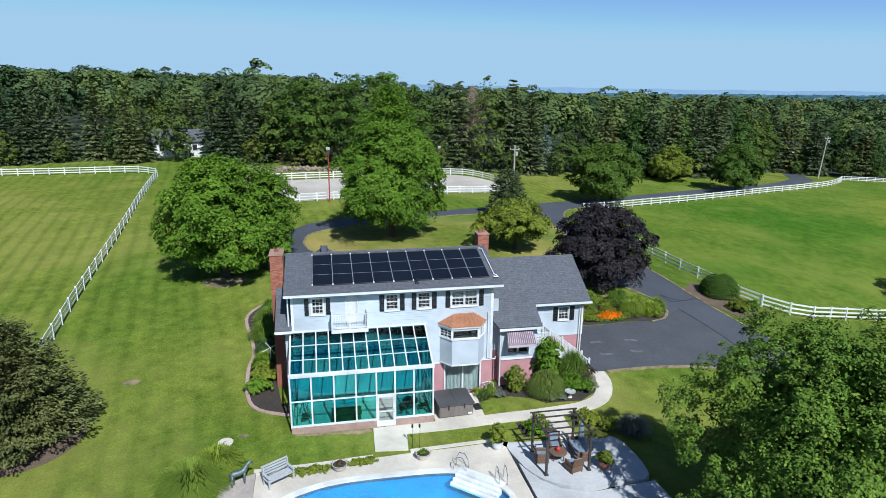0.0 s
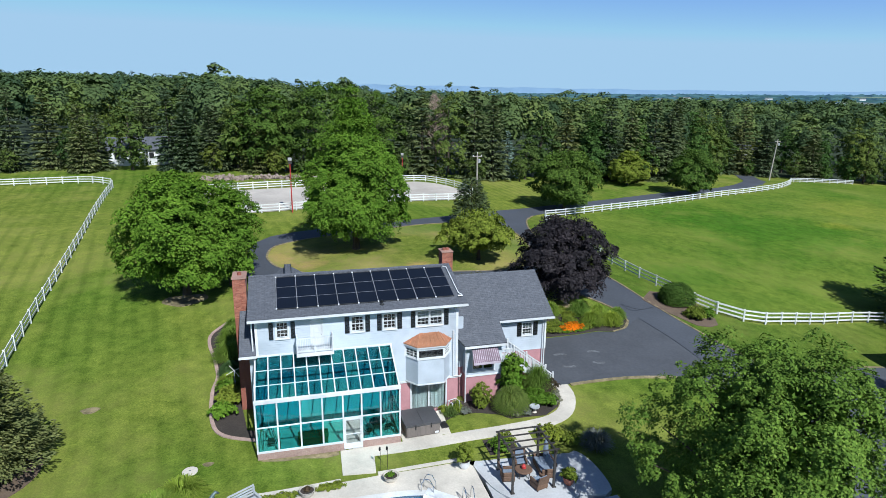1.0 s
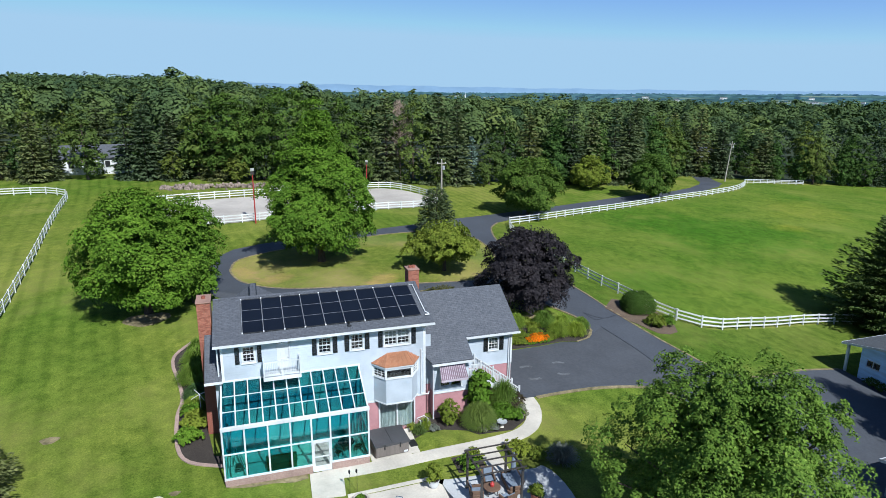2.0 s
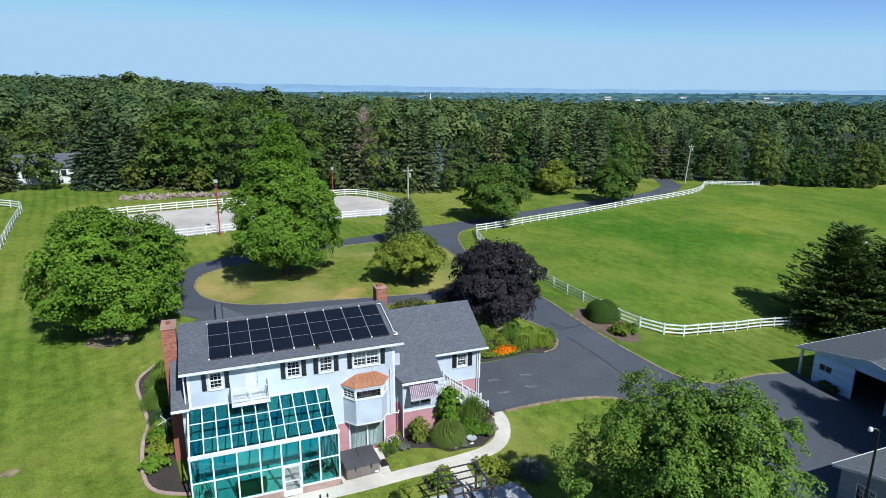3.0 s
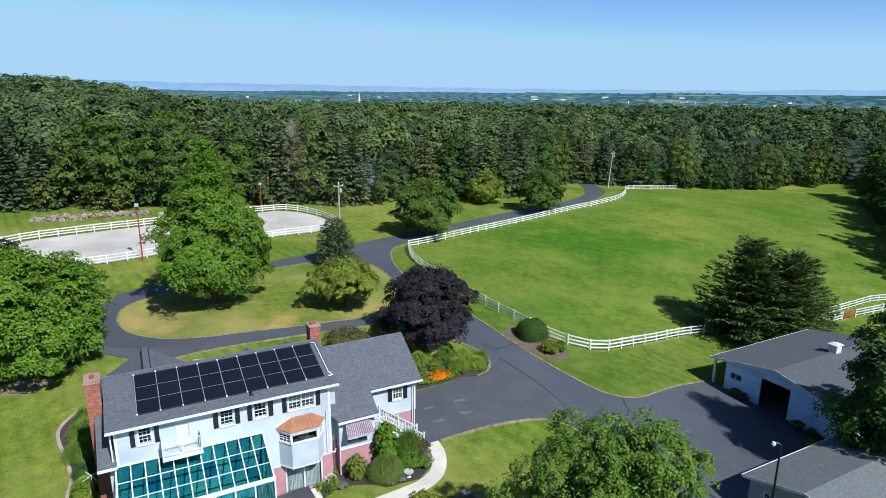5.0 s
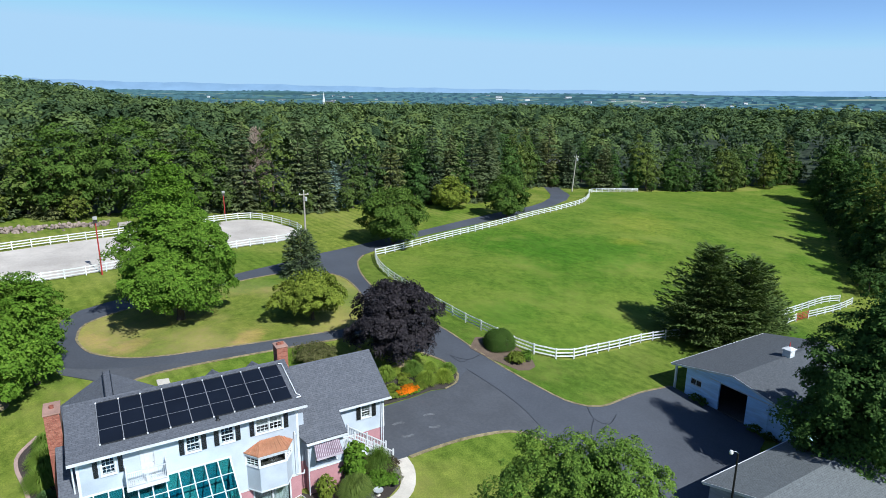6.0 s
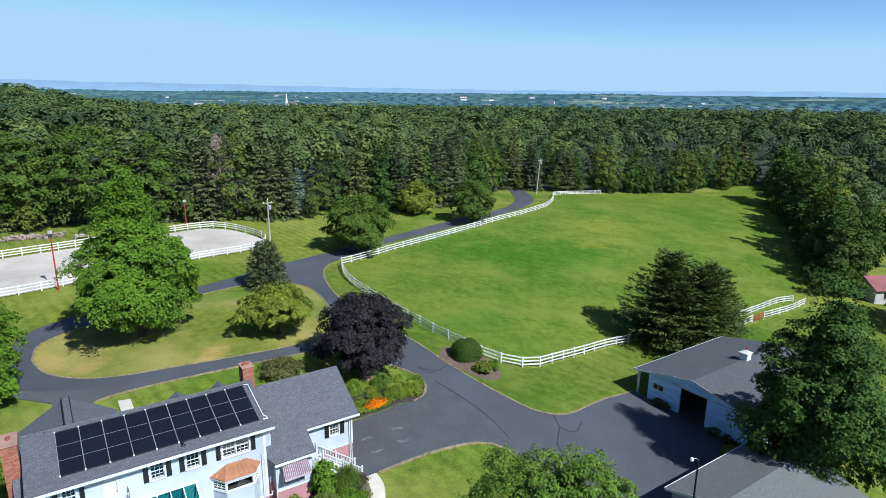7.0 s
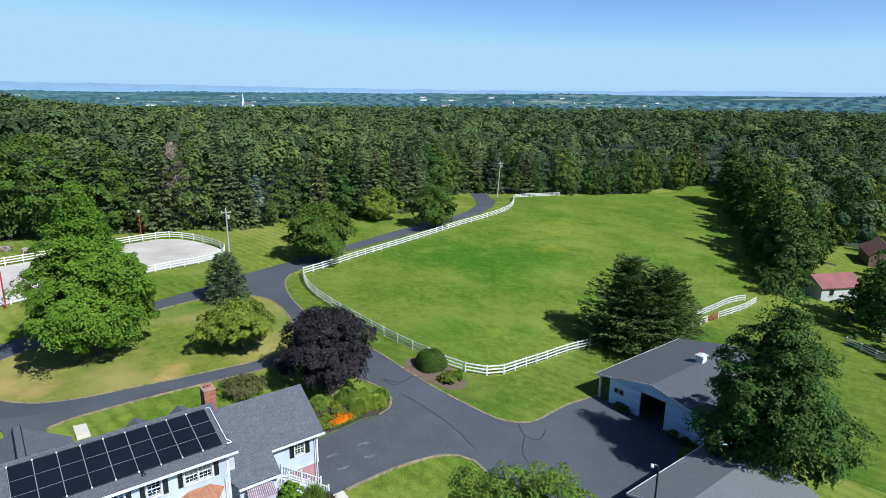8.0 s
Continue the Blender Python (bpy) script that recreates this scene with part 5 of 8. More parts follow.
# main roof
E_Y, R_Y, SL = 35.45, 40.08, 0.28


def zroof(y):
    return 8.3 + SL * (y - E_Y)


def roof_slab(points, mat=M_SHINGLE, thick=0.14, label=""):
    """A sloping slab whose upper face passes through points."""
    return hpart("roof", prism(bmesh.new(), [Vector(p) - Vector((0, 0, thick)) for p in points], (0, 0, thick)), mat, label)


roof_slab([(-2.5, E_Y, 8.3), (11.05, E_Y, 8.3), (11.05, R_Y, zroof(R_Y)), (-2.5, R_Y, zroof(R_Y))], label="grey asphalt shingle roof")
roof_slab([(-2.5, 44.7, 6.9), (-2.5, R_Y + 0.002, zroof(R_Y)), (11.05, R_Y + 0.002, zroof(R_Y)), (11.05, 44.7, 6.9)])
hpart("ridge_vent", prism(bmesh.new(), [(-2.5, R_Y - 0.18, zroof(R_Y) - 0.03), (-2.5, R_Y, zroof(R_Y) + 0.05), (-2.5, R_Y + 0.18, zroof(R_Y) - 0.03)], (13.55, 0, 0)), M_SHINGLE)
for x in (-2.06, 10.4):
    bm = bmesh.new()
    prism(bm, [(x, FY + 0.1, 6.9), (x, 44.1, 6.9), (x, 44.1, 7.05), (x, R_Y, zroof(R_Y) - 0.16), (x, FY + 0.1, 8.27)], (0.12, 0, 0))
    hpart("gable_wall", bm, M_SIDING)
hpart("soffit", boxed(-2.45, 11.0, E_Y + 0.02, FY - 0.04, 8.1, 8.14), M_TRIM)


def gutter(x0, x1, y, z, parent=None):
    """An open gutter along x with its fascia."""
    bm = bmesh.new()
    box(bm, x0, x1, y - 0.13, y - 0.115, z - 0.02, z + 0.1)
    box(bm, x0, x1, y - 0.115, y, z - 0.02, z - 0.005)
    box(bm, x0, x1, y - 0.012, y, z - 0.005, z + 0.1)
    box(bm, x0, x0 + 0.015, y - 0.115, y - 0.012, z - 0.005, z + 0.1)
    box(bm, x1 - 0.015, x1, y - 0.115, y - 0.012, z - 0.005, z + 0.1)
    return hpart("gutter", bm, M_TRIM, "white metal gutter", parent)


gutter(-2.5, 11.08, E_Y - 0.002, 8.12)
for pts in ([(-2.42, E_Y - 0.02, 8.1), (-2.3, FY - 0.06, 7.9), (-2.3, FY - 0.06, 6.05)], [(10.95, E_Y - 0.05, 8.1), (10.35, FY - 0.08, 7.85), (10.35, FY - 0.08, 7.7)],
            [(10.25, FY - 0.08, 6.3), (10.25, FY - 0.08, 3.1), (10.75, FY - 0.1, 3.0), (10.95, 36.3, 2.9)], [(10.62, 37.2, 6.6), (10.62, 36.2, 6.0), (10.28, FY - 0.1, 6.1), (10.25, FY - 0.08, 5.9)],
            [(11.28, 36.36, 5.0), (11.28, 36.36, 0.7)], [(17.7, 37.96, 5.75), (17.7, 37.96, 1.3)], [(17.55, 37.96, 5.75), (17.55, 37.96, 1.3)]):
    hpart("downspout", tube(bmesh.new(), pts, [0.045] * len(pts), 6), M_TRIM, "white downspout")

# chimneys, brick by brick
def chimney(x0, x1, y0, y1, z0, z1, label, pot=False):
    core = hpart("chimney", boxed(x0 + 0.012, x1 - 0.012, y0 + 0.012, y1 - 0.012, z0, z1), M_MORTAR, label)
    meshes = {}

    def brick(lx, ly):
        key = (round(lx, 3), round(ly, 3))
        if key not in meshes:
            bm = boxed(-lx / 2, lx / 2, -ly / 2, ly / 2, 0, 0.062)
            me = bpy.data.meshes.new("brick")
            bm.to_mesh(me)
            bm.free()
            me.materials.append(M_BRICK)
            meshes[key] = me
        return meshes[key]

    rows = int((z1 - z0) / 0.075)
    first = max(0, rows - 34)
    for r in range(first, rows):
        z = z0 + (r + 0.1) * (z1 - z0) / rows
        for axis in (0, 1):
            L0, L1 = (x0, x1) if axis == 0 else (y0, y1)
            n = max(2, int(round((L1 - L0) / 0.21)))
            w = (L1 - L0) / n
            sides = ((y0, 1),) if axis == 0 else (((x0, 1),) if x0 < 0 else ((x0, 1), (x1, -1)))
            for side, s in sides:
                k0 = -0.5 if r % 2 else 0
                for k in range(n + (1 if r % 2 else 0)):
                    a, b = max(L0, L0 + (k + k0) * w), min(L1, L0 + (k + k0 + 1) * w)
                    if b - a < 0.05:
                        continue
                    lx, ly = (b - a - 0.012, 0.03) if axis == 0 else (0.03, b - a - 0.012)
                    q = new("brick", brick(lx, ly))
                    q.parent = core
                    q.location = ((a + b) / 2, side + s * 0.012, z) if axis == 0 else (side + s * 0.012, (a + b) / 2, z)
    if first:
        bm = bmesh.new()
        for r in range(first):
            z = z0 + (r + 0.1) * (z1 - z0) / rows
            n = max(2, int(round((x1 - x0) / 0.21)))
            w = (x1 - x0) / n
            for k in range(-1, n):
                a, b = max(x0, x0 + (k + (0.5 if r % 2 else 1)) * w), min(x1, x0 + (k + (1.5 if r % 2 else 2)) * w)
                if b - a > 0.05:
                    box(bm, a + 0.006, b - 0.006, y0 - 0.003, y0 + 0.02, z, z + 0.062)
        tagged(part("brickwork", bm, M_BRICK, core), kind="stuff")
    cap = part("cap", boxed(x0 - 0.05, x1 + 0.05, y0 - 0.05, y1 + 0.05, z1, z1 + 0.08, bevel=0.015), M_MORTAR, core, "mortar cap")
    for k in range(2 if pot else 1):
        x = x0 + (x1 - x0) * (k + 1) / (3 if pot else 2)
        part("flue", lathe(bmesh.new(), [(0.13, z1 + 0.06), (0.13, z1 + 0.24), (0.1, z1 + 0.24), (0.1, z1 + 0.1)], 12, (x, (y0 + y1) / 2, 0)), M_BRICK, core, "clay flue pot")
    return core


chimney(-3.42, -2.62, 38.7, 40.3, 0.4, 9.85, "tall red brick side chimney")
chimney(10.72, 11.5, 40.7, 41.7, 7.9, 10.25, "red brick ridge chimney with clay pots", True)

# low lean-to beside the chimney
roof_slab([(-3.1, 35.55, 6.0), (-2.12, 35.55, 6.0), (-2.12, 38.7, 7.75), (-3.1, 38.7, 7.75)], label="narrow grey shingle lean-to roof")
gutter(-3.12, -2.1, 35.55, 5.84)
hpart("wall", wall_front(-2.55, -2.1, 0.3, 5.9, 36.1, []), M_SIDING)
hpart("wall", boxed(-2.55, -2.43, 36.3, 38.7, 0.3, 6.2), M_SIDING)
# black panel imitates the shadow in the open side porch
hpart("door", boxed(-2.6, -2.56, 37.2, 38.1, 3.6, 5.75), M_BLACK, "black panel standing in for the shadow of the open side porch")

# right wing
W_E, W_S = 37.64, 0.617


def zwing(y):
    return 5.98 + W_S * (y - W_E)


bm = bmesh.new()
roof_slab([(14.08, W_E, zwing(W_E)), (18.2, W_E, zwing(W_E)), (18.2, 41.45, zwing(41.45)), (10.56, 41.45, zwing(41.45)), (10.56, 37.0, zwing(37.0)), (11.15, 36.05, zwing(36.05)), (14.08, 36.05, zwing(36.05))], label="grey shingle roof of the lower wing")
roof_slab([(10.56, 45.26, zwing(W_E)), (10.56, 41.452, zwing(41.45)), (18.2, 41.452, zwing(41.45)), (18.2, 45.26, zwing(W_E))])
gutter(14.08, 18.25, W_E, 5.82)
gutter(11.1, 14.1, 36.05, zwing(36.05) - 0.16)
WW = (16.0, 16.7, 4.55, 5.45)
hpart("wall", wall_front(13.8, 17.8, 3.35, 5.85, 38.05, [WW], 0.155), M_SIDING, "white clapboard wing wall")
hpart("wall", wall_front(13.8, 17.8, 0.2, 3.35, 38.06, []), M_PINK)
window(*WW, 38.05, 3, 2, 0.4)
shutter(15.58, 15.9, 4.48, 5.5, 38.05)
shutter(16.82, 17.14, 4.48, 5.5, 38.05)
hpart("wall", boxed(17.6, 17.8, 38.26, 44.8, 0.2, 5.95), M_SIDING)
hpart("gable_wall", prism(bmesh.new(), [(17.62, 38.2, 5.95), (17.62, 44.8, 5.95), (17.62, 41.45, zwing(41.45) - 0.16)], (0.16, 0, 0)), M_SIDING)
hpart("wall", boxed(10.6, 17.6, 44.6, 44.8, 0.2, 5.95), M_SIDING)
hpart("corner_board", boxed(17.68, 17.83, 38.01, 38.2, 3.35, 5.85), M_TRIM)
hpart("brick_pier", boxed(17.85, 18.7, 43.6, 44.4, 1.0, 2.3, bevel=0.02), M_BRICK, "low red brick pier at the corner")

# wing bump-out with the striped awning
LW = (11.82, 13.3, 3.0, 4.45)
hpart("wall", wall_front(11.35, 13.85, 2.6, 4.98, 36.45, [LW], 0.155), M_SIDING)
hpart("wall", wall_front(11.35, 13.85, 0.2, 2.6, 36.46, []), M_PINK)
hpart("wall", boxed(11.35, 11.5, 36.66, 38.4, 2.6, 5.1), M_SIDING)
hpart("wall", boxed(11.35, 11.5, 36.66, 38.4, 0.2, 2.6), M_PINK)
hpart("wall", boxed(13.7, 13.85, 36.66, 38.05, 2.6, 5.1), M_SIDING)
hpart("wall", boxed(13.7, 13.85, 36.66, 38.05, 0.2, 2.6), M_PINK)
hpart("wall", boxed(10.55, 11.36, 37.3, 37.45, 2.95, 6.6), M_SIDING)
hpart("wall", boxed(10.55, 11.36, 37.3, 37.45, 0.2, 2.95), M_PINK)
hpart("water_table", boxed(11.33, 13.87, 36.4, 36.447, 2.55, 2.66), M_TRIM)
window(*LW, 36.45, 1, 1, 0.0, 2)
aw = hpart("awning", prism(bmesh.new(), [(11.68, 36.4, 5.0), (13.42, 36.4, 5.0), (13.5, 35.5, 3.95), (11.58, 35.5, 3.95)], (0, 0.02, 0.02)), surface("awning_dark", (0.13, 0.085, 0.115), (0.18, 0.125, 0.155), 20, 1, 0.8), "purple and white striped awning")
for i in range(14):
    u, v = (i + 0.15) / 14, (i + 0.4) / 14
    a, b, c, d = [Vector((11.68 + 1.74 * k, 36.4, 5.02)) for k in (u, v)] + [Vector((11.58 + 1.92 * k, 35.5, 3.97)) for k in (v, u)]
    part("stripe", prism(bmesh.new(), [a, b, c, d], (0, 0.004, 0.008)), surface("awning_pale", (0.336, 0.2856, 0.336), (0.42, 0.3696, 0.42), 20, 1, 0.8) if i == 0 else bpy.data.materials["awning_pale"], aw)
part("valance", boxed(11.58, 13.5, 35.49, 35.505, 3.8, 3.96), bpy.data.materials["awning_pale"], aw)
for x in (11.7, 13.38):
    part("arm", beam(bmesh.new(), (x, 36.43, 3.97), (x, 35.53, 3.97), 0.03, 0.03), M_TRIM, aw)

# sliding door under the bay
sl = hpart("sliding_door", box(box(box(boxed(7.35, 7.45, FY - 0.05, FY + 0.1, 0.7, 2.96), 9.75, 9.85, FY - 0.05, FY + 0.1, 0.7, 2.96), 7.35, 9.85, FY - 0.05, FY + 0.1, 2.88, 2.97), 8.56, 8.66, FY - 0.01, FY + 0.08, 0.7, 2.9), M_TRIM, "white sliding glass door with pale curtains")
for a, b in ((7.45, 8.57), (8.65, 9.75)):
    p = part("pane", boxed(a, b, FY + 0.02, FY + 0.03, 0.75, 2.88), M_GLASS, sl)
    p.visible_shadow = False
    bm = bmesh.new()
    n = 40
    top, low = [], []
    for i in range(n + 1):
        x = a + (b - a) * i / n
        y = FY + 0.2 + 0.045 * math.sin(i * 1.9) + 0.02 * math.sin(i * 0.7)
        top.append(bm.verts.new((x, y, 2.85)))
        low.append(bm.verts.new((x, y + 0.01 * math.sin(i), 0.78)))
    for i in range(n):
        bm.faces.new((low[i], low[i + 1], top[i + 1], top[i]))
    part("curtain", bm, M_CURTAIN, sl)

# bay window with copper roof
BAY = [(7.05, FY), (7.7, 35.05), (9.42, 35.05), (10.02, FY)]


def bay_ring(z, grow=0.0):
    c = Vector((8.53, 35.9))
    return [Vector((c.x + (x - c.x) * (1 + grow / 1.48), FY if abs(y - FY) < 1e-6 else y - grow, z)) for x, y in BAY]


bm = bmesh.new()
prism(bm, bay_ring(3.1), (0, 0, 1.72))
bay = hpart("bay_window", bm, M_SIDING, "clapboard bay window with copper roof")
part("head", prism(bmesh.new(), bay_ring(5.5, 0.02), (0, 0, 0.2)), M_TRIM, bay)
part("sill", prism(bmesh.new(), bay_ring(4.8, 0.05), (0, 0, 0.06)), M_TRIM, bay)
part("floor_trim", prism(bmesh.new(), bay_ring(3.04, 0.03), (0, 0, 0.08)), M_TRIM, bay)
ring = bay_ring(0)
for i, p in enumerate(ring):
    y = p.y - (0.0 if i in (1, 2) else 0.04)
    part("corner_post", boxed(p.x - 0.07, p.x + 0.07, y - 0.01, y + 0.1, 4.86, 5.5), M_TRIM, bay)
for a, b, cols in ((0, 1, 3), (1, 2, 1), (2, 3, 3)):
    A, B = ring[a], ring[b]
    d = (B - A).normalized()
    A2, B2 = A + d * 0.09, B - d * 0.09
    p = part("pane", beam(bmesh.new(), (A2.x, A2.y + 0.03, 5.18), (B2.x, B2.y + 0.03, 5.18), 0.01, 0.64), M_GLASS, bay)
    p.visible_shadow = False
    for z in (4.9, 5.46):
        part("sash_rail", beam(bmesh.new(), (A2.x, A2.y + 0.02, z), (B2.x, B2.y + 0.02, z), 0.05, 0.07), M_TRIM, bay)
    for k in range(1, cols):
        q = A2.lerp(B2, k / cols)
        part("glazing_bar", boxed(q.x - 0.014, q.x + 0.014, q.y + 0.005, q.y + 0.035, 4.93, 5.43), M_TRIM, bay)
    if cols > 1:
        for z in (5.1, 5.27):
            part("glazing_bar", beam(bmesh.new(), (A2.x, A2.y + 0.02, z), (B2.x, B2.y + 0.02, z), 0.03, 0.026), M_TRIM, bay)
# dark sheets over sill and wall imitate the shade of a room
part("dark_sill_sheet", prism(bmesh.new(), bay_ring(4.862, -0.1), (0, 0, 0.012)), M_DARKROOM, bay)
part("dark_backing", boxed(7.25, 9.82, FY - 0.03, FY - 0.004, 4.87, 5.5), M_DARKROOM, bay, "dark panel standing in for the dim room behind the bay panes")
eave, top = bay_ring(5.7, 0.14), [Vector((8.0, FY - 0.03, 6.3)), Vector((9.25, FY - 0.03, 6.3))]
bm = bmesh.new()
lo = [bm.verts.new(p) for p in eave] + [bm.verts.new(p + Vector((0, 0, 0.06))) for p in eave]
tp = [bm.verts.new(p) for p in top]
bm.faces.new(lo[3::-1])
for i in range(3):
    bm.faces.new((lo[i], lo[i + 1], lo[i + 5], lo[i + 4]))
bm.faces.new((lo[4], lo[5], tp[0]))
bm.faces.new((lo[5], lo[6], tp[1], tp[0]))
bm.faces.new((lo[6], lo[7], tp[1]))
bm.faces.new((lo[0], lo[4], tp[0], tp[1], lo[7], lo[3]))
bmesh.ops.recalc_face_normals(bm, faces=bm.faces[:])
croof = part("copper_roof", bm, M_COPPER, bay, "weathered orange copper standing-seam roof")
E5, E6, E4, E7 = [eave[i] + Vector((0, 0, 0.075)) for i in (1, 2, 0, 3)]
for i in range(7):
    k = i / 6
    part("seam", beam(bmesh.new(), E5.lerp(E6, k), top[0].lerp(top[1], k) + Vector((0, 0, 0.012)), 0.025, 0.035), M_COPPER, bay)
for k in (0.35, 0.7):
    part("seam", beam(bmesh.new(), E4.lerp(E5, k), top[0].lerp(Vector((7.5, FY - 0.03, 6.05)), 1 - k), 0.025, 0.035), M_COPPER, bay)
    part("seam", beam(bmesh.new(), E7.lerp(E6, k), top[1].lerp(Vector((9.75, FY - 0.03, 6.05)), 1 - k), 0.025, 0.035), M_COPPER, bay)
part("fascia", prism(bmesh.new(), [p - Vector((0, 0, 0.08)) for p in bay_ring(5.7, 0.13)], (0, 0, 0.078)), M_TRIM, bay)

# rear roofs that rise behind the ridge
roof_slab([(-3.1, 41, 6.3), (-3.1, 47.4, 6.3), (0, 47.4, 8.2), (0, 41, 8.2)], label="grey shingle gable roof of the rear garage wing")
roof_slab([(0.002, 41, 8.2), (0.002, 47.4, 8.2), (3.1, 47.4, 6.3), (3.1, 41, 6.3)])
hpart("ridge_vent", boxed(-0.22, 0.22, 41.5, 47.3, 8.2, 8.3, bevel=0.03), M_SHINGLE)
for _x in (-0.24, 0.24):
    hpart("vent_edge", boxed(_x - 0.025, _x + 0.025, 41.5, 47.3, 8.12, 8.31), M_BLACK)
hpart("gable_wall", prism(bmesh.new(), [(-2.75, 47.05, 6.3), (2.75, 47.05, 6.3), (0, 47.05, 7.95)], (0, 0.12, 0)), M_SIDING)
hpart("wall", boxed(-2.75, 2.75, 44.2, 47.05, 0.5, 6.32), M_SIDING)
for cx in (6.65, 9.5):
    roof_slab([(cx - 1.0, 41.2, 7.75), (cx - 1.0, 43.3, 7.75), (cx, 43.3, 8.55), (cx, 41.2, 8.55)], thick=0.1, label="small grey dormer roof")
    roof_slab([(cx + 0.002, 41.2, 8.55), (cx + 0.002, 43.3, 8.55), (cx + 1.0, 43.3, 7.75), (cx + 1.0, 41.2, 7.75)], thick=0.1)
    hpart("dormer_wall", boxed(cx - 0.85, cx + 0.85, 42.6, 43.1, 6.95, 7.75), M_SIDING)
    hpart("gable_wall", prism(bmesh.new(), [(cx - 0.85, 42.98, 7.75), (cx + 0.85, 42.98, 7.75), (cx, 42.98, 8.4)], (0, 0.1, 0)), M_SIDING)
hpart("porch_roof", boxed(4.9, 10.8, 44.2, 45.8, 5.2, 5.35), M_SHINGLE)

# entry stair with white rails on the wing
st = hpart("stair", boxed(13.87, 14.85, 36.6, 38.0, 3.1, 3.28), M_TRIM, "white entry landing and stair with railings")
n = 13
for i in range(n):
    x, z = 14.85 + 0.235 * i, 3.28 - (3.28 - 0.95) * (i + 1) / n
    part("tread", boxed(x, x + 0.27, 36.7, 37.9, z - 0.05, z), M_TRIM, st)
for y in (36.66, 37.94):
    part("stringer", beam(bmesh.new(), (14.85, y, 3.1), (17.9, y, 0.85), 0.05, 0.28), M_TRIM, st)
    pts = [(14.85, 3.28), (16.35, 2.13), (17.9, 0.95)]
    for x, z in pts:
        part("newel", boxed(x - 0.055, x + 0.055, y - 0.055, y + 0.055, z - 0.1, z + 1.15, bevel=0.012), M_TRIM, st)
    for dz in (0.18, 0.95):
        part("handrail", beam(bmesh.new(), (14.85, y, 3.28 + dz), (17.9, y, 0.95 + dz), 0.06, 0.07), M_TRIM, st)
    for i in range(24):
        k = (i + 0.5) / 24
        x, z = 14.85 + 3.05 * k, 3.28 - 2.33 * k
        part("baluster", boxed(x - 0.018, x + 0.018, y - 0.018, y + 0.018, z + 0.18, z + 0.95), M_TRIM, st)
for z in (3.4, 4.2):
    part("handrail", boxed(13.9, 14.85, 36.63, 36.69, z, z + 0.06), M_TRIM, st)
for i in range(8):
    x = 13.95 + 0.11 * i
    part("baluster", boxed(x - 0.018, x + 0.018, 36.642, 36.678, 3.46, 4.2), M_TRIM, st)
for x, y in ((13.95, 36.66), (14.8, 37.9)):
    part("post", boxed(x - 0.06, x + 0.06, y - 0.06, y + 0.06, 0.5, 3.1), M_TRIM, st)

# solarium
sol = thing("solarium", "white-framed conservatory glazed in teal glass", "solarium", (1.9, 34.4, 0.6))


def spart(name, bm, mat, label="", parent=None):
    ob = part(name, bm, mat, parent or sol, label)
    if parent is None:
        ob.matrix_parent_inverse = Matrix.Translation((-1.9, -34.4, -0.6))
    return ob


SX, SY0, SY1, SZ0, SZM, SZ1, SZT = [-2.25, -1.05, 0.24, 1.5, 2.7, 3.8, 4.93, 6.1], 32.9, 35.84, 1.04, 2.62, 4.18, 5.72
for a, b in ((-2.27, 2.68), (3.82, 6.12)):
    base = spart("base_wall", boxed(a, b, SY0 - 0.08, SY0 + 0.1, 0.3, SZ0 - 0.05), M_MORTAR, "low faded brick base")
    bm = bmesh.new()
    for r in range(6):
        z = 0.55 + 0.073 * r
        k = 0
        x = a - (0.1 if r % 2 else 0)
        while x < b:
            x0, x1 = max(a, x), min(b, x + 0.2)
            if x1 - x0 > 0.04:
                box(bm, x0 + 0.006, x1 - 0.006, SY0 - 0.094, SY0 - 0.06, z, z + 0.06)
            x += 0.2
    tagged(part("brickwork", bm, M_BASEBRICK, base), kind="stuff")
for a in (-2.25, 6.1):
    spart("base_wall", boxed(a - 0.05, a + 0.05, SY0 + 0.1, FY, 0.3, SZ0 - 0.05), M_MORTAR)
for x in SX:
    spart("mullion", boxed(x - 0.045, x + 0.045, SY0 - 0.04, SY0 + 0.05, SZ0 if x not in (2.7, 3.8) else 0.66, SZ1), M_TRIM)
spart("sill_rail", boxed(-2.3, 2.66, SY0 - 0.06, SY0 + 0.06, SZ0 - 0.06, SZ0 + 0.06), M_TRIM)
spart("sill_rail", boxed(3.84, 6.15, SY0 - 0.06, SY0 + 0.06, SZ0 - 0.06, SZ0 + 0.06), M_TRIM)
spart("eave_rail", boxed(-2.32, 6.17, SY0 - 0.09, SY0 + 0.08, SZ1 - 0.06, SZ1 + 0.17, bevel=0.015), M_TRIM)
for a, b in zip(SX, SX[1:]):
    spart("transom", boxed(a + 0.045, b - 0.045, SY0 - 0.03, SY0 + 0.04, SZM - 0.04, SZM + 0.04), M_TRIM)
    for c, d in ((SZ0 + 0.06, SZM - 0.04), (SZM + 0.04, SZ1 - 0.06)):
        if a == 2.7 and c < SZM - 1:
            continue
        p = spart("pane", boxed(a + 0.045, b - 0.045, SY0, SY0 + 0.012, c, d), M_TEAL)
        p.visible_shadow = False
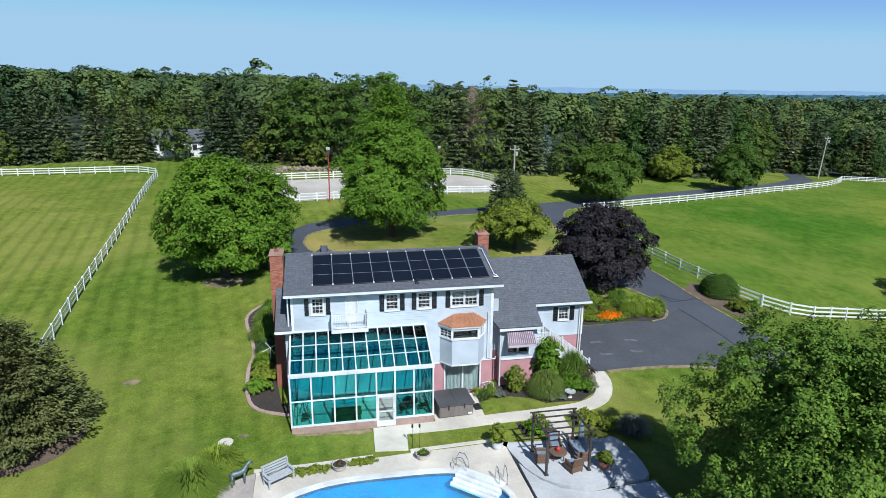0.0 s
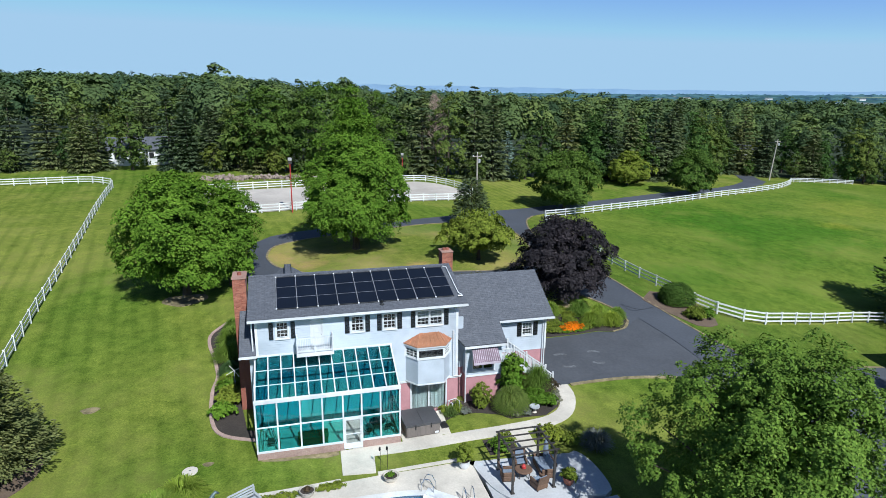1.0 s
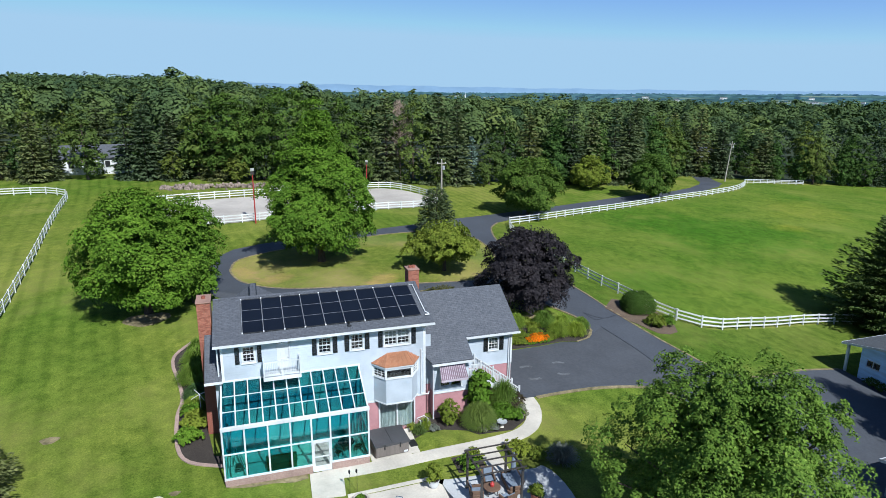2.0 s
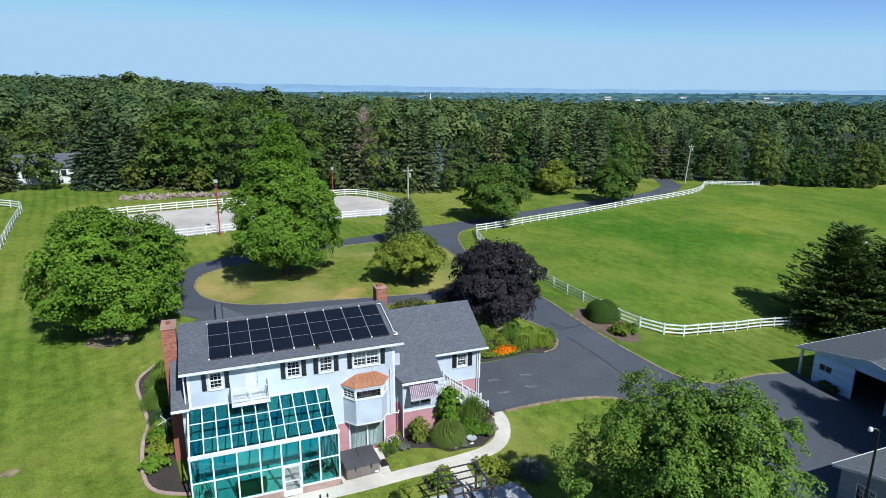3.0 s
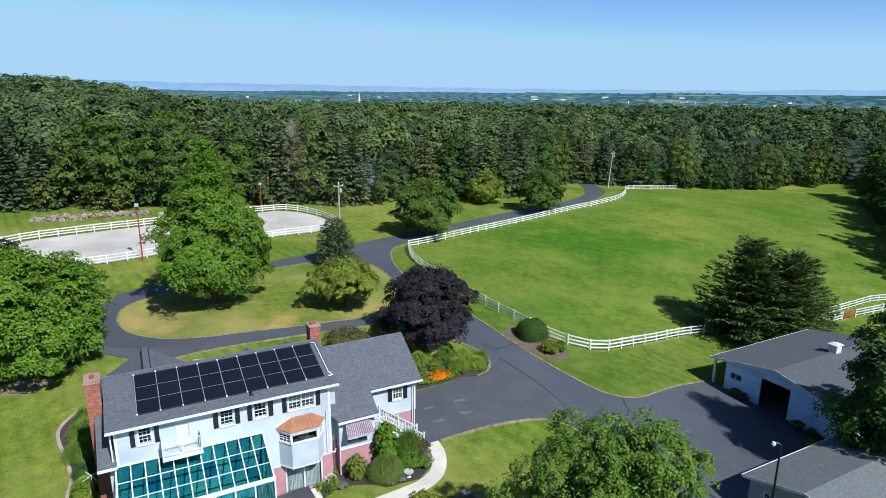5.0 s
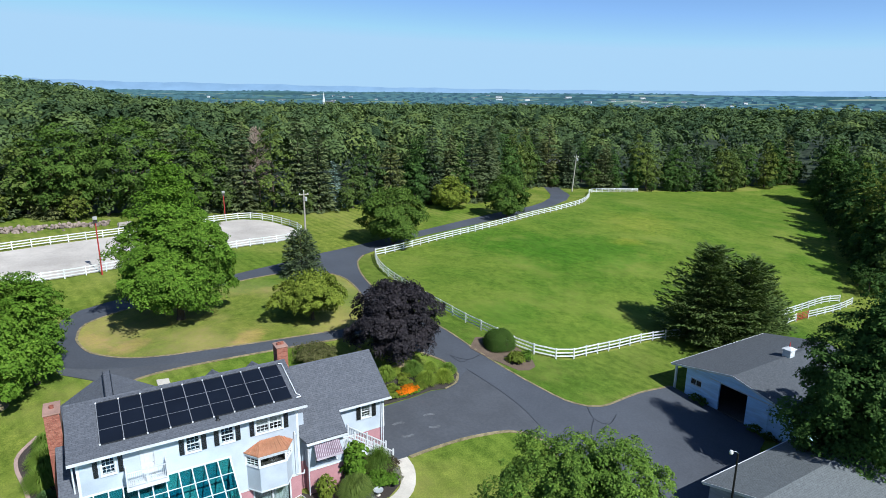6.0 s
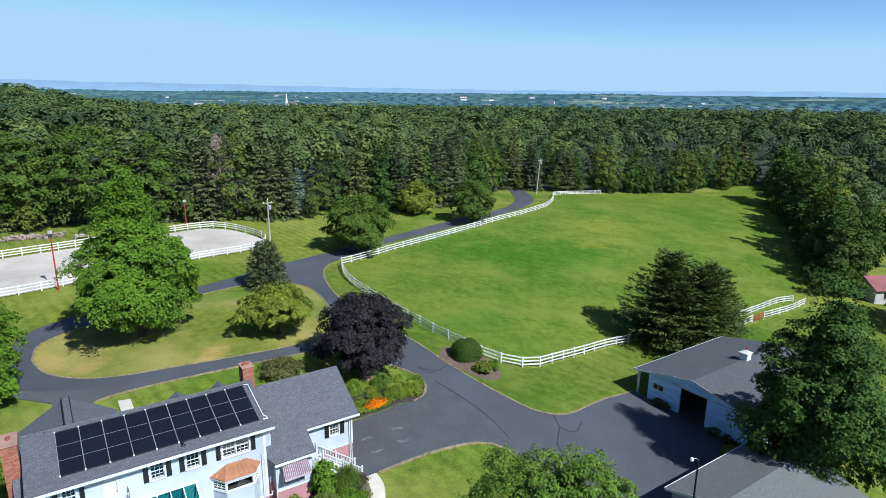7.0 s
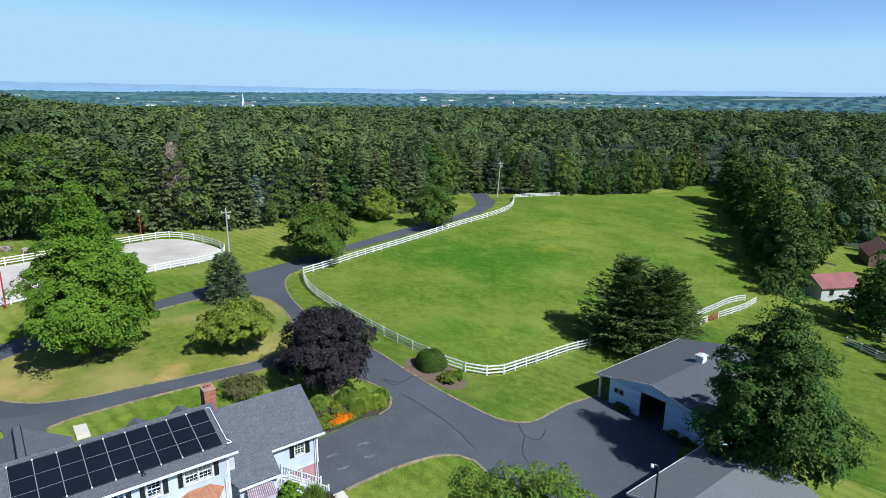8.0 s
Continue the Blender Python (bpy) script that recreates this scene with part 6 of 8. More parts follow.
sdoor = spart("door", box(box(box(box(boxed(2.745, 2.83, SY0 - 0.05, SY0 + 0.03, 0.68, 2.58), 3.67, 3.755, SY0 - 0.05, SY0 + 0.03, 0.68, 2.58), 2.83, 3.67, SY0 - 0.05, SY0 + 0.03, 2.46, 2.58), 2.83, 3.67, SY0 - 0.05, SY0 + 0.03, 0.68, 0.92),
                           2.83, 3.67, SY0 - 0.04, SY0 + 0.02, 1.5, 1.56), M_TRIM, "white glazed entrance door")
p = part("pane", boxed(2.83, 3.67, SY0 - 0.015, SY0 - 0.005, 0.92, 2.46), M_GLASS, sdoor)
p.visible_shadow = False
part("handle", boxed(3.69, 3.73, SY0 - 0.09, SY0 - 0.05, 1.5, 1.68), M_STEEL, sdoor)
part("threshold", boxed(2.7, 3.8, SY0 - 0.12, SY0 + 0.1, 0.6, 0.678), M_TRIM, sdoor)


def sroof(x, k, dz=0.0):
    return Vector((x, SY0 + (SY1 - SY0) * k, SZ1 + 0.1 + (SZT - SZ1 - 0.1) * k + dz))


NB = 11
for i in range(NB + 1):
    x = -2.22 + 8.3 * i / NB
    spart("rafter", beam(bmesh.new(), sroof(x, 0), sroof(x, 1), 0.055 if 0 < i < NB else 0.09, 0.09), M_TRIM)
for i in range(NB):
    a, b = -2.22 + 8.3 * i / NB + 0.037, -2.22 + 8.3 * (i + 1) / NB - 0.037
    for k in (0.33, 0.665):
        spart("purlin", beam(bmesh.new(), sroof(a, k), sroof(b, k), 0.04, 0.07), M_TRIM)
    for k0, k1 in ((0.0, 0.33), (0.33, 0.665), (0.665, 1.0)):
        p = spart("pane", prism(bmesh.new(), [sroof(a, k0), sroof(b, k0), sroof(b, k1), sroof(a, k1)], (0, 0, 0.012)), M_TEAL_ROOF)
        p.visible_shadow = False
spart("wall_rail", boxed(-2.32, 6.17, SY1 - 0.04, FY - 0.035, SZT - 0.06, SZT + 0.09), M_TRIM)
for x in (-2.25, 6.1):
    for y in (33.9, 34.9):
        spart("mullion", boxed(x - 0.035, x + 0.035, y - 0.035, y + 0.035, SZ0, SZ1 + 0.1 + (SZT - SZ1 - 0.1) * (y - SY0) / (SY1 - SY0)), M_TRIM)
    spart("sill_rail", boxed(x - 0.05, x + 0.05, SY0 + 0.06, FY - 0.05, SZ0 - 0.06, SZ0 + 0.06), M_TRIM)
    spart("transom", boxed(x - 0.035, x + 0.035, SY0 + 0.06, FY - 0.05, SZM - 0.04, SZM + 0.04), M_TRIM)
    p = spart("pane", prism(bmesh.new(), [(x - 0.006, SY0 + 0.05, SZ0 + 0.06), (x - 0.006, FY - 0.05, SZ0 + 0.06), (x - 0.006, FY - 0.05, SZT - 0.08), (x - 0.006, SY0 + 0.05, SZ1)], (0.012, 0, 0)), M_TEAL)
    p.visible_shadow = False
spart("lining", boxed(-2.05, 6.0, FY - 0.045, FY - 0.034, 0.7, 3.04), M_TRIM, "white inner wall")
spart("floor", boxed(-2.2, 6.05, SY0 + 0.06, FY - 0.03, 0.4, 0.68), surface("pale_tile_floor", (0.42, 0.42, 0.3948), (0.5208, 0.5124, 0.4872), 5, 0.6, 0.5), "pale tiled floor")

# in the solarium
M_GREENRUG = surface("green_fabric", (0.0084, 0.042, 0.0168), (0.0168, 0.0756, 0.0294), 20, 1, 0.95)
M_WICKER = surface("brown_wicker", (0.084, 0.0462, 0.0294), (0.168, 0.1008, 0.063), 30, 1, 0.8, bump=0.6)
M_CUSHION = surface("blue_grey_cushion", (0.1344, 0.168, 0.2268), (0.2016, 0.2436, 0.3024), 14, 1, 0.9)
M_IRON = surface("black_wrought_iron", (0.0101, 0.0101, 0.0109), (0.0252, 0.0252, 0.0269), 12, 1, 0.5, metal=0.6)
tub2 = thing("planter_box", "dark green covered box on the tiled floor", "box", (0.95, 33.9, 0.68))
part("body", boxed(-0.85, 0.85, -0.4, 0.4, 0, 0.5, bevel=0.03), M_GREENRUG, tub2)
part("lid", boxed(-0.9, 0.9, -0.45, 0.45, 0.5, 0.58, bevel=0.03), M_GREENRUG, tub2)
tbl = thing("garden_table", "round black wrought-iron garden table", "table", (4.9, 34.2, 0.68))
part("tabletop", lathe(bmesh.new(), [(0.5, 0.7), (0.52, 0.72), (0.52, 0.74), (0.5, 0.75)], 24), M_IRON, tbl)
for k in range(4):
    a = math.tau * k / 4 + 0.4
    part("leg", tube(bmesh.new(), [(0.38 * math.cos(a), 0.38 * math.sin(a), 0.7), (0.2 * math.cos(a), 0.2 * math.sin(a), 0.35), (0.36 * math.cos(a), 0.36 * math.sin(a), 0)], [0.018] * 3, 6), M_IRON, tbl)


def iron_chair():
    c = thing("garden_chair", "black wrought-iron garden chair in the conservatory", "chair", group="chairs in the conservatory")
    part("seat", lathe(bmesh.new(), [(0.2, 0.43), (0.22, 0.44), (0.22, 0.46), (0.2, 0.47)], 16), M_IRON, c)
    for x in (-0.17, 0.17):
        part("leg", tube(bmesh.new(), [(x, -0.16, 0.44), (x * 1.15, -0.22, 0)], [0.014] * 2, 6), M_IRON, c)
        part("leg", tube(bmesh.new(), [(x, 0.16, 0.44), (x * 1.15, 0.24, 0)], [0.014] * 2, 6), M_IRON, c)
    part("backrest", tube(bmesh.new(), [(-0.19, 0.18, 0.44), (-0.2, 0.24, 0.75), (-0.1, 0.26, 0.92), (0.1, 0.26, 0.92), (0.2, 0.24, 0.75), (0.19, 0.18, 0.44)], [0.014] * 6, 6), M_IRON, c)
    for x in (-0.08, 0.0, 0.08):
        part("back_bar", tube(bmesh.new(), [(x, 0.19, 0.45), (x, 0.25, 0.9)], [0.009] * 2, 5), M_IRON, c)
    return c


ic = iron_chair()
ic.matrix_basis = pose(4.3, 33.7, 0.68, 0, 0, 130)
copy_thing(ic, pose(5.6, 34.0, 0.68, 0, 0, -80))
copy_thing(ic, pose(4.9, 35.0, 0.68, 0, 0, 0))
arm = thing("exercise_frame", "grey metal exercise frame in the conservatory corner", "exercise machine", (-1.5, 34.1, 0.68))
for pts in ([(-0.5, -0.4, 0), (-0.4, 0.2, 1.9), (0.4, 0.2, 1.9), (0.5, -0.4, 0)], [(-0.4, 0.6, 0), (-0.1, 0.1, 1.5), (0.3, -0.5, 0.4)], [(-0.5, 0.6, 0.05), (0.5, 0.6, 0.05)]):
    part("tube_frame", tube(bmesh.new(), pts, [0.035] * len(pts), 8), M_STEEL, arm)
part("seat", boxed(-0.2, 0.2, -0.5, 0.1, 0.42, 0.52, bevel=0.03), M_BLACK, arm)

# solar pool-heating mats on the roof
PW, P0, P1 = 1.242, 36.22, 39.68
sp = thing("solar_collector", "black solar pool-heating panel on the shingle roof", "solar panel", group="solar panels on the roof")
K = math.hypot(1, SL)
Lp = (P1 - P0) * K
part("mat", boxed(0.035, PW - 0.035, 0.03, Lp - 0.03, 0.03, 0.055), M_PANEL, sp)
for k in (0.33, 0.66):
    part("strap", boxed(0.04, PW - 0.04, Lp * k - 0.012, Lp * k + 0.012, 0.055, 0.062), M_PANELBAR, sp)
part("side_rail", boxed(-0.022, 0.022, 0.0, Lp, 0.005, 0.08), M_PANELBAR, sp)
for y in (0.0, Lp):
    part("header", tube(bmesh.new(), [(0.03, y, 0.05), (PW - 0.03, y, 0.05)], [0.03] * 2, 8), M_BLACK, sp)
    part("clamp", boxed(-0.045, 0.045, y - 0.05, y + 0.05, 0.02, 0.1, bevel=0.01), M_TRIM, sp)
for i in range(9):
    m = Matrix.Translation((-0.79 + PW * i, P0, zroof(P0))) @ Matrix.Rotation(math.atan(SL), 4, "X")
    if i == 0:
        sp.matrix_basis = m
    else:
        copy_thing(sp, m)
pipe = thing("solar_pipe", "white plastic return pipe beside the solar panels", "pipe", (10.6, P0, zroof(P0)))
part("run", tube(bmesh.new(), [(-0.15, 3.45, zroof(39.67) - zroof(P0) + 0.1), (0.1, 3.4, zroof(39.6) - zroof(P0) + 0.08), (0.12, 0.25, zroof(P0 + 0.25) - zroof(P0) + 0.06), (0.3, 0.1, 0.06), (0.3, -0.1, 0.05), (0.05, -0.12, 0.06)], [0.035] * 6, 8), M_TRIM, pipe)
part("elbow", tube(bmesh.new(), [(0.0, -0.12, 0.06), (0.3, -0.12, 0.06)], [0.045] * 2, 8), M_TRIM, pipe)
vent = thing("roof_vent", "small black vent pipe on the shingles", "vent pipe", (5.6, 35.95, zroof(35.95)))
part("pipe", tube(bmesh.new(), [(0, 0, -0.02), (0, 0, 0.32)], [0.06, 0.06], 10), M_BLACK, vent)
part("flashing", lathe(bmesh.new(), [(0.16, 0.0), (0.08, 0.07), (0.065, 0.09)], 12), M_BLACK, vent)

# ---------------------------------------------------------------- plants
def shrub(label, height, radius, n, leaf, mat, at, shape="round", name="shrub", category="shrub"):
    t = thing(name, label, category)
    C, N, cen = crown(height, 0.12, radius, shape, max(16, n // 60), max(0.16, radius * 0.28), 60, 0.8, 0.4, 0.12, 4)
    bm = bmesh.new()
    for i in range(0, len(cen), max(1, len(cen) // 6)):
        tube(bm, [(0, 0, -0.1), tuple(cen[i] * np.array((0.4, 0.4, 0.5))), tuple(cen[i])], [0.03, 0.02, 0.008], 5)
    part("stem", bm, M_BARK, t)
    ob = new("foliage", leaf_sheet("foliage", C, N, leaf, leaf * 0.6, mat))
    ob.parent = t
    return put(t, at[0], at[1], RNG.uniform(0, 360))


def blades(n, height, spread, width, mat, name="blades", droop=1.0):
    """Arching grass blades from one crown."""
    az = RNG.uniform(0, math.tau, n)
    r0 = RNG.uniform(0, 0.3, n) * spread
    lean = np.arccos(RNG.uniform(0.06, 1.0, n))
    long = RNG.uniform(0.72, 1.06, n)
    reach, top = spread * np.sin(lean) * long, height * np.cos(lean) ** 0.75 * long
    d = np.stack([np.cos(az), np.sin(az), np.zeros(n)], 1)
    s = np.stack([-np.sin(az), np.cos(az), np.zeros(n)], 1) * width * 0.5
    z = np.array((0, 0, 1.0))
    p0 = d * r0[:, None]
    p1 = d * (r0 + (reach - r0) * 0.38)[:, None] + z * (top * 0.62)[:, None]
    p2 = d * (r0 + (reach - r0) * 0.78)[:, None] + z * (top * 0.98)[:, None]
    p3 = d * (r0 + (reach - r0) * 1.08)[:, None] + z * (top * (1 - 0.22 * droop * np.sin(lean)))[:, None]
    P = np.stack([p0 - s, p0 + s, p1 - s, p1 + s, p2 - s * 0.7, p2 + s * 0.7, p3 - s * 0.15, p3 + s * 0.15], 1).reshape(-1, 3)
    b = (np.arange(n) * 8)[:, None]
    F = np.concatenate([b + np.array(q) for q in ((0, 1, 3, 2), (2, 3, 5, 4), (4, 5, 7, 6))], 0)
    return raw_mesh(name, P, F, mat)


def grass_clump(label, height, spread, n, at, mat=M_GRASSES, width=0.035, name="ornamental_grass", droop=1.0):
    t = thing(name, label, "ornamental grass")
    ob = new("tuft", blades(n, height, spread, width, mat, droop=droop))
    ob.parent = t
    part("root", lathe(bmesh.new(), [(0.2 * spread, -0.1), (0.16 * spread, 0.08), (0.05, 0.14)], 10), M_MULCH, t)
    return put(t, at[0], at[1])


M_REDDISH = leafy("reddish_shrub_leaves", (0.042, 0.0294, 0.0168), (0.1008, 0.0714, 0.042), (0.168, 0.1008, 0.0672))
M_GREYLEAF = leafy("grey_lavender_leaves", (0.084, 0.1008, 0.0924), (0.168, 0.1848, 0.168), (0.252, 0.252, 0.2688), 0.7, 0.1)
M_BLUEGRASS = leafy("blue_green_grass", (0.055, 0.098, 0.03), (0.115, 0.18, 0.055), (0.2, 0.26, 0.1), 0.6, 0.2)

# mulch beds
structure("garden_bed", draped(rounded([(9.55, 35.85), (9.45, 34.5), (10.3, 35.0), (11.6, 34.9), (13, 34.3), (13.6, 33.6), (16, 33.45), (17.3, 34.3), (17.95, 35.6), (17.8, 36.7), (14, 38), (13.9, 36.4), (11.3, 36.4), (10.6, 37.2), (10.5, 35.85)], 0.8), 0.03, 0.8), M_MULCH, "dark mulch planting bed beside the house", "garden bed")
LEFTBED = [(-2.4, 34.9), (-4.4, 35.8), (-5.2, 37.5), (-5.5, 41), (-5.3, 43), (-5.7, 45.4), (-6.3, 47.9), (-6.2, 49.5), (-5.1, 51.2), (-3.6, 50.5), (-3.5, 40.4), (-3.4, 38.7), (-3, 36.2), (-2.4, 36)]
structure("garden_bed", draped(rounded(LEFTBED, 0.8), 0.03, 0.8), M_MULCH, "dark mulch bed along the chimney side", "garden bed")
structure("bed_edging", ribbon(smooth_line(LEFTBED[:9], 0.5), 0.24, 0.08, 0.2), M_BASEBRICK, "worn pinkish brick bed edging", "edging")
PARKBED = [(18.3, 44.2), (21.1, 44.1), (23.4, 44.25), (25.7, 44.65), (27.2, 44.45), (28.7, 45.05), (29.55, 46.2), (29.6, 47.4), (28, 48.4), (25, 49), (22, 48.6), (18.8, 47)]
structure("garden_bed", draped(rounded(PARKBED, 0.8), 0.06, 0.8), M_MULCH, "mulch flower bed beside the parking court", "garden bed")
structure("bed_edging", ribbon(smooth_line([(27.2, 44.4), (28.75, 45.0), (29.65, 46.2), (29.7, 47.5)], 0.4), 0.14, 0.1, 0.25), M_EDGING, "pale stone bed edging", "edging")
structure("bed_edging", ribbon(smooth_line([(23.6, 49.4), (25.2, 49.5), (26.8, 49.2)], 0.4), 0.25, 0.25, 0.35), M_EDGING, "low stone garden wall", "edging")
structure("garden_bed", draped(rounded([(33.9, 50.6), (34.4, 48.4), (35.4, 46.2), (36.1, 44.8), (37.2, 44.5), (38.4, 44.9), (39, 46.1), (39.2, 49), (38.6, 51.8), (36, 52.6)], 0.8), 0.075, 0.8), M_BARKMULCH, "brown mulch bed round the clipped hedge", "garden bed")

# front bed plants
shrub("rounded golden-green shrub against the pink wall", 1.95, 0.78, 4000, 0.12, M_LEAF_LIGHT, (12.15, 35.55), "ball")
shrub("tall large-leaved green climbing shrub by the stair", 3.7, 1.05, 4200, 0.24, M_LEAF, (14.5, 35.95), "ball")
grass_clump("large fountain of blue-green ornamental grass", 1.75, 1.35, 4200, (14.0, 34.65), M_BLUEGRASS, 0.025)
grass_clump("feathery pale ornamental grass near the walk", 2.2, 1.2, 2600, (16.5, 36.2), M_GRASSES, 0.022)
shrub("mixed green shrub in the front bed", 1.3, 1.0, 3600, 0.12, M_LEAF, (15.9, 35.0))
shrub("reddish-brown leaved shrub in the front bed", 1.5, 1.0, 3600, 0.11, M_REDDISH, (17.0, 36.0))
shrub("small green shrub beside the curved walk", 0.9, 0.75, 2400, 0.1, M_LEAF, (16.7, 34.7))
for _p, _r in (((14.0, 33.95), 0.55), ((14.7, 33.85), 0.5), ((17.3, 34.9), 0.6), ((17.5, 35.5), 0.5), ((10.9, 34.95), 0.45)):
    shrub("low grey-leaved perennial at the bed edge", 0.55, _r, 1300, 0.07, M_GREYLEAF, _p, name="perennial", category="perennial")
grass_clump("light green daylily clump by the wall", 0.9, 0.6, 420, (10.35, 35.35), M_GRASSES, 0.035, "daylily")
grass_clump("light green daylily clump by the wall", 0.8, 0.55, 360, (9.9, 35.0), M_BLUEGRASS, 0.035, "daylily")
shrub("small potted plant beside the hot tub", 0.7, 0.4, 700, 0.09, M_LEAF_LIGHT, (9.55, 35.45), name="perennial", category="perennial")

# side bed plants
for _p, _h, _s, _m in (((-4.5, 49.6), 1.2, 1.0, M_GRASSES), ((-4.5, 47.6), 1.5, 1.4, M_GRASSES), ((-4.6, 45.4), 1.5, 1.5, M_GRASSES), ((-4.4, 43.2), 1.1, 1.0, M_BLUEGRASS), ((-4.3, 41.8), 1.0, 1.1, M_GRASSES)):
    grass_clump("arching green ornamental grass beside the chimney", _h, _s, 1700, _p, _m, 0.04)
shrub("leafy green hydrangea beside the chimney", 1.4, 1.15, 3600, 0.18, M_LEAF_LIGHT, (-4.2, 39.6))
shrub("leafy green shrub at the bed corner", 1.1, 0.9, 2600, 0.15, M_LEAF, (-4.6, 38.2))
shrub("leafy green shrub in the side bed", 1.1, 0.9, 2400, 0.15, M_LEAF, (-4.4, 41.0))
spin = thing("wind_spinner", "white metal garden wind spinner in the side bed", "garden ornament", at_land(-3.9, 40.4))
part("pole", tube(bmesh.new(), [(0, 0, -0.1), (0, 0, 2.0)], [0.02, 0.02], 6), M_TRIM, spin)
for k in range(4):
    a = math.tau * k / 4 + 0.5
    part("vane", beam(bmesh.new(), (0, 0, 1.95), (0.6 * math.cos(a), -0.1, 1.95 + 0.5 * math.sin(a)), 0.015, 0.035), M_TRIM, spin)

# flower bed beside the parking court
for _p, _h, _s in (((27.7, 45.7), 1.3, 1.1), ((28.9, 46.8), 1.15, 0.95), ((25.9, 45.8), 1.35, 1.15), ((25.5, 47.8), 1.5, 1.15), ((22.7, 47.9), 1.4, 1.1), ((27.4, 47.7), 1.1, 0.9)):
    grass_clump("arching light green ornamental grass in the flower bed", _h, _s, 1900, _p, M_GRASSES, 0.04)
for _p in ((21.2, 45.4), (21.0, 46.6), (23.9, 46.2), (22.4, 45.9), (20.0, 45.2), (21.6, 47.9), (24.2, 47.2), (23.9, 48.4), (19.6, 46.3), (24.9, 45.2), (19.2, 44.9), (20.6, 44.8), (21.7, 44.8)):
    shrub("green perennial mound in the flower bed", 0.8, 0.75, 1700, 0.12, M_LEAF_LIGHT, _p, name="perennial", category="perennial")
for _p in ((22.7, 44.75), (23.2, 44.8), (23.75, 44.8), (24.3, 44.9), (23.4, 45.3), (24.0, 45.35)):
    t = shrub("clump of orange black-eyed flowers beside the asphalt", 0.75, 0.5, 900, 0.1, M_FLOWER, _p, name="flower_clump", category="flowers")
    ob = new("leaves", leaf_sheet("leaves", *crown(0.5, 0.05, 0.5, "round", 16, 0.15, 25)[:2], 0.12, 0.06, M_LEAF))
    ob.parent = t
hedge = thing("hedge", "broad clipped dark hedge mound beside the fence", "hedge")
_d = unit(15000)
_d[:, 2] = np.abs(_d[:, 2])
_rad = 1 + 0.05 * np.sin(4 * np.arctan2(_d[:, 1], _d[:, 0])) + RNG.normal(size=15000) * 0.06
_c = np.sign(_d) * np.abs(_d) ** 0.8 * np.array((1.6, 1.5, 1.75)) * _rad[:, None]
ob = new("foliage", leaf_sheet("foliage", _c + np.array((0, 0, 0.15)), _d + RNG.normal(size=_d.shape) * 0.5, 0.13, 0.08, M_LEAF_DEEP))
ob.parent = hedge
part("stem", tube(bmesh.new(), [(0, 0, -0.1), (0.1, 0, 0.8), (0.4, 0.2, 1.6)], [0.12, 0.09, 0.04], 6), M_BARK, hedge)
put(hedge, 37.2, 49.7)
shrub("light green shrub below the clipped hedge", 1.3, 1.2, 3000, 0.17, M_LEAF_LIGHT, (36.9, 46.4))
shrub("small olive shrub below the clipped hedge", 1.2, 0.9, 2200, 0.13, M_LEAF, (38.2, 46.4))
shrub("rounded olive-brown shrub behind the wing", 2.2, 2.3, 7000, 0.15, leafy("olive_shrub_leaves", (0.07, 0.07, 0.025), (0.13, 0.125, 0.045), (0.21, 0.175, 0.085)), (17.6, 53.2))
put(broad_tree("plum_tree", "small dark purple tree behind the shade tree", 7.0, 0.8, 2.9, "round", 40, 0.7, 130, 0.28, M_LEAF_PURPLE, 0.14), -12.6, 80.5, 20)
put(broad_tree("maple_tree", "large leafy green tree at the edge of the wood", 20.5, 1.5, 9.0, "round", 90, 2.0, 190, 0.46, M_LEAF_DEEP, 0.5), 8.5, 127, 20)
put(broad_tree("maple_tree", "large leafy green tree at the edge of the wood", 18.5, 1.5, 8.0, "round", 80, 1.9, 190, 0.46, M_LEAF_DEEP, 0.45), -2.5, 128.5, 70)
put(broad_tree("maple_tree", "large leafy green tree at the edge of the wood", 18, 1.5, 7.5, "oval", 70, 1.9, 190, 0.46, M_LEAF_DEEP, 0.45), 19.5, 129, 70)

# half-dead tree with bare reddish twigs
dead = thing("dead_tree", "bare reddish-brown dying conifer at the wood edge", "tree", at_land(31.4, 125.5))
part("trunk", tube(bmesh.new(), [(0, 0, -0.3), (0.1, 0, 8), (0, 0, 17)], [0.25, 0.16, 0.03], 7), M_TWIG, dead)
bm = bmesh.new()
for i in range(150):
    z = 4 + 12.5 * (i / 150)
    a = RNG.uniform(0, math.tau)
    L = (17.6 - z) * 0.27 + 0.6
    e = Vector((L * math.cos(a), L * math.sin(a), z + L * 0.5))
    tube(bm, [(0, 0, z), tuple(e)], [0.06, 0.02], 4, False)
    for j in range(3):
        k = RNG.uniform(0.3, 1)
        b = Vector((0, 0, z)).lerp(e, k)
        tube(bm, [tuple(b), tuple(b + Vector((RNG.normal() * 0.4, RNG.normal() * 0.4, 0.6)))], [0.03, 0.012], 3, False)
part("branching", bm, M_TWIG, dead)

# ---------------------------------------------------------------- paths, terrace, pool
WALK = smooth_line([(3.2, 32.35), (7.1, 32.3), (10, 32.4), (13.1, 32.45), (15.9, 32.75), (17.4, 33.55), (18.2, 34.7), (18.6, 35.8), (18.65, 36.85)], 0.5)
structure("walkway", ribbon(WALK, 1.05, 0.05, 0.25, 3), M_CONCRETE, "pale concrete walk curving to the parking court", "walkway")
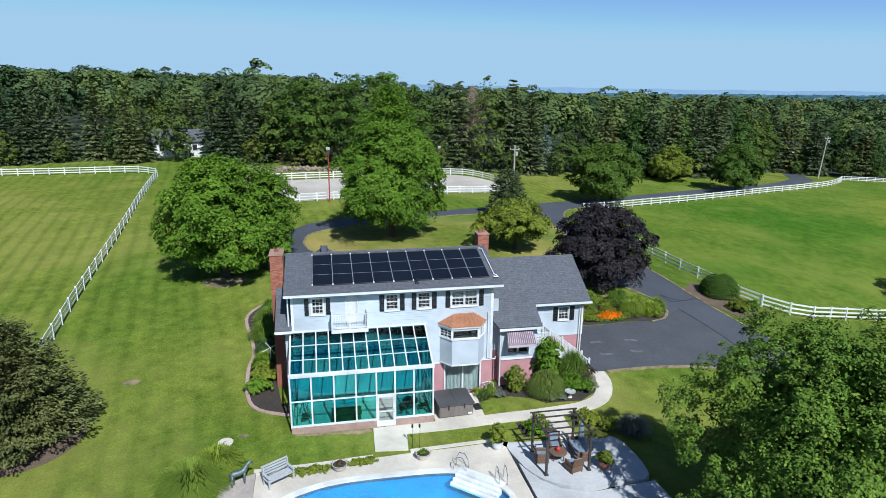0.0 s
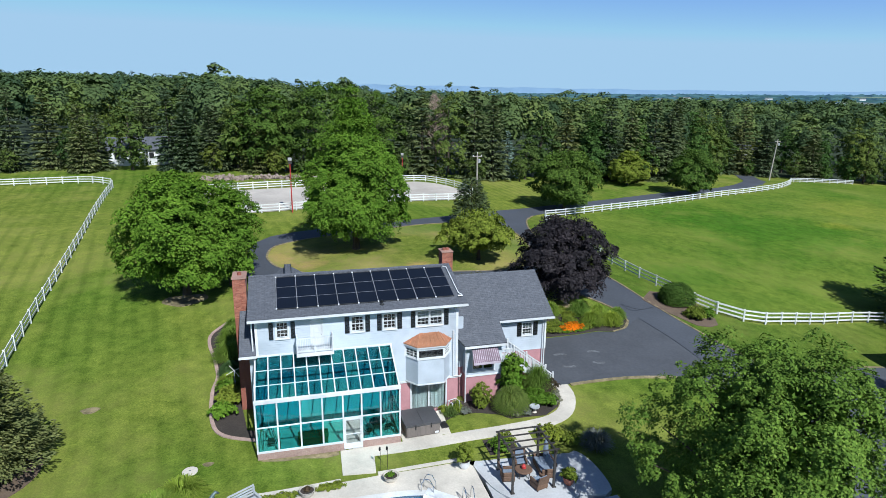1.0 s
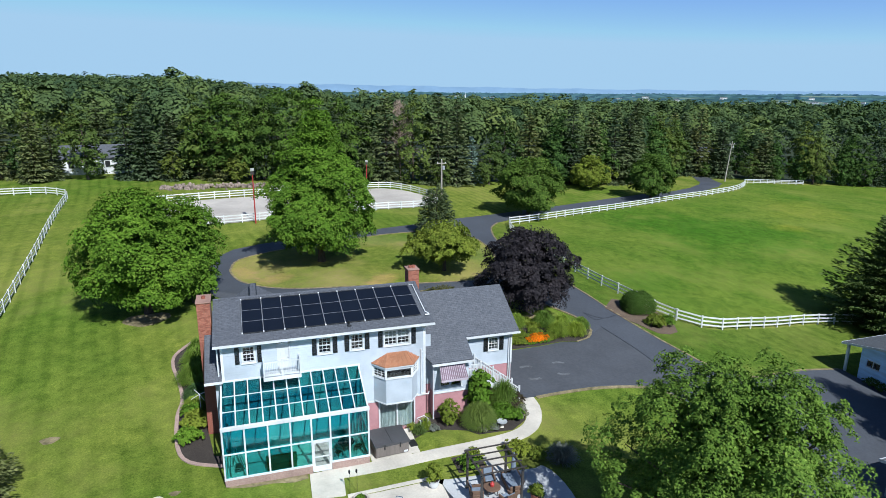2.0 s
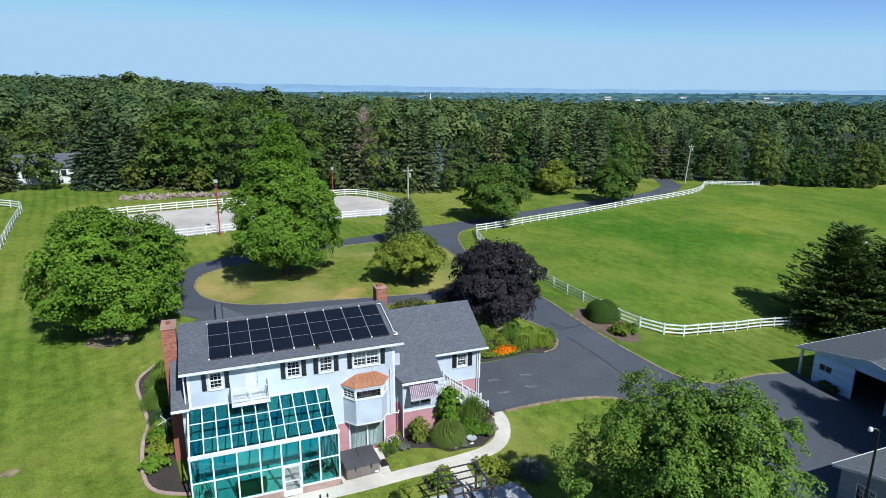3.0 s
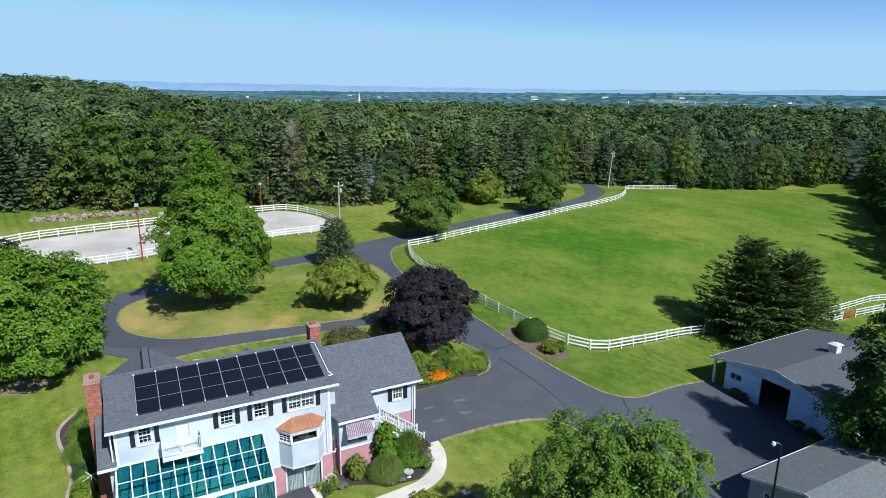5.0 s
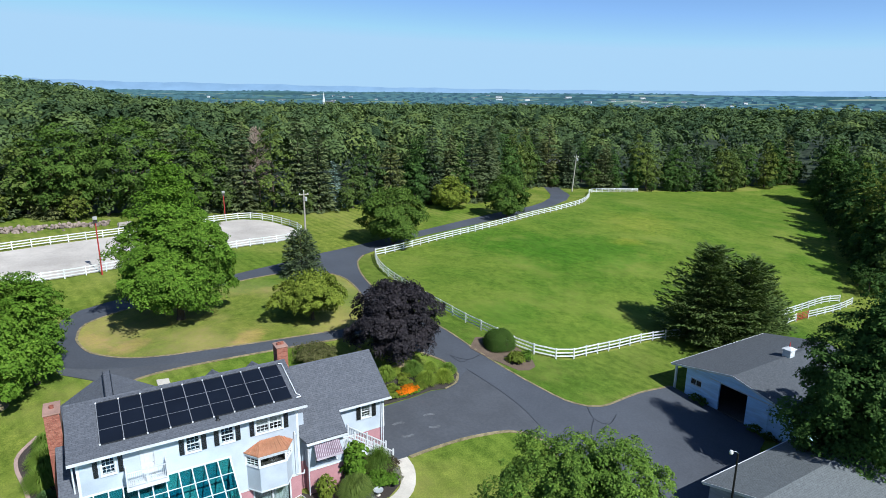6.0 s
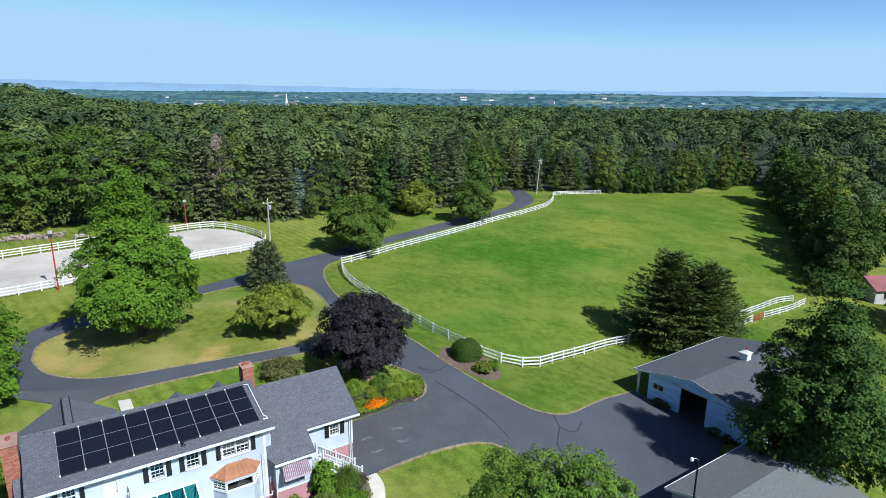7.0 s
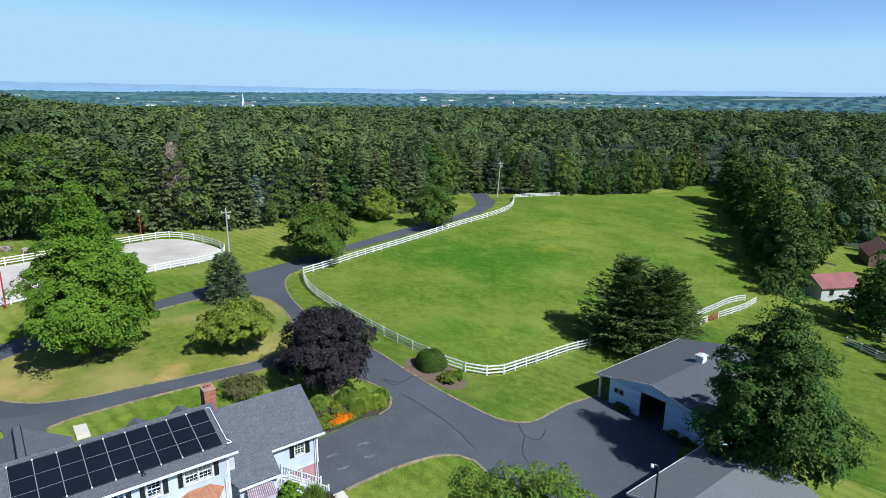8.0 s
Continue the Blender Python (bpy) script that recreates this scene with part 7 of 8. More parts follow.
structure("walkway", draped(rounded([(2.45, 32.75), (2.35, 30.4), (4.2, 30.2), (4.35, 31.9), (4.35, 32.75)], 0.7), 0.055, 0.7), M_CONCRETE, "wide pale concrete slab before the conservatory door", "walkway")
structure("walkway", draped(rounded([(8.85, 35.8), (8.75, 33.0), (9.35, 32.9), (9.4, 34.5), (9.5, 35.85)], 0.7), 0.05, 0.7), M_CONCRETE, "narrow concrete path beside the hot tub", "walkway")
structure("walkway", draped(rounded([(12.9, 32.0), (12.85, 29.6), (14.0, 29.6), (14.1, 32.1)], 0.7), 0.045, 0.7), M_CONCRETE, "short concrete path to the pergola terrace", "walkway")
POOL = smooth_line([(-3.2, 25.5), (-2.6, 26.9), (-1.3, 27.65), (0.4, 28.05), (3.2, 28.1), (5.8, 27.95), (7.3, 27.4), (8.3, 26.3), (8.7, 24.8), (8.3, 22), (6, 20.2), (2, 19.6), (-1.5, 20.6), (-3.1, 23)], 0.5, True)
DECK = rounded([(-4.0, 14), (-4.1, 29.55), (-0.9, 29.7), (2.2, 29.95), (4.2, 30.05), (9.4, 30.1), (9.75, 29.6), (9.9, 14)], 1.2)
LAWN_HOLE = rounded([(-3.95, 12.5), (-4.02, 29.5), (-0.9, 29.62), (2.2, 29.88), (4.3, 30.0), (9.6, 30.05), (10.2, 29.85), (12.9, 29.6), (16.05, 29.3), (16.2, 25.7), (16.8, 12.5)], 1.0)
structure("pool_lawn", draped(rounded([(-12, 10), (-12, 37), (22, 37), (22, 10)], 1.0), 0.004, 0.7, [LAWN_HOLE], skirt=0.02), M_LAWN, "mown lawn round the pool terrace", "lawn")
structure("pool_deck", draped(DECK, 0.04, 1.2, [POOL], level=0.38), M_CONCRETE, "pale concrete pool deck", "terrace")
structure("terrace_edge", ribbon(smooth_line([(-4.1, 29.6), (-0.9, 29.75), (2.2, 30.0)], 0.5), 0.25, 0.04, 0.4), M_CONCRETE, "low concrete curb above the pool deck", "edging")
structure("terrace_edge", ribbon(smooth_line([(4.3, 30.12), (7, 30.18), (9.5, 30.2)], 0.5), 0.25, 0.06, 0.4), M_CONCRETE, "low concrete curb above the pool deck", "edging")
M_COPING = surface("white_coping", (0.5544, 0.5544, 0.5376), (0.6384, 0.6384, 0.6216), 10, 0.8, 0.6)
M_LINER = surface("blue_pool_liner", (0.0067, 0.1344, 0.3528), (0.0168, 0.21, 0.4704), 6, 0.6, 0.6)
M_TILEBAND = surface("dark_pool_tiles", (0.0252, 0.0504, 0.084), (0.168, 0.2184, 0.2688), 9, 2, 0.4)


def pool_parts():
    bm = bmesh.new()
    n = len(POOL)
    up = [bm.verts.new((x, y, 0.44)) for x, y in POOL]
    dn = [bm.verts.new((x, y, -1.1)) for x, y in POOL]
    for i in range(n):
        bm.faces.new((up[i], up[(i + 1) % n], dn[(i + 1) % n], dn[i]))
    bm.faces.new(dn)
    bmesh.ops.recalc_face_normals(bm, faces=bm.faces[:])
    return bm


pool = thing("swimming_pool", "blue swimming pool with white coping", "swimming pool", (3, 24, 0.3))
_inv = Matrix.Translation((-3, -24, -0.3))
for _name, _bm, _mat, _lab in (("basin", pool_parts(), M_LINER, "bright blue pool liner"), ("coping", None, M_COPING, "white coping"), ("tile_band", 0, M_TILEBAND, "dark patterned tile line")):
    if _bm is None:
        _bm = bmesh.new()
        P = [np.array(p) for p in POOL]
        rows = []
        for i, p in enumerate(P):
            d = P[(i + 1) % len(P)] - P[i - 1]
            d /= np.linalg.norm(d)
            s = np.array((d[1], -d[0]))
            rows.append([_bm.verts.new((*(p + s * w), z)) for w, z in ((0.06, 0.36), (0.06, 0.47), (-0.26, 0.47), (-0.26, 0.36))])
        for a, b in zip(rows, rows[1:] + rows[:1]):
            for k in range(3):
                _bm.faces.new((a[k], b[k], b[k + 1], a[k + 1]))
        bmesh.ops.recalc_face_normals(_bm, faces=_bm.faces[:])
    elif _bm == 0:
        _bm = bmesh.new()
        P = [np.array(p) for p in POOL]
        rows = []
        for i, p in enumerate(P):
            d = P[(i + 1) % len(P)] - P[i - 1]
            d /= np.linalg.norm(d)
            s = np.array((d[1], -d[0])) * 0.012
            s = s if np.dot(s, np.array((3, 24)) - p) > 0 else -s
            rows.append([_bm.verts.new((*(p + s), z)) for z in (0.22, 0.35)])
        for a, b in zip(rows, rows[1:] + rows[:1]):
            _bm.faces.new((a[0], b[0], b[1], a[1]))
    ob = part(_name, _bm, _mat, pool, _lab)
    ob.matrix_parent_inverse = _inv
m, nt, bsdf = material("pool_water")
bsdf.inputs["Base Color"].default_value = (0.38, 0.86, 0.95, 1)
bsdf.inputs["Roughness"].default_value = 0.03
bsdf.inputs["Transmission Weight"].default_value = 0.9
bsdf.inputs["IOR"].default_value = 1.2
bumped(nt, bsdf, noise_of(nt, place(nt), 4.0, 3), 0.25, 0.05)
bm = bmesh.new()
bm.faces.new([bm.verts.new((x, y, 0.16)) for x, y in POOL])
bmesh.ops.recalc_face_normals(bm, faces=bm.faces[:])
ob = part("water", bm, m, pool, "clear blue water")
ob.matrix_parent_inverse = _inv
ob.visible_shadow = False
# white corner steps
M_ACRYL = surface("white_acrylic", (0.6216, 0.6468, 0.6552), (0.6888, 0.7056, 0.714), 8, 1, 0.3)
for i in range(4):
    o0, o1 = (0.0, 0.5) if i == 0 else (0.5 + 0.26 * (i - 1), 0.5 + 0.26 * i)
    top = 0.52 - 0.11 * i
    A0, B0, inn = Vector((6.75, 28.2, 0)), Vector((8.75, 26.35, 0)), Vector((-0.67, -0.74, 0))
    quad = [A0 + inn * o0, B0 + inn * o0, B0 + inn * o1 + Vector((-0.06, 0.05, 0)), A0 + inn * o1 + Vector((0.06, -0.05, 0))]
    bm = prism(bmesh.new(), [p + Vector((0, 0, 0.0 if i else 0.2)) for p in quad], (0, 0, top - (0.0 if i else 0.2)))
    bmesh.ops.bevel(bm, geom=bm.edges[:], offset=0.03, segments=2, affect="EDGES")
    ob = part("step", bm, M_ACRYL, pool, "white moulded pool step")
    ob.matrix_parent_inverse = _inv
for x, y, a in ((6.75, 28.0, 60), (8.55, 26.55, 0)):
    lad = thing("pool_handrail", "polished steel pool handrail at the white steps", "handrail", (x, y, 0.4), a)
    for s in (-0.22, 0.22):
        part("rail", tube(bmesh.new(), [(s, -0.35, -0.2), (s, -0.3, 0.5), (s, -0.1, 0.85), (s, 0.2, 0.85), (s, 0.35, 0.5), (s, 0.38, 0.0)], [0.022] * 6, 8), M_STEEL, lad)

# raised terrace with pergola
PATIO = smooth_line([(10.0, 30.0), (9.95, 28.2), (10.4, 26.8), (11.3, 25.8), (12.6, 25.3), (14.5, 25.5), (16.4, 25.6), (16.2, 29.4), (13, 29.75)], 0.6, True)
structure("patio", draped(PATIO, 0.1, 0.9, level=0.4, skirt=0.4), M_PATIO, "smooth grey concrete patio with curved edge", "patio")
structure("patio", draped(rounded([(9.95, 14), (9.95, 28), (10.6, 26.4), (11.4, 25.5), (12.8, 24.9), (16.5, 25.2), (17, 14)], 1.0), 0.02, 1.2, level=0.4), M_PATIO, "lower grey concrete terrace", "patio")
per = thing("pergola", "dark bronze metal pergola over the seating", "pergola", (12.2, 27.7, 0.5))
for x in (-1.2, 1.2):
    for y in (-1.12, 1.12):
        p = part("post", boxed(x - 0.06, x + 0.06, y - 0.06, y + 0.06, 0, 2.2, bevel=0.01), M_DARKMETAL, per)
        part("foot", boxed(x - 0.11, x + 0.11, y - 0.11, y + 0.11, 0, 0.05), M_DARKMETAL, p)
    part("beam", boxed(x - 0.035, x + 0.035, -1.3, 1.3, 2.2, 2.32), M_DARKMETAL, per)
for i in range(5):
    y = -1.2 + 0.6 * i
    part("rafter", boxed(-1.38, 1.38, y - 0.022, y + 0.022, 2.32, 2.4), M_DARKMETAL, per)


def wicker_chair(wide=0.72):
    c = thing("wicker_chair", "brown wicker armchair with grey-blue cushion on the patio", "armchair", group="wicker chairs on the patio")
    part("base", boxed(-wide / 2, wide / 2, -0.36, 0.36, 0.06, 0.36, bevel=0.03), M_WICKER, c)
    part("backrest", prism(bmesh.new(), [(-wide / 2, 0.28, 0.36), (wide / 2, 0.28, 0.36), (wide / 2, 0.42, 0.88), (-wide / 2, 0.42, 0.88)], (0, 0.08, 0)), M_WICKER, c)
    for x in (-wide / 2, wide / 2 - 0.1):
        part("armrest", boxed(x, x + 0.1, -0.36, 0.36, 0.36, 0.6, bevel=0.03), M_WICKER, c)
    part("seat_cushion", boxed(-wide / 2 + 0.11, wide / 2 - 0.11, -0.34, 0.26, 0.36, 0.47, bevel=0.04), M_CUSHION, c, "grey-blue cushion")
    part("back_cushion", prism(bmesh.new(), [(-wide / 2 + 0.12, 0.2, 0.47), (wide / 2 - 0.12, 0.2, 0.47), (wide / 2 - 0.12, 0.33, 0.86), (-wide / 2 + 0.12, 0.33, 0.86)], (0, 0.08, 0)), M_CUSHION, c, "grey-blue cushion")
    for x in (-wide / 2 + 0.05, wide / 2 - 0.05):
        for y in (-0.31, 0.31):
            part("leg", boxed(x - 0.025, x + 0.025, y - 0.025, y + 0.025, 0, 0.06), M_BLACK, c)
    return c


wc = wicker_chair()
wc.matrix_basis = pose(11.2, 27.85, 0.5, 0, 0, 80)
copy_thing(wc, pose(12.3, 28.75, 0.5, 0, 0, -10))
copy_thing(wc, pose(12.6, 26.75, 0.5, 0, 0, 195))
sofa = tagged(wicker_chair(1.7), "brown wicker sofa with blue cushions under the pergola", "sofa")
sofa.name = "wicker_sofa"
sofa.matrix_basis = pose(13.45, 28.1, 0.5, 0, 0, -95)
tab = thing("fire_table", "round brown fire-pit table with a red bowl", "table", (12.15, 27.85, 0.5))
part("tabletop", lathe(bmesh.new(), [(0.46, 0.42), (0.5, 0.44), (0.5, 0.48), (0.46, 0.5), (0.2, 0.5)], 24), M_WICKER, tab)
part("bowl", lathe(bmesh.new(), [(0.1, 0.18), (0.3, 0.3), (0.36, 0.42)], 20), M_DARKMETAL, tab)
for k in range(4):
    a = math.tau * k / 4 + 0.6
    part("leg", tube(bmesh.new(), [(0.4 * math.cos(a), 0.4 * math.sin(a), 0.44), (0.36 * math.cos(a), 0.36 * math.sin(a), 0)], [0.03, 0.025], 6), M_DARKMETAL, tab)
bowl = thing("red_lantern", "small red lantern on the fire table", "lantern", (12.15, 27.85, 1.0))
part("body", lathe(bmesh.new(), [(0.08, 0), (0.13, 0.04), (0.13, 0.16), (0.06, 0.22)], 14), M_RED, bowl)
part("cap", lathe(bmesh.new(), [(0.09, 0.2), (0.05, 0.27), (0.02, 0.3)], 12), M_RED, bowl)
umb = thing("folded_umbrella", "folded blue patio umbrella beside the sofa", "umbrella", (13.75, 28.5, 0.5))
part("pole", tube(bmesh.new(), [(0, 0, 0), (0, 0, 2.0)], [0.025, 0.025], 8), M_DARKMETAL, umb)
part("canopy", lathe(bmesh.new(), [(0.06, 0.7), (0.17, 0.85), (0.13, 1.4), (0.04, 1.95)], 10), M_CUSHION, umb)
part("base", lathe(bmesh.new(), [(0.25, 0), (0.25, 0.05), (0.06, 0.1)], 16), M_DARKMETAL, umb)


def pot(label, r, h, mat, at, leaf=None, lh=0.0, lr=0.0, leaf_mat=None, z=None):
    t = thing("planter", label, "planter", (at[0], at[1], float(land(*at)) + 0.04 if z is None else z))
    part("bowl", lathe(bmesh.new(), [(r * 0.55, 0), (r * 0.8, h * 0.3), (r, h), (r * 1.06, h), (r * 0.9, h), (r * 0.85, h * 0.85)], 20), mat, t)
    part("soil", lathe(bmesh.new(), [(r * 0.88, h * 0.8), (r * 0.86, h * 0.88)], 16), M_MULCH, t)
    if leaf:
        C, N, cen = crown(lh, 0.05, lr, "round", 24, 0.16, leaf)
        C[:, 2] += h * 0.8
        ob = new("plant", leaf_sheet("plant", C, N, 0.12, 0.06, leaf_mat))
        ob.parent = t
        tagged(ob, "leafy plant")
    return t


pot("wide cream stone bowl with a small plant", 0.42, 0.34, M_CONCRETE, (4.9, 29.4), 14, 0.35, 0.3, M_LEAF, 0.42)
pot("wide cream stone bowl with a withered plant", 0.42, 0.34, M_CONCRETE, (0.35, 29.2), 8, 0.3, 0.25, M_REDDISH, 0.42)
pot("white pot with a round yellow-green shrub", 0.36, 0.5, M_TRIM, (9.2, 29.55), 110, 1.3, 0.62, M_LEAF_LIGHT, 0.42)
pot("terracotta pot with yellow-green plant", 0.33, 0.45, M_BRICK, (14.3, 26.6), 80, 0.7, 0.5, M_LEAF_LIGHT, 0.5)
for _x, _y in ((-2.0, 29.15), (-1.5, 29.1), (-1.0, 29.2), (-0.45, 29.2), (1.2, 29.5), (1.6, 29.45), (2.0, 29.55)):
    shrub("low green groundcover along the terrace curb", 0.24, 0.42, 900, 0.075, M_LEAF_LIGHT, (_x, _y), name="groundcover", category="groundcover")
shrub("low green bush in the small bed beside the pergola", 0.8, 0.8, 2000, 0.11, M_LEAF, (11.8, 30.6))
shrub("low light green bush in the small bed beside the pergola", 0.7, 0.7, 1800, 0.11, M_LEAF_LIGHT, (12.3, 31.2))
structure("garden_bed", draped(rounded([(11.0, 30.15), (11.0, 31.7), (12.8, 31.8), (12.75, 30.2)], 0.6), 0.035, 0.6), M_MULCH, "small mulch bed beside the terrace", "garden bed")
shrub("light green shrub under the maple", 0.9, 0.9, 1800, 0.13, M_LEAF_LIGHT, (15.2, 31.0))
shrub("light green shrub under the maple", 0.8, 0.8, 1500, 0.13, M_LEAF_LIGHT, (16.3, 30.2))
grass_clump("pale blue-grey ornamental grass in the shade", 1.2, 1.2, 900, (17.6, 29.6), M_GREYLEAF, 0.03)
grass_clump("big mound of light green ornamental grass beside the pool", 1.5, 1.9, 2600, (-6.9, 28.6), M_GRASSES, 0.05)
grass_clump("mound of light green ornamental grass beside the pool", 1.4, 1.5, 1800, (-5.9, 29.9), M_GRASSES, 0.05)
structure("paving", draped(rounded([(-6.3, 24), (-5.6, 28.6), (-3.98, 29.4), (-3.96, 24)], 0.7), 0.06, 0.7), surface("worn_brick_paving", (0.252, 0.2184, 0.2016), (0.378, 0.336, 0.3108), 6, 0.7, 0.9), "worn brick paving beside the pool deck", "paving")

structure("bare_patch", draped(rounded([(-2.2, 32.8), (2.35, 32.8), (2.35, 32.4), (1.5, 32.25), (0.3, 32.5), (-0.8, 32.45), (-2.0, 32.65)], 0.5), 0.014, 0.4, skirt=0.02), M_EDGING, "bare soil strip below the conservatory wall", "bare patch")

# bench by the pool
ben = thing("garden_bench", "weathered grey slatted garden bench on the pool deck", "bench", (-2.75, 28.65, 0.42), 32)
M_GREYWOOD = surface("weathered_grey_wood", (0.2856, 0.3024, 0.3192), (0.42, 0.4368, 0.4536), 7, 0.8, 0.8)
for i in range(4):
    part("slat", boxed(-0.75, 0.75, -0.3 + 0.15 * i, -0.19 + 0.15 * i, 0.4, 0.44), M_GREYWOOD, ben)
for i in range(4):
    y, z = 0.3 + 0.04 * i, 0.52 + 0.13 * i
    part("back_slat", boxed(-0.75, 0.75, y, y + 0.03, z, z + 0.1), M_GREYWOOD, ben)
for x in (-0.72, 0.64):
    part("leg", boxed(x, x + 0.08, -0.3, -0.22, 0, 0.62), M_GREYWOOD, ben)
    part("leg", boxed(x, x + 0.08, 0.3, 0.38, 0, 0.98), M_GREYWOOD, ben)
    part("armrest", boxed(x - 0.02, x + 0.1, -0.34, 0.34, 0.6, 0.65), M_GREYWOOD, ben)

# weathered bronze statue, one plain shape
bm = bmesh.new()
tube(bm, [(-0.5, 0, 0.85), (-0.3, 0, 0.95), (0.1, 0, 0.93), (0.4, 0, 1.0), (0.6, 0, 1.3), (0.75, 0, 1.45), (0.95, 0, 1.3)], [0.1, 0.2, 0.19, 0.18, 0.12, 0.1, 0.05], 10)
for x, dx in ((-0.35, -0.1), (-0.28, 0.05), (0.32, 0.12), (0.38, -0.05)):
    tube(bm, [(x, 0.09 if dx > 0 else -0.09, 0.9), (x + dx, 0.09 if dx > 0 else -0.09, 0.45), (x + dx * 0.5, 0.09 if dx > 0 else -0.09, 0.08)], [0.09, 0.055, 0.045], 6)
lathe(bm, [(0.5, 0), (0.5, 0.08), (0.42, 0.1)], 20)
me = mesh_object("statue", bm, surface("verdigris_bronze", (0.0588, 0.0924, 0.0924), (0.168, 0.2184, 0.21), 9, 1, 0.5, metal=0.4), True)
me.matrix_basis = pose(-4.75, 28.6, 0.42, 0, 0, 25) @ Matrix.Diagonal((0.85, 0.85, 0.85, 1))
tagged(me, "green weathered bronze garden statue on a round base", "statue", "", "thing")

# hot tub and small things by the house
structure("walkway", draped(rounded([(6.25, 32.85), (6.25, 35.75), (8.84, 35.75), (8.78, 32.85)], 0.7), 0.045, 0.7), M_CONCRETE, "concrete pad under the hot tub", "walkway")
tub = thing("hot_tub", "brown hot tub with dark grey folding cover", "hot tub", (7.55, 34.0, 0.62), 3)
M_TUBSIDE = surface("brown_tub_panel", (0.1176, 0.1008, 0.0924), (0.1848, 0.1596, 0.1428), 8, 0.8, 0.6, stretch=(6, 6, 0.4))
M_COVER = surface("dark_vinyl_cover", (0.0462, 0.0462, 0.0504), (0.0714, 0.0714, 0.0773), 8, 0.8, 0.55)
part("cabinet", boxed(-1.08, 1.08, -0.95, 0.95, 0, 0.74, bevel=0.06), M_TUBSIDE, tub, "brown panelled cabinet")
for a, b in ((-1.14, -0.008), (0.008, 1.14)):
    part("cover_half", prism(bmesh.new(), [(a, -1.0, 0.75), (b, -1.0, 0.75), (b, -1.0, 0.87 if b > 0.5 else 0.9), (a, -1.0, 0.87 if a < -0.5 else 0.9)], (0, 2.0, 0)), M_COVER, tub, "dark grey vinyl cover half")
for x in (-0.5, 0.5):
    part("strap", boxed(x - 0.03, x + 0.03, -1.015, -0.955, 0.55, 0.86), M_BLACK, tub)
part("control_box", boxed(0.75, 1.0, -0.98, -0.94, 0.1, 0.22), M_TRIM, tub)
mat_ = thing("doormat", "small black doormat on the concrete path", "doormat", at_land(9.15, 34.0, 0.055), 5)
part("pad", boxed(-0.25, 0.25, -0.4, 0.4, 0, 0.02, bevel=0.005), M_BLACK, mat_)
hose = thing("hose_reel", "coiled black hose on a white reel cart", "hose reel", at_land(10.25, 35.45, 0.0), 20)
for k in range(5):
    part("hose_coil", tube(bmesh.new(), [(0.28 * math.cos(a), -0.1 + 0.05 * k, 0.42 + 0.28 * math.sin(a)) for a in np.linspace(0, math.tau, 19)], [0.028] * 19, 6, False), M_BLACK, hose)
for x in (-0.3, 0.3):
    part("side_frame", tube(bmesh.new(), [(x, -0.2, 0), (x, -0.2, 0.8), (x, 0.25, 0.8), (x, 0.25, 0)], [0.025] * 4, 6), M_TRIM, hose)
part("crossbar", tube(bmesh.new(), [(-0.3, 0.25, 0.8), (0.3, 0.25, 0.8)], [0.025] * 2, 6), M_TRIM, hose)
bath = thing("bird_bath", "low grey stone bird bath in the bed", "bird bath", at_land(15.4, 33.95, 0.03))
part("pedestal", lathe(bmesh.new(), [(0.16, 0), (0.1, 0.08), (0.09, 0.25), (0.16, 0.32)], 14), M_CONCRETE, bath)
part("basin", lathe(bmesh.new(), [(0.15, 0.3), (0.34, 0.38), (0.36, 0.44), (0.3, 0.42), (0.1, 0.38)], 20), M_GREYWOOD, bath)
for _x, _y in ((4.45, 30.35), (4.85, 30.3)):
    to = thing("garden_torch", "thin dark garden torch on a stake", "torch", at_land(_x, _y))
    part("stake", tube(bmesh.new(), [(0, 0, -0.2), (0.03, 0, 1.35)], [0.014, 0.012], 6), M_IRON, to)
    part("canister", lathe(bmesh.new(), [(0.03, 1.3), (0.06, 1.36), (0.055, 1.5), (0.02, 1.55)], 10), M_IRON, to)
for _x, _y, _r in ((-5.9, 32.5, 0.42),):
    cv = thing("manhole_cover", "round pale concrete lid set in the lawn", "lid", at_land(_x, _y))
    part("disc", lathe(bmesh.new(), [(_r, -0.05), (_r, 0.05), (_r * 0.94, 0.07)], 20), M_CONCRETE, cv)
    part("grip", boxed(-0.06, 0.06, -0.02, 0.02, 0.07, 0.09), M_STEEL, cv)
for _x, _y, _r in ((-12.9, 40.3, 0.55), (-5.0, 33.0, 0.3)):
    structure("bare_patch", draped([(_x + _r * (1 + 0.2 * math.sin(3 * a)) * math.cos(a), _y + 0.7 * _r * math.sin(a)) for a in np.linspace(0, math.tau, 18)[:-1]], 0.012, 0.4, skirt=0.02), M_EDGING, "small bare soil patch in the lawn", "bare patch")

# ---------------------------------------------------------------- barn and garage
barn = thing("barn", "pale blue horse barn, blue deepened as shade, with grey shingle roof and dark doorway", "barn", (60, 32, -2.8))


def bpart(name, bm, mat, label="", parent=None):
    ob = part(name, bm, mat, parent or barn, label)
    if parent is None:
        ob.matrix_parent_inverse = Matrix.Translation((-60, -32, 2.8))
    return ob


BX, BN, BS, BR, BZ = 52.7, 38.9, 25.0, 31.9, 1.75


def zb(y):
    return BZ - (BZ - 0.32) * abs(y - BR) / (BN - BR)


# pale siding, its blue strengthened to imitate shade lit by the sky
M_BARNWALL = surface("barn_siding_shade_blue", (0.43, 0.62, 0.86), (0.51, 0.69, 0.9), 10, 0.5, 0.6, stretch=(1, 1, 6))
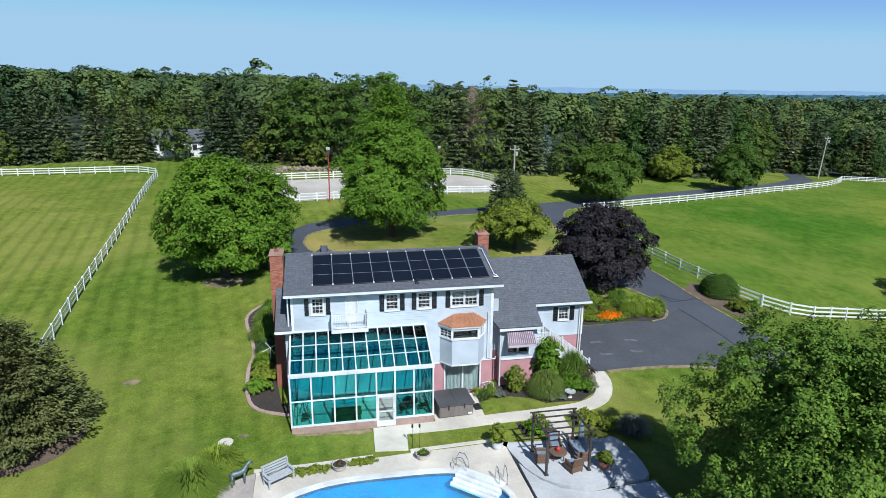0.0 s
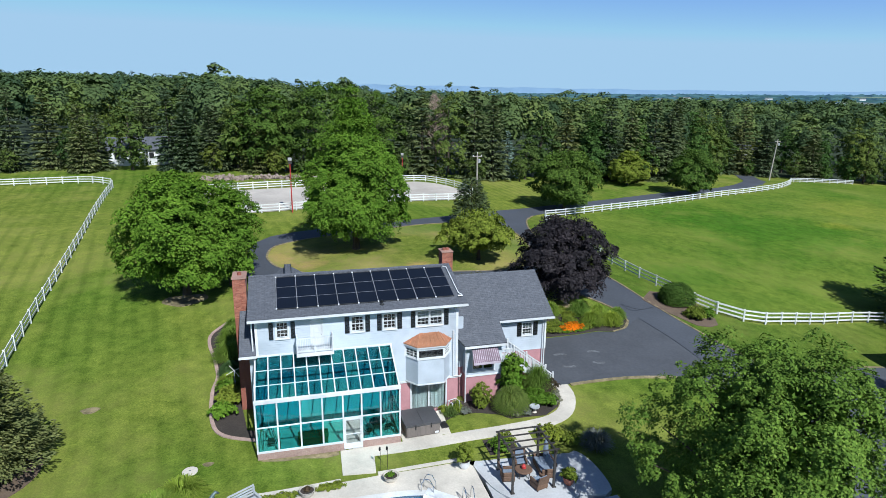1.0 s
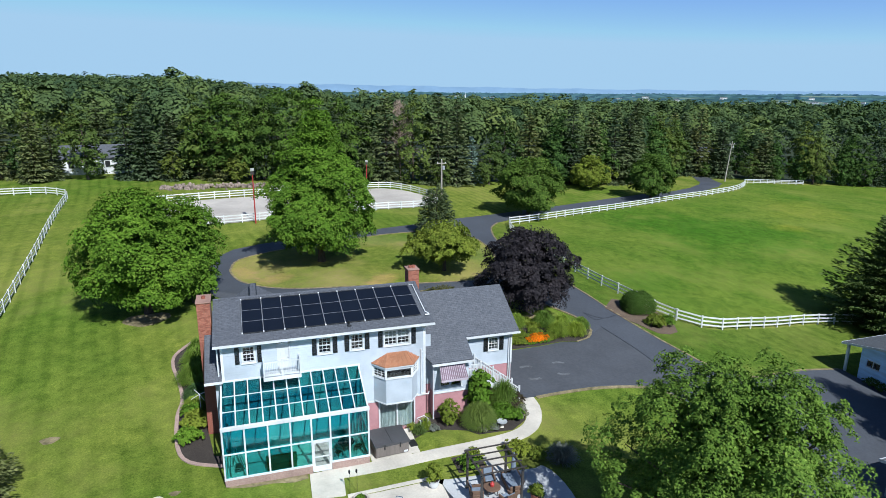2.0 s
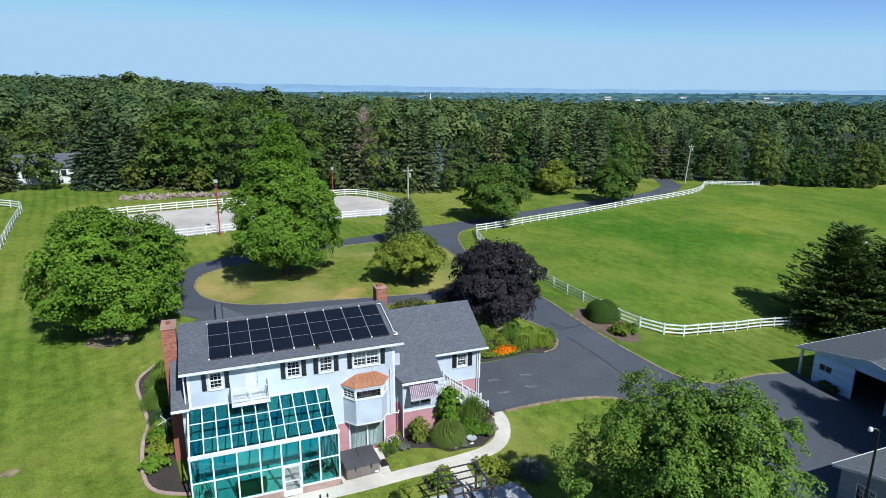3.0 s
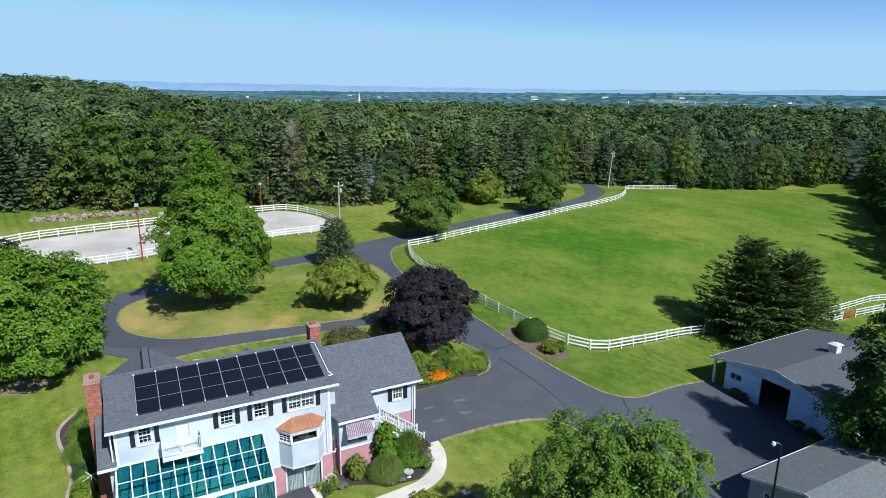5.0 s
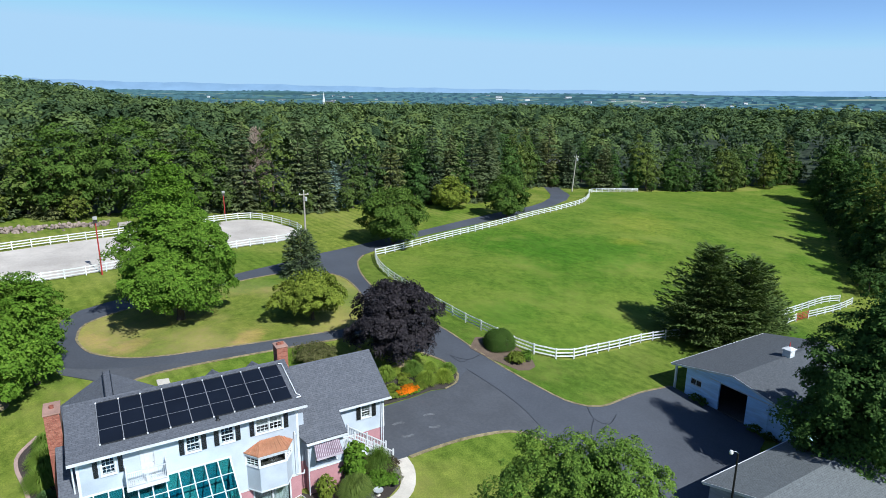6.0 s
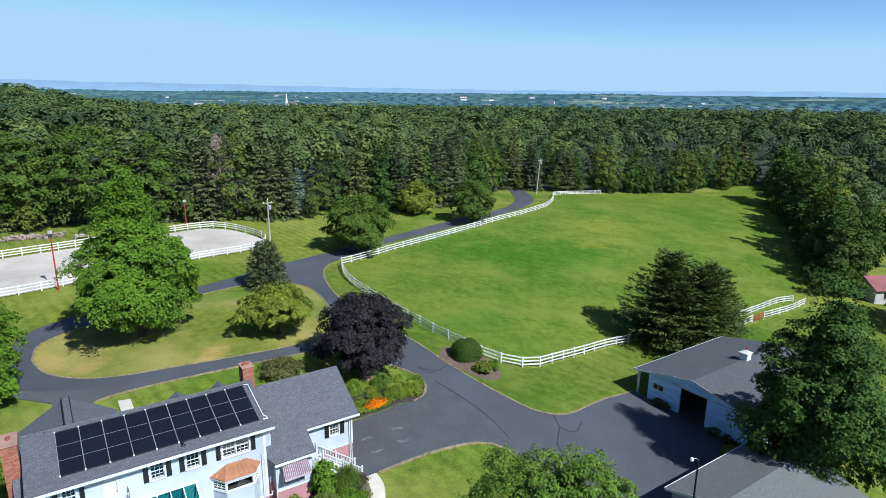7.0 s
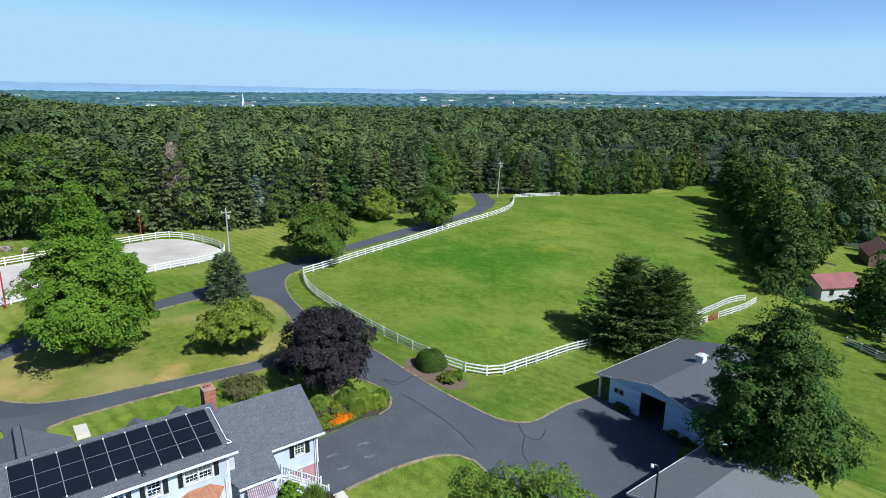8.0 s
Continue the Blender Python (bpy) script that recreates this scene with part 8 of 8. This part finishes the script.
bm = bmesh.new()
for y0, y1, zt, zl in ((37.35, 36.7, None, -3.2), (36.7, 35.5, -1.25, -3.2), (35.5, 33.42, None, -3.2), (30.45, 25.3, None, -3.4)):
    if zt is None:
        ys = [y0, BR, y1] if y1 < BR < y0 else [y0, y1]
        prism(bm, [(BX, y0, zl), (BX, y1, zl)] + [(BX, y, zb(y) - 0.12) for y in ys[::-1]], (0.18, 0, 0))
    else:
        box(bm, BX, BX + 0.18, y1, y0, zl, zt)
        prism(bm, [(BX, y1, -0.62), (BX, y0, -0.62), (BX, y0, zb(y0) - 0.12), (BX, y1, zb(y1) - 0.12)], (0.18, 0, 0))
prism(bm, [(BX, 33.42, 0.17), (BX, 30.45, 0.17), (BX, 30.45, zb(30.45) - 0.12), (BX, BR, zb(BR) - 0.12), (BX, 33.42, zb(33.42) - 0.12)], (0.18, 0, 0))
bpart("wall", bm, M_BARNWALL, "pale blue boarded gable wall, blue deepened as shade")
bpart("wall", boxed(BX + 0.18, 68.4, 37.2, 37.35, -3.2, 0.5), M_BARNWALL)
bpart("wall", boxed(BX + 0.18, 68.4, 25.3, 25.5, -3.6, 0.3), M_BARNWALL)
bpart("wall", boxed(68.2, 68.4, 25.5, 37.2, -3.6, 0.4), M_BARNWALL)
for a, b in ((BR + 0.001, BN), (BS, BR - 0.001)):
    ys = (a, b)
    bm = prism(bmesh.new(), [(BX - 0.55, ys[0], zb(ys[0]) - 0.1), (68.8, ys[0], zb(ys[0]) - 0.1), (68.8, ys[1], zb(ys[1]) - 0.1), (BX - 0.55, ys[1], zb(ys[1]) - 0.1)], (0, 0, 0.12))
    bpart("roof", bm, M_SHINGLE_BARN, "grey shingle roof")
for a, b in ((BR, BN), (BS, BR)):
    bpart("rake_board", beam(bmesh.new(), (BX - 0.56, a, zb(a) - 0.09), (BX - 0.56, b, zb(b) - 0.09), 0.05, 0.2), M_TRIM)
bpart("fascia", boxed(BX - 0.6, 68.8, BN, BN + 0.06, zb(BN) - 0.16, zb(BN) + 0.02), M_TRIM)
for x in (BX + 0.1, 57.9, 63.1, 68.3):
    bpart("porch_post", boxed(x - 0.1, x + 0.1, 38.6, 38.8, -3.2, 0.28), M_TRIM, "white porch post")
w = bpart("window", box(box(boxed(BX - 0.03, BX + 0.1, 35.45, 36.75, -0.64, -0.56), BX - 0.03, BX + 0.1, 35.45, 36.75, -1.3, -1.22), BX - 0.03, BX + 0.1, 36.06, 36.14, -1.22, -0.64), M_TRIM, "three-light barn window")
for y in (35.5, 35.95, 36.4):
    part("pane", boxed(BX + 0.05, BX + 0.06, y + 0.02, y + 0.38, -1.2, -0.66), M_BLACK, w)
bpart("sliding_door", boxed(BX - 0.09, BX - 0.04, 28.2, 30.4, -3.0, 0.2), M_BARNWALL, "pale blue sliding barn door pushed open, blue deepened as shade")
bpart("door_track", boxed(BX - 0.1, BX - 0.02, 27.4, 34.6, 0.22, 0.3), M_TRIM)
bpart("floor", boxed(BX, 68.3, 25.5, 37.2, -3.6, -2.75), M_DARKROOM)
cup = thing("cupola", "small white louvred cupola with red finial on the barn roof", "cupola", (61.5, BR, BZ - 0.05))
part("box", boxed(-0.42, 0.42, -0.42, 0.42, 0, 0.85, bevel=0.02), M_TRIM, cup)
for s in (-1, 1):
    for k in range(4):
        part("louvre", boxed(-0.3, 0.3, s * 0.43 - 0.02, s * 0.43 + 0.02, 0.2 + 0.15 * k, 0.28 + 0.15 * k), M_TRIM, cup)
bm = bmesh.new()
v = [bm.verts.new(p) for p in ((-0.55, -0.55, 0.85), (0.55, -0.55, 0.85), (0.55, 0.55, 0.85), (-0.55, 0.55, 0.85), (0, 0, 1.15))]
bm.faces.new(v[3::-1])
for i in range(4):
    bm.faces.new((v[i], v[(i + 1) % 4], v[4]))
part("cap", bm, M_TRIM, cup, "white pyramid cap")
part("finial", tube(bmesh.new(), [(0, 0, 1.1), (0, 0, 1.6)], [0.07, 0.03], 6), M_RED, cup, "small red finial")
for _x, _y, _r in ((52.1, 35.6, 0.7), (52.0, 34.6, 0.6), (52.1, 29.0, 0.8), (52.0, 27.6, 0.7)):
    shrub("low dark shrub against the barn wall", 0.95, _r, 1300, 0.12, M_LEAF_DEEP, (_x, _y))

gar = thing("garage", "blue-grey outbuilding with pale grey shingle roof", "garage", (43, 20, -2.3))


def gpart(name, bm, mat, label="", parent=None):
    ob = part(name, bm, mat, parent or gar, label)
    if parent is None:
        ob.matrix_parent_inverse = Matrix.Translation((-43, -20, 2.3))
    return ob


GX, GN, GS, GR, GZ = 37.6, 23.5, 15.0, 19.4, 1.65


def zg(y):
    return GZ - (GZ - 0.32) * abs(y - GR) / (GN + 0.3 - GR)


M_GWALL = surface("blue_grey_siding", (0.2016, 0.2352, 0.2772), (0.2688, 0.3024, 0.3444), 9, 0.5, 0.6, stretch=(1, 1, 7))
bm = bmesh.new()
GW = (21.2, 22.3, -1.7, -0.35)
prism(bm, [(GX, GN, -3.2), (GX, GW[1], -3.2), (GX, GW[1], zg(GW[1]) - 0.12), (GX, GN, zg(GN) - 0.12)], (0.18, 0, 0))
prism(bm, [(GX, GW[0], -3.2), (GX, GS, -3.2), (GX, GS, zg(GS) - 0.12), (GX, GR, zg(GR) - 0.12), (GX, GW[0], zg(GW[0]) - 0.12)], (0.18, 0, 0))
box(bm, GX, GX + 0.18, GW[0], GW[1], -3.2, GW[2])
prism(bm, [(GX, GW[0], GW[3]), (GX, GW[1], GW[3]), (GX, GW[1], zg(GW[1]) - 0.12), (GX, GW[0], zg(GW[0]) - 0.12)], (0.18, 0, 0))
gpart("wall", bm, M_GWALL, "blue-grey siding gable wall")
gpart("wall", boxed(GX + 0.18, 48.6, GN - 0.18, GN, -3.4, 0.25), M_GWALL)
gpart("wall", boxed(GX + 0.18, 48.6, GS, GS + 0.18, -3.6, 0.1), M_GWALL)
gpart("wall", boxed(48.42, 48.6, GS + 0.18, GN - 0.18, -3.6, 0.2), M_GWALL)
for a, b in ((GR + 0.001, GN + 0.3), (GR - 0.001, GS - 0.4)):
    gpart("roof", prism(bmesh.new(), [(GX - 0.5, a, zg(a) - 0.1), (49.0, a, zg(a) - 0.1), (49.0, b, zg(b) - 0.1), (GX - 0.5, b, zg(b) - 0.1)], (0, 0, 0.12)), M_SHINGLE_PALE, "pale grey shingle roof")
    gpart("rake_board", beam(bmesh.new(), (GX - 0.51, a, zg(a) - 0.09), (GX - 0.51, b, zg(b) - 0.09), 0.05, 0.2), M_TRIM)
gpart("gutter", boxed(GX - 0.5, 49.0, GN + 0.3, GN + 0.42, zg(GN + 0.3) - 0.14, zg(GN + 0.3) - 0.02), M_TRIM)
w = gpart("window", box(box(box(boxed(GX - 0.04, GX + 0.1, GW[0] - 0.08, GW[0], GW[2], GW[3]), GX - 0.04, GX + 0.1, GW[1], GW[1] + 0.08, GW[2], GW[3]), GX - 0.04, GX + 0.1, GW[0] - 0.08, GW[1] + 0.08, GW[3], GW[3] + 0.08), GX - 0.04, GX + 0.1, GW[0] - 0.08, GW[1] + 0.08, GW[2] - 0.08, GW[2]), M_TRIM, "white-framed garage window")
part("pane", boxed(GX + 0.05, GX + 0.06, GW[0], GW[1], GW[2], GW[3]), M_GLASS, w)
for k in (1, 2):
    y = GW[0] + (GW[1] - GW[0]) * k / 3
    part("glazing_bar", boxed(GX + 0.03, GX + 0.049, y - 0.015, y + 0.015, GW[2], GW[3]), M_TRIM, w)
for k in (1, 2, 3):
    z = GW[2] + (GW[3] - GW[2]) * k / 4
    part("glazing_bar", boxed(GX + 0.028, GX + 0.048, GW[0], GW[1], z - 0.015, z + 0.015), M_TRIM, w)
gpart("floor", boxed(GX, 48.5, GS, GN, -3.6, -2.6), M_DARKROOM)

lp = thing("yard_lamp", "dark pole with small white yard lamp", "lamp post", at_land(36.7, 21.2))
_h = 4.4 - float(land(36.7, 21.2))
part("pole", tube(bmesh.new(), [(0, 0, -0.3), (0, 0, _h - 0.1)], [0.09, 0.06], 8), M_IRON, lp)
part("arm", tube(bmesh.new(), [(0, 0, _h - 0.12), (-0.1, 0.1, _h), (-0.3, 0.25, _h)], [0.03] * 3, 6), M_STEEL, lp)
part("head", lathe(bmesh.new(), [(0.1, _h - 0.22), (0.15, _h - 0.1), (0.1, _h + 0.05), (0.04, _h + 0.08)], 12, (-0.35, 0.3, 0)), M_TRIM, lp, "white lamp head")

# ---------------------------------------------------------------- poles
M_GREYLAMP = surface("grey_lamp_casing", (0.3, 0.3, 0.29), (0.42, 0.42, 0.41), 9, 1, 0.5)


def arena_light(x, y, h):
    t = thing("arena_light", "red painted light pole beside the riding ring", "light pole", at_land(x, y))
    part("pole", tube(bmesh.new(), [(0, 0, -0.4), (0, 0, h)], [0.1, 0.07], 8), M_RED, t)
    part("floodlight", boxed(-0.26, 0.26, -0.2, 0.16, h - 0.05, h + 0.38, bevel=0.04), M_GREYLAMP, t, "pale floodlight box")
    part("bracket", boxed(-0.25, 0.25, -0.08, 0.08, h - 0.5, h - 0.1), M_DARKMETAL, t)


arena_light(1.1, 88.3, 7.4)
arena_light(23.0, 119.0, 5.0)


def utility_pole(x, y, h, lean, label):
    t = thing("utility_pole", label, "utility pole", at_land(x, y))
    part("pole", tube(bmesh.new(), [(0, 0, -0.5), (lean, 0, h)], [0.19, 0.12], 8), M_POLEWOOD, t)
    part("crossarm", boxed(lean - 0.9, lean + 0.9, -0.06, 0.06, h - 0.65, h - 0.5), M_POLEWOOD, t)
    for dx in (-0.75, 0.0, 0.75):
        part("insulator", lathe(bmesh.new(), [(0.05, 0), (0.08, 0.06), (0.05, 0.18), (0.02, 0.2)], 8, (lean + dx, 0, h - 0.5 if dx else h)), M_TRIM, t)
    part("transformer", lathe(bmesh.new(), [(0.2, 0), (0.22, 0.05), (0.22, 0.65), (0.12, 0.72)], 12, (lean + 0.3, -0.2, h - 1.7)), M_GREYWOOD, t)
    return t


utility_pole(33.9, 104.6, 7.6, 0.0, "pale wooden utility pole beyond the island")
utility_pole(133.5, 143.5, 11.4, 1.1, "tall leaning wooden utility pole by the far drive")
back_lamp = thing("light_pole", "white floodlight pole behind the spruce", "light pole", at_land(74.4, 49.0))
part("pole", tube(bmesh.new(), [(0, 0, -0.3), (0, 0, 9.9)], [0.1, 0.07], 8), M_POLEWOOD, back_lamp)
part("floodlight", boxed(-0.4, 0.4, -0.25, 0.25, 9.8, 10.15, bevel=0.05), M_TRIM, back_lamp)

# stone heap and bench behind the ring
heap = thing("stone_heap", "long heap of pale field stones at the wood edge", "stone heap", at_land(-3, 119.5))
M_STONE = surface("field_stone", (0.16, 0.12, 0.1), (0.3, 0.24, 0.2), 3, 0.4, 0.9, vary=0.3, world=False)
stones = []
for k in range(6):
    bm = bmesh.new()
    bmesh.ops.create_icosphere(bm, subdivisions=1, radius=0.5)
    for v in bm.verts:
        v.co *= RNG.uniform(0.7, 1.2)
        v.co.z *= 0.7
    me = bpy.data.meshes.new("stone")
    bm.to_mesh(me)
    bm.free()
    me.materials.append(M_STONE)
    stones.append(me)
for i in range(210):
    x, y = RNG.uniform(-11.5, 6.5), RNG.normal() * 0.7
    q = new("stone", stones[i % 6])
    q.parent = heap
    X, Y = x, y
    q.location = (X, Y, float(land(-3 + X, 119.5 + Y)) - float(land(-3, 119.5)) + RNG.uniform(0.05, 0.75) * max(0.15, 1 - abs(y) / 1.4))
    q.rotation_euler = (RNG.uniform(0, 6), RNG.uniform(0, 6), RNG.uniform(0, 6))
    q.scale = (RNG.uniform(0.45, 0.95),) * 3
fb = thing("wooden_bench", "weathered wooden bench beside the riding ring", "bench", at_land(5.8, 116.4), 18)
part("seat", boxed(-1.1, 1.1, -0.25, 0.2, 0.42, 0.48), M_POLEWOOD, fb)
part("backrest", boxed(-1.1, 1.1, 0.2, 0.26, 0.55, 0.95), M_POLEWOOD, fb)
for x in (-1.0, 1.0):
    part("leg", boxed(x - 0.06, x + 0.06, -0.22, 0.25, 0, 0.95), M_POLEWOOD, fb)


# ---------------------------------------------------------------- houses in the distance
def cottage(name, label, x, y, w, d, h, roof_h, wall_mat, roof_mat, turn=0.0, dz=0.0):
    t = thing(name, label, "house", at_land(x, y, dz), turn)
    part("wall", boxed(-w / 2, w / 2, -d / 2, d / 2, -0.8, h), wall_mat, t)
    for s in (-1, 1):
        part("roof", prism(bmesh.new(), [(-w / 2 - 0.4, s * (d / 2 + 0.4), h - 0.15), (w / 2 + 0.4, s * (d / 2 + 0.4), h - 0.15), (w / 2 + 0.4, 0, h + roof_h), (-w / 2 - 0.4, 0, h + roof_h)], (0, 0, 0.15)), roof_mat, t)
    for s in (-1, 1):
        part("gable_wall", prism(bmesh.new(), [(s * (w / 2 - 0.1), -d / 2, h), (s * (w / 2 - 0.1), d / 2, h), (s * (w / 2 - 0.1), 0, h + roof_h - 0.1)], (0.1 * s, 0, 0)), wall_mat, t)
    n = max(2, int(w / 3))
    for i in range(n):
        cx = -w / 2 + w * (i + 0.5) / n
        q = part("window", boxed(cx - 0.45, cx + 0.45, -d / 2 - 0.03, -d / 2 + 0.02, h * 0.4, h * 0.8), M_BLACK, t)
        part("sill", boxed(cx - 0.55, cx + 0.55, -d / 2 - 0.08, -d / 2 - 0.03, h * 0.4 - 0.08, h * 0.4), M_TRIM, q)
    return t


M_WHITEWALL = surface("white_house_wall", (0.6048, 0.6132, 0.6216), (0.672, 0.6804, 0.6888), 3, 0.3, 0.7)
M_REDROOF = surface("brown_red_roof", (0.0924, 0.042, 0.0378), (0.1512, 0.0714, 0.063), 4, 0.4, 0.9)
cottage("house_far", "white single-storey house among the dark spruces", -28.5, 144, 13, 8, 3.2, 2.2, M_WHITEWALL, M_SHINGLE, 8)
cottage("house_far", "white house glimpsed at the end of the drive", 150, 176, 9, 7, 5.5, 2.5, M_WHITEWALL, M_SHINGLE, -30)
cottage("shed", "red-roofed shed with pale boarded wall beyond the tree row", 127.8, 42.9, 8.5, 6, 2.7, 1.7, surface("pale_shed_wall", (0.4, 0.4, 0.39), (0.52, 0.52, 0.5), 4, 0.4, 0.9), surface("red_metal_roof", (0.17, 0.055, 0.055), (0.24, 0.085, 0.085), 3, 0.4, 0.7), -28)
cottage("shed", "brown-roofed house beyond the tree row", 169, 47, 10, 7, 3, 2.4, surface("brown_house_wall", (0.168, 0.1092, 0.084), (0.2352, 0.1596, 0.126), 4, 0.4, 0.9), M_REDROOF, 30)

# ---------------------------------------------------------------- the far plain and hills
def polar(bearing, r):
    return r * math.sin(radians(bearing)), r * math.cos(radians(bearing))


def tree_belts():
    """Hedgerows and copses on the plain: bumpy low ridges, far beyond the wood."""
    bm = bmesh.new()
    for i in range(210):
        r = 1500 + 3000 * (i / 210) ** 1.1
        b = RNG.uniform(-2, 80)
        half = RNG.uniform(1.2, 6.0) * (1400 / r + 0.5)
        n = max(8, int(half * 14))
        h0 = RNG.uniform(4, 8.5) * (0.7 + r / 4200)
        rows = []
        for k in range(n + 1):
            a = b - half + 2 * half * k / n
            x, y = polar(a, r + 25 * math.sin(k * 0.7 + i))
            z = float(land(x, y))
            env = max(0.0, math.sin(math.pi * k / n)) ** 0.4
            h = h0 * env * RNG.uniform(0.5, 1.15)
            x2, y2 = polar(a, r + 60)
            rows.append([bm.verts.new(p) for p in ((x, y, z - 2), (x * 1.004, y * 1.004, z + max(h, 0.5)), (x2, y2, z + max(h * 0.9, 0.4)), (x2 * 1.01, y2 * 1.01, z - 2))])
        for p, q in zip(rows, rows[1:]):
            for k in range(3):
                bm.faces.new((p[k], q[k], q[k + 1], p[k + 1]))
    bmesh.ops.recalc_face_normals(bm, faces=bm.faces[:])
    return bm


ob = mesh_object("far_haze_tree_belts", tree_belts(), M_BELT)
tagged(ob, "belts of trees across the distant plain, blue-green from painted haze", "backdrop", "", "stuff")


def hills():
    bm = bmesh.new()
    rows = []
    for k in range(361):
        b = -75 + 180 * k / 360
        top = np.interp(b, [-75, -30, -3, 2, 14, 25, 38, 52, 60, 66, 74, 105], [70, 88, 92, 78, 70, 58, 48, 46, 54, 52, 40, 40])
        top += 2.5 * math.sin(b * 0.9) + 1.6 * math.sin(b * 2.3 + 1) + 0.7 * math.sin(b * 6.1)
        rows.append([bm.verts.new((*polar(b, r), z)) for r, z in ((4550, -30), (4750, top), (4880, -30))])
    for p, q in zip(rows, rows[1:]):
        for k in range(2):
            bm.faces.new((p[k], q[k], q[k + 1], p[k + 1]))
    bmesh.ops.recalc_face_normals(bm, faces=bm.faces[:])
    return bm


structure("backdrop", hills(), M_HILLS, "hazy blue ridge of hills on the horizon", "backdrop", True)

# white farms and halls scattered over the plain
_proto = cottage("distant_building", "tiny white farm building on the distant plain", 0, 0, 26, 13, 7, 4, M_WHITEWALL, M_SHINGLE_PALE)
tagged(_proto, group="white buildings on the plain")
_first = True
for i in range(96):
    b = RNG.uniform(0, 78) if i % 2 else RNG.choice([12.0, 22.0, 38.0, 49.0, 52.0, 61.0]) + RNG.normal() * 1.6
    r = RNG.uniform(1750, 3900)
    x, y = polar(b, r)
    s = RNG.uniform(0.25, 0.65) * (0.6 + r / 3600)
    m = pose(*at_land(x, y, 1.0), 0, 0, -b + RNG.uniform(-35, 35)) @ Matrix.Diagonal((s * RNG.uniform(0.7, 1.7), s, s, 1))
    if _first:
        _proto.matrix_basis, _first = m, False
    else:
        t = copy_thing(_proto, m)
        t.matrix_basis = m
church = thing("church", "white church with a tall thin steeple on the plain", "church", at_land(*polar(20.1, 2250)), -20)
part("nave", boxed(2, 34, -8, 8, -2, 13), M_WHITEWALL, church)
part("roof", prism(bmesh.new(), [(2, -9, 12.5), (2, 9, 12.5), (2, 0, 20)], (32, 0, 0)), M_SHINGLE, church)
part("tower", boxed(-5, 2, -4, 4, -2, 24), M_WHITEWALL, church)
part("steeple", lathe(bmesh.new(), [(3.6, 24), (2.2, 32), (0.25, 48)], 8, (-1.5, 0, 0)), M_WHITEWALL, church)
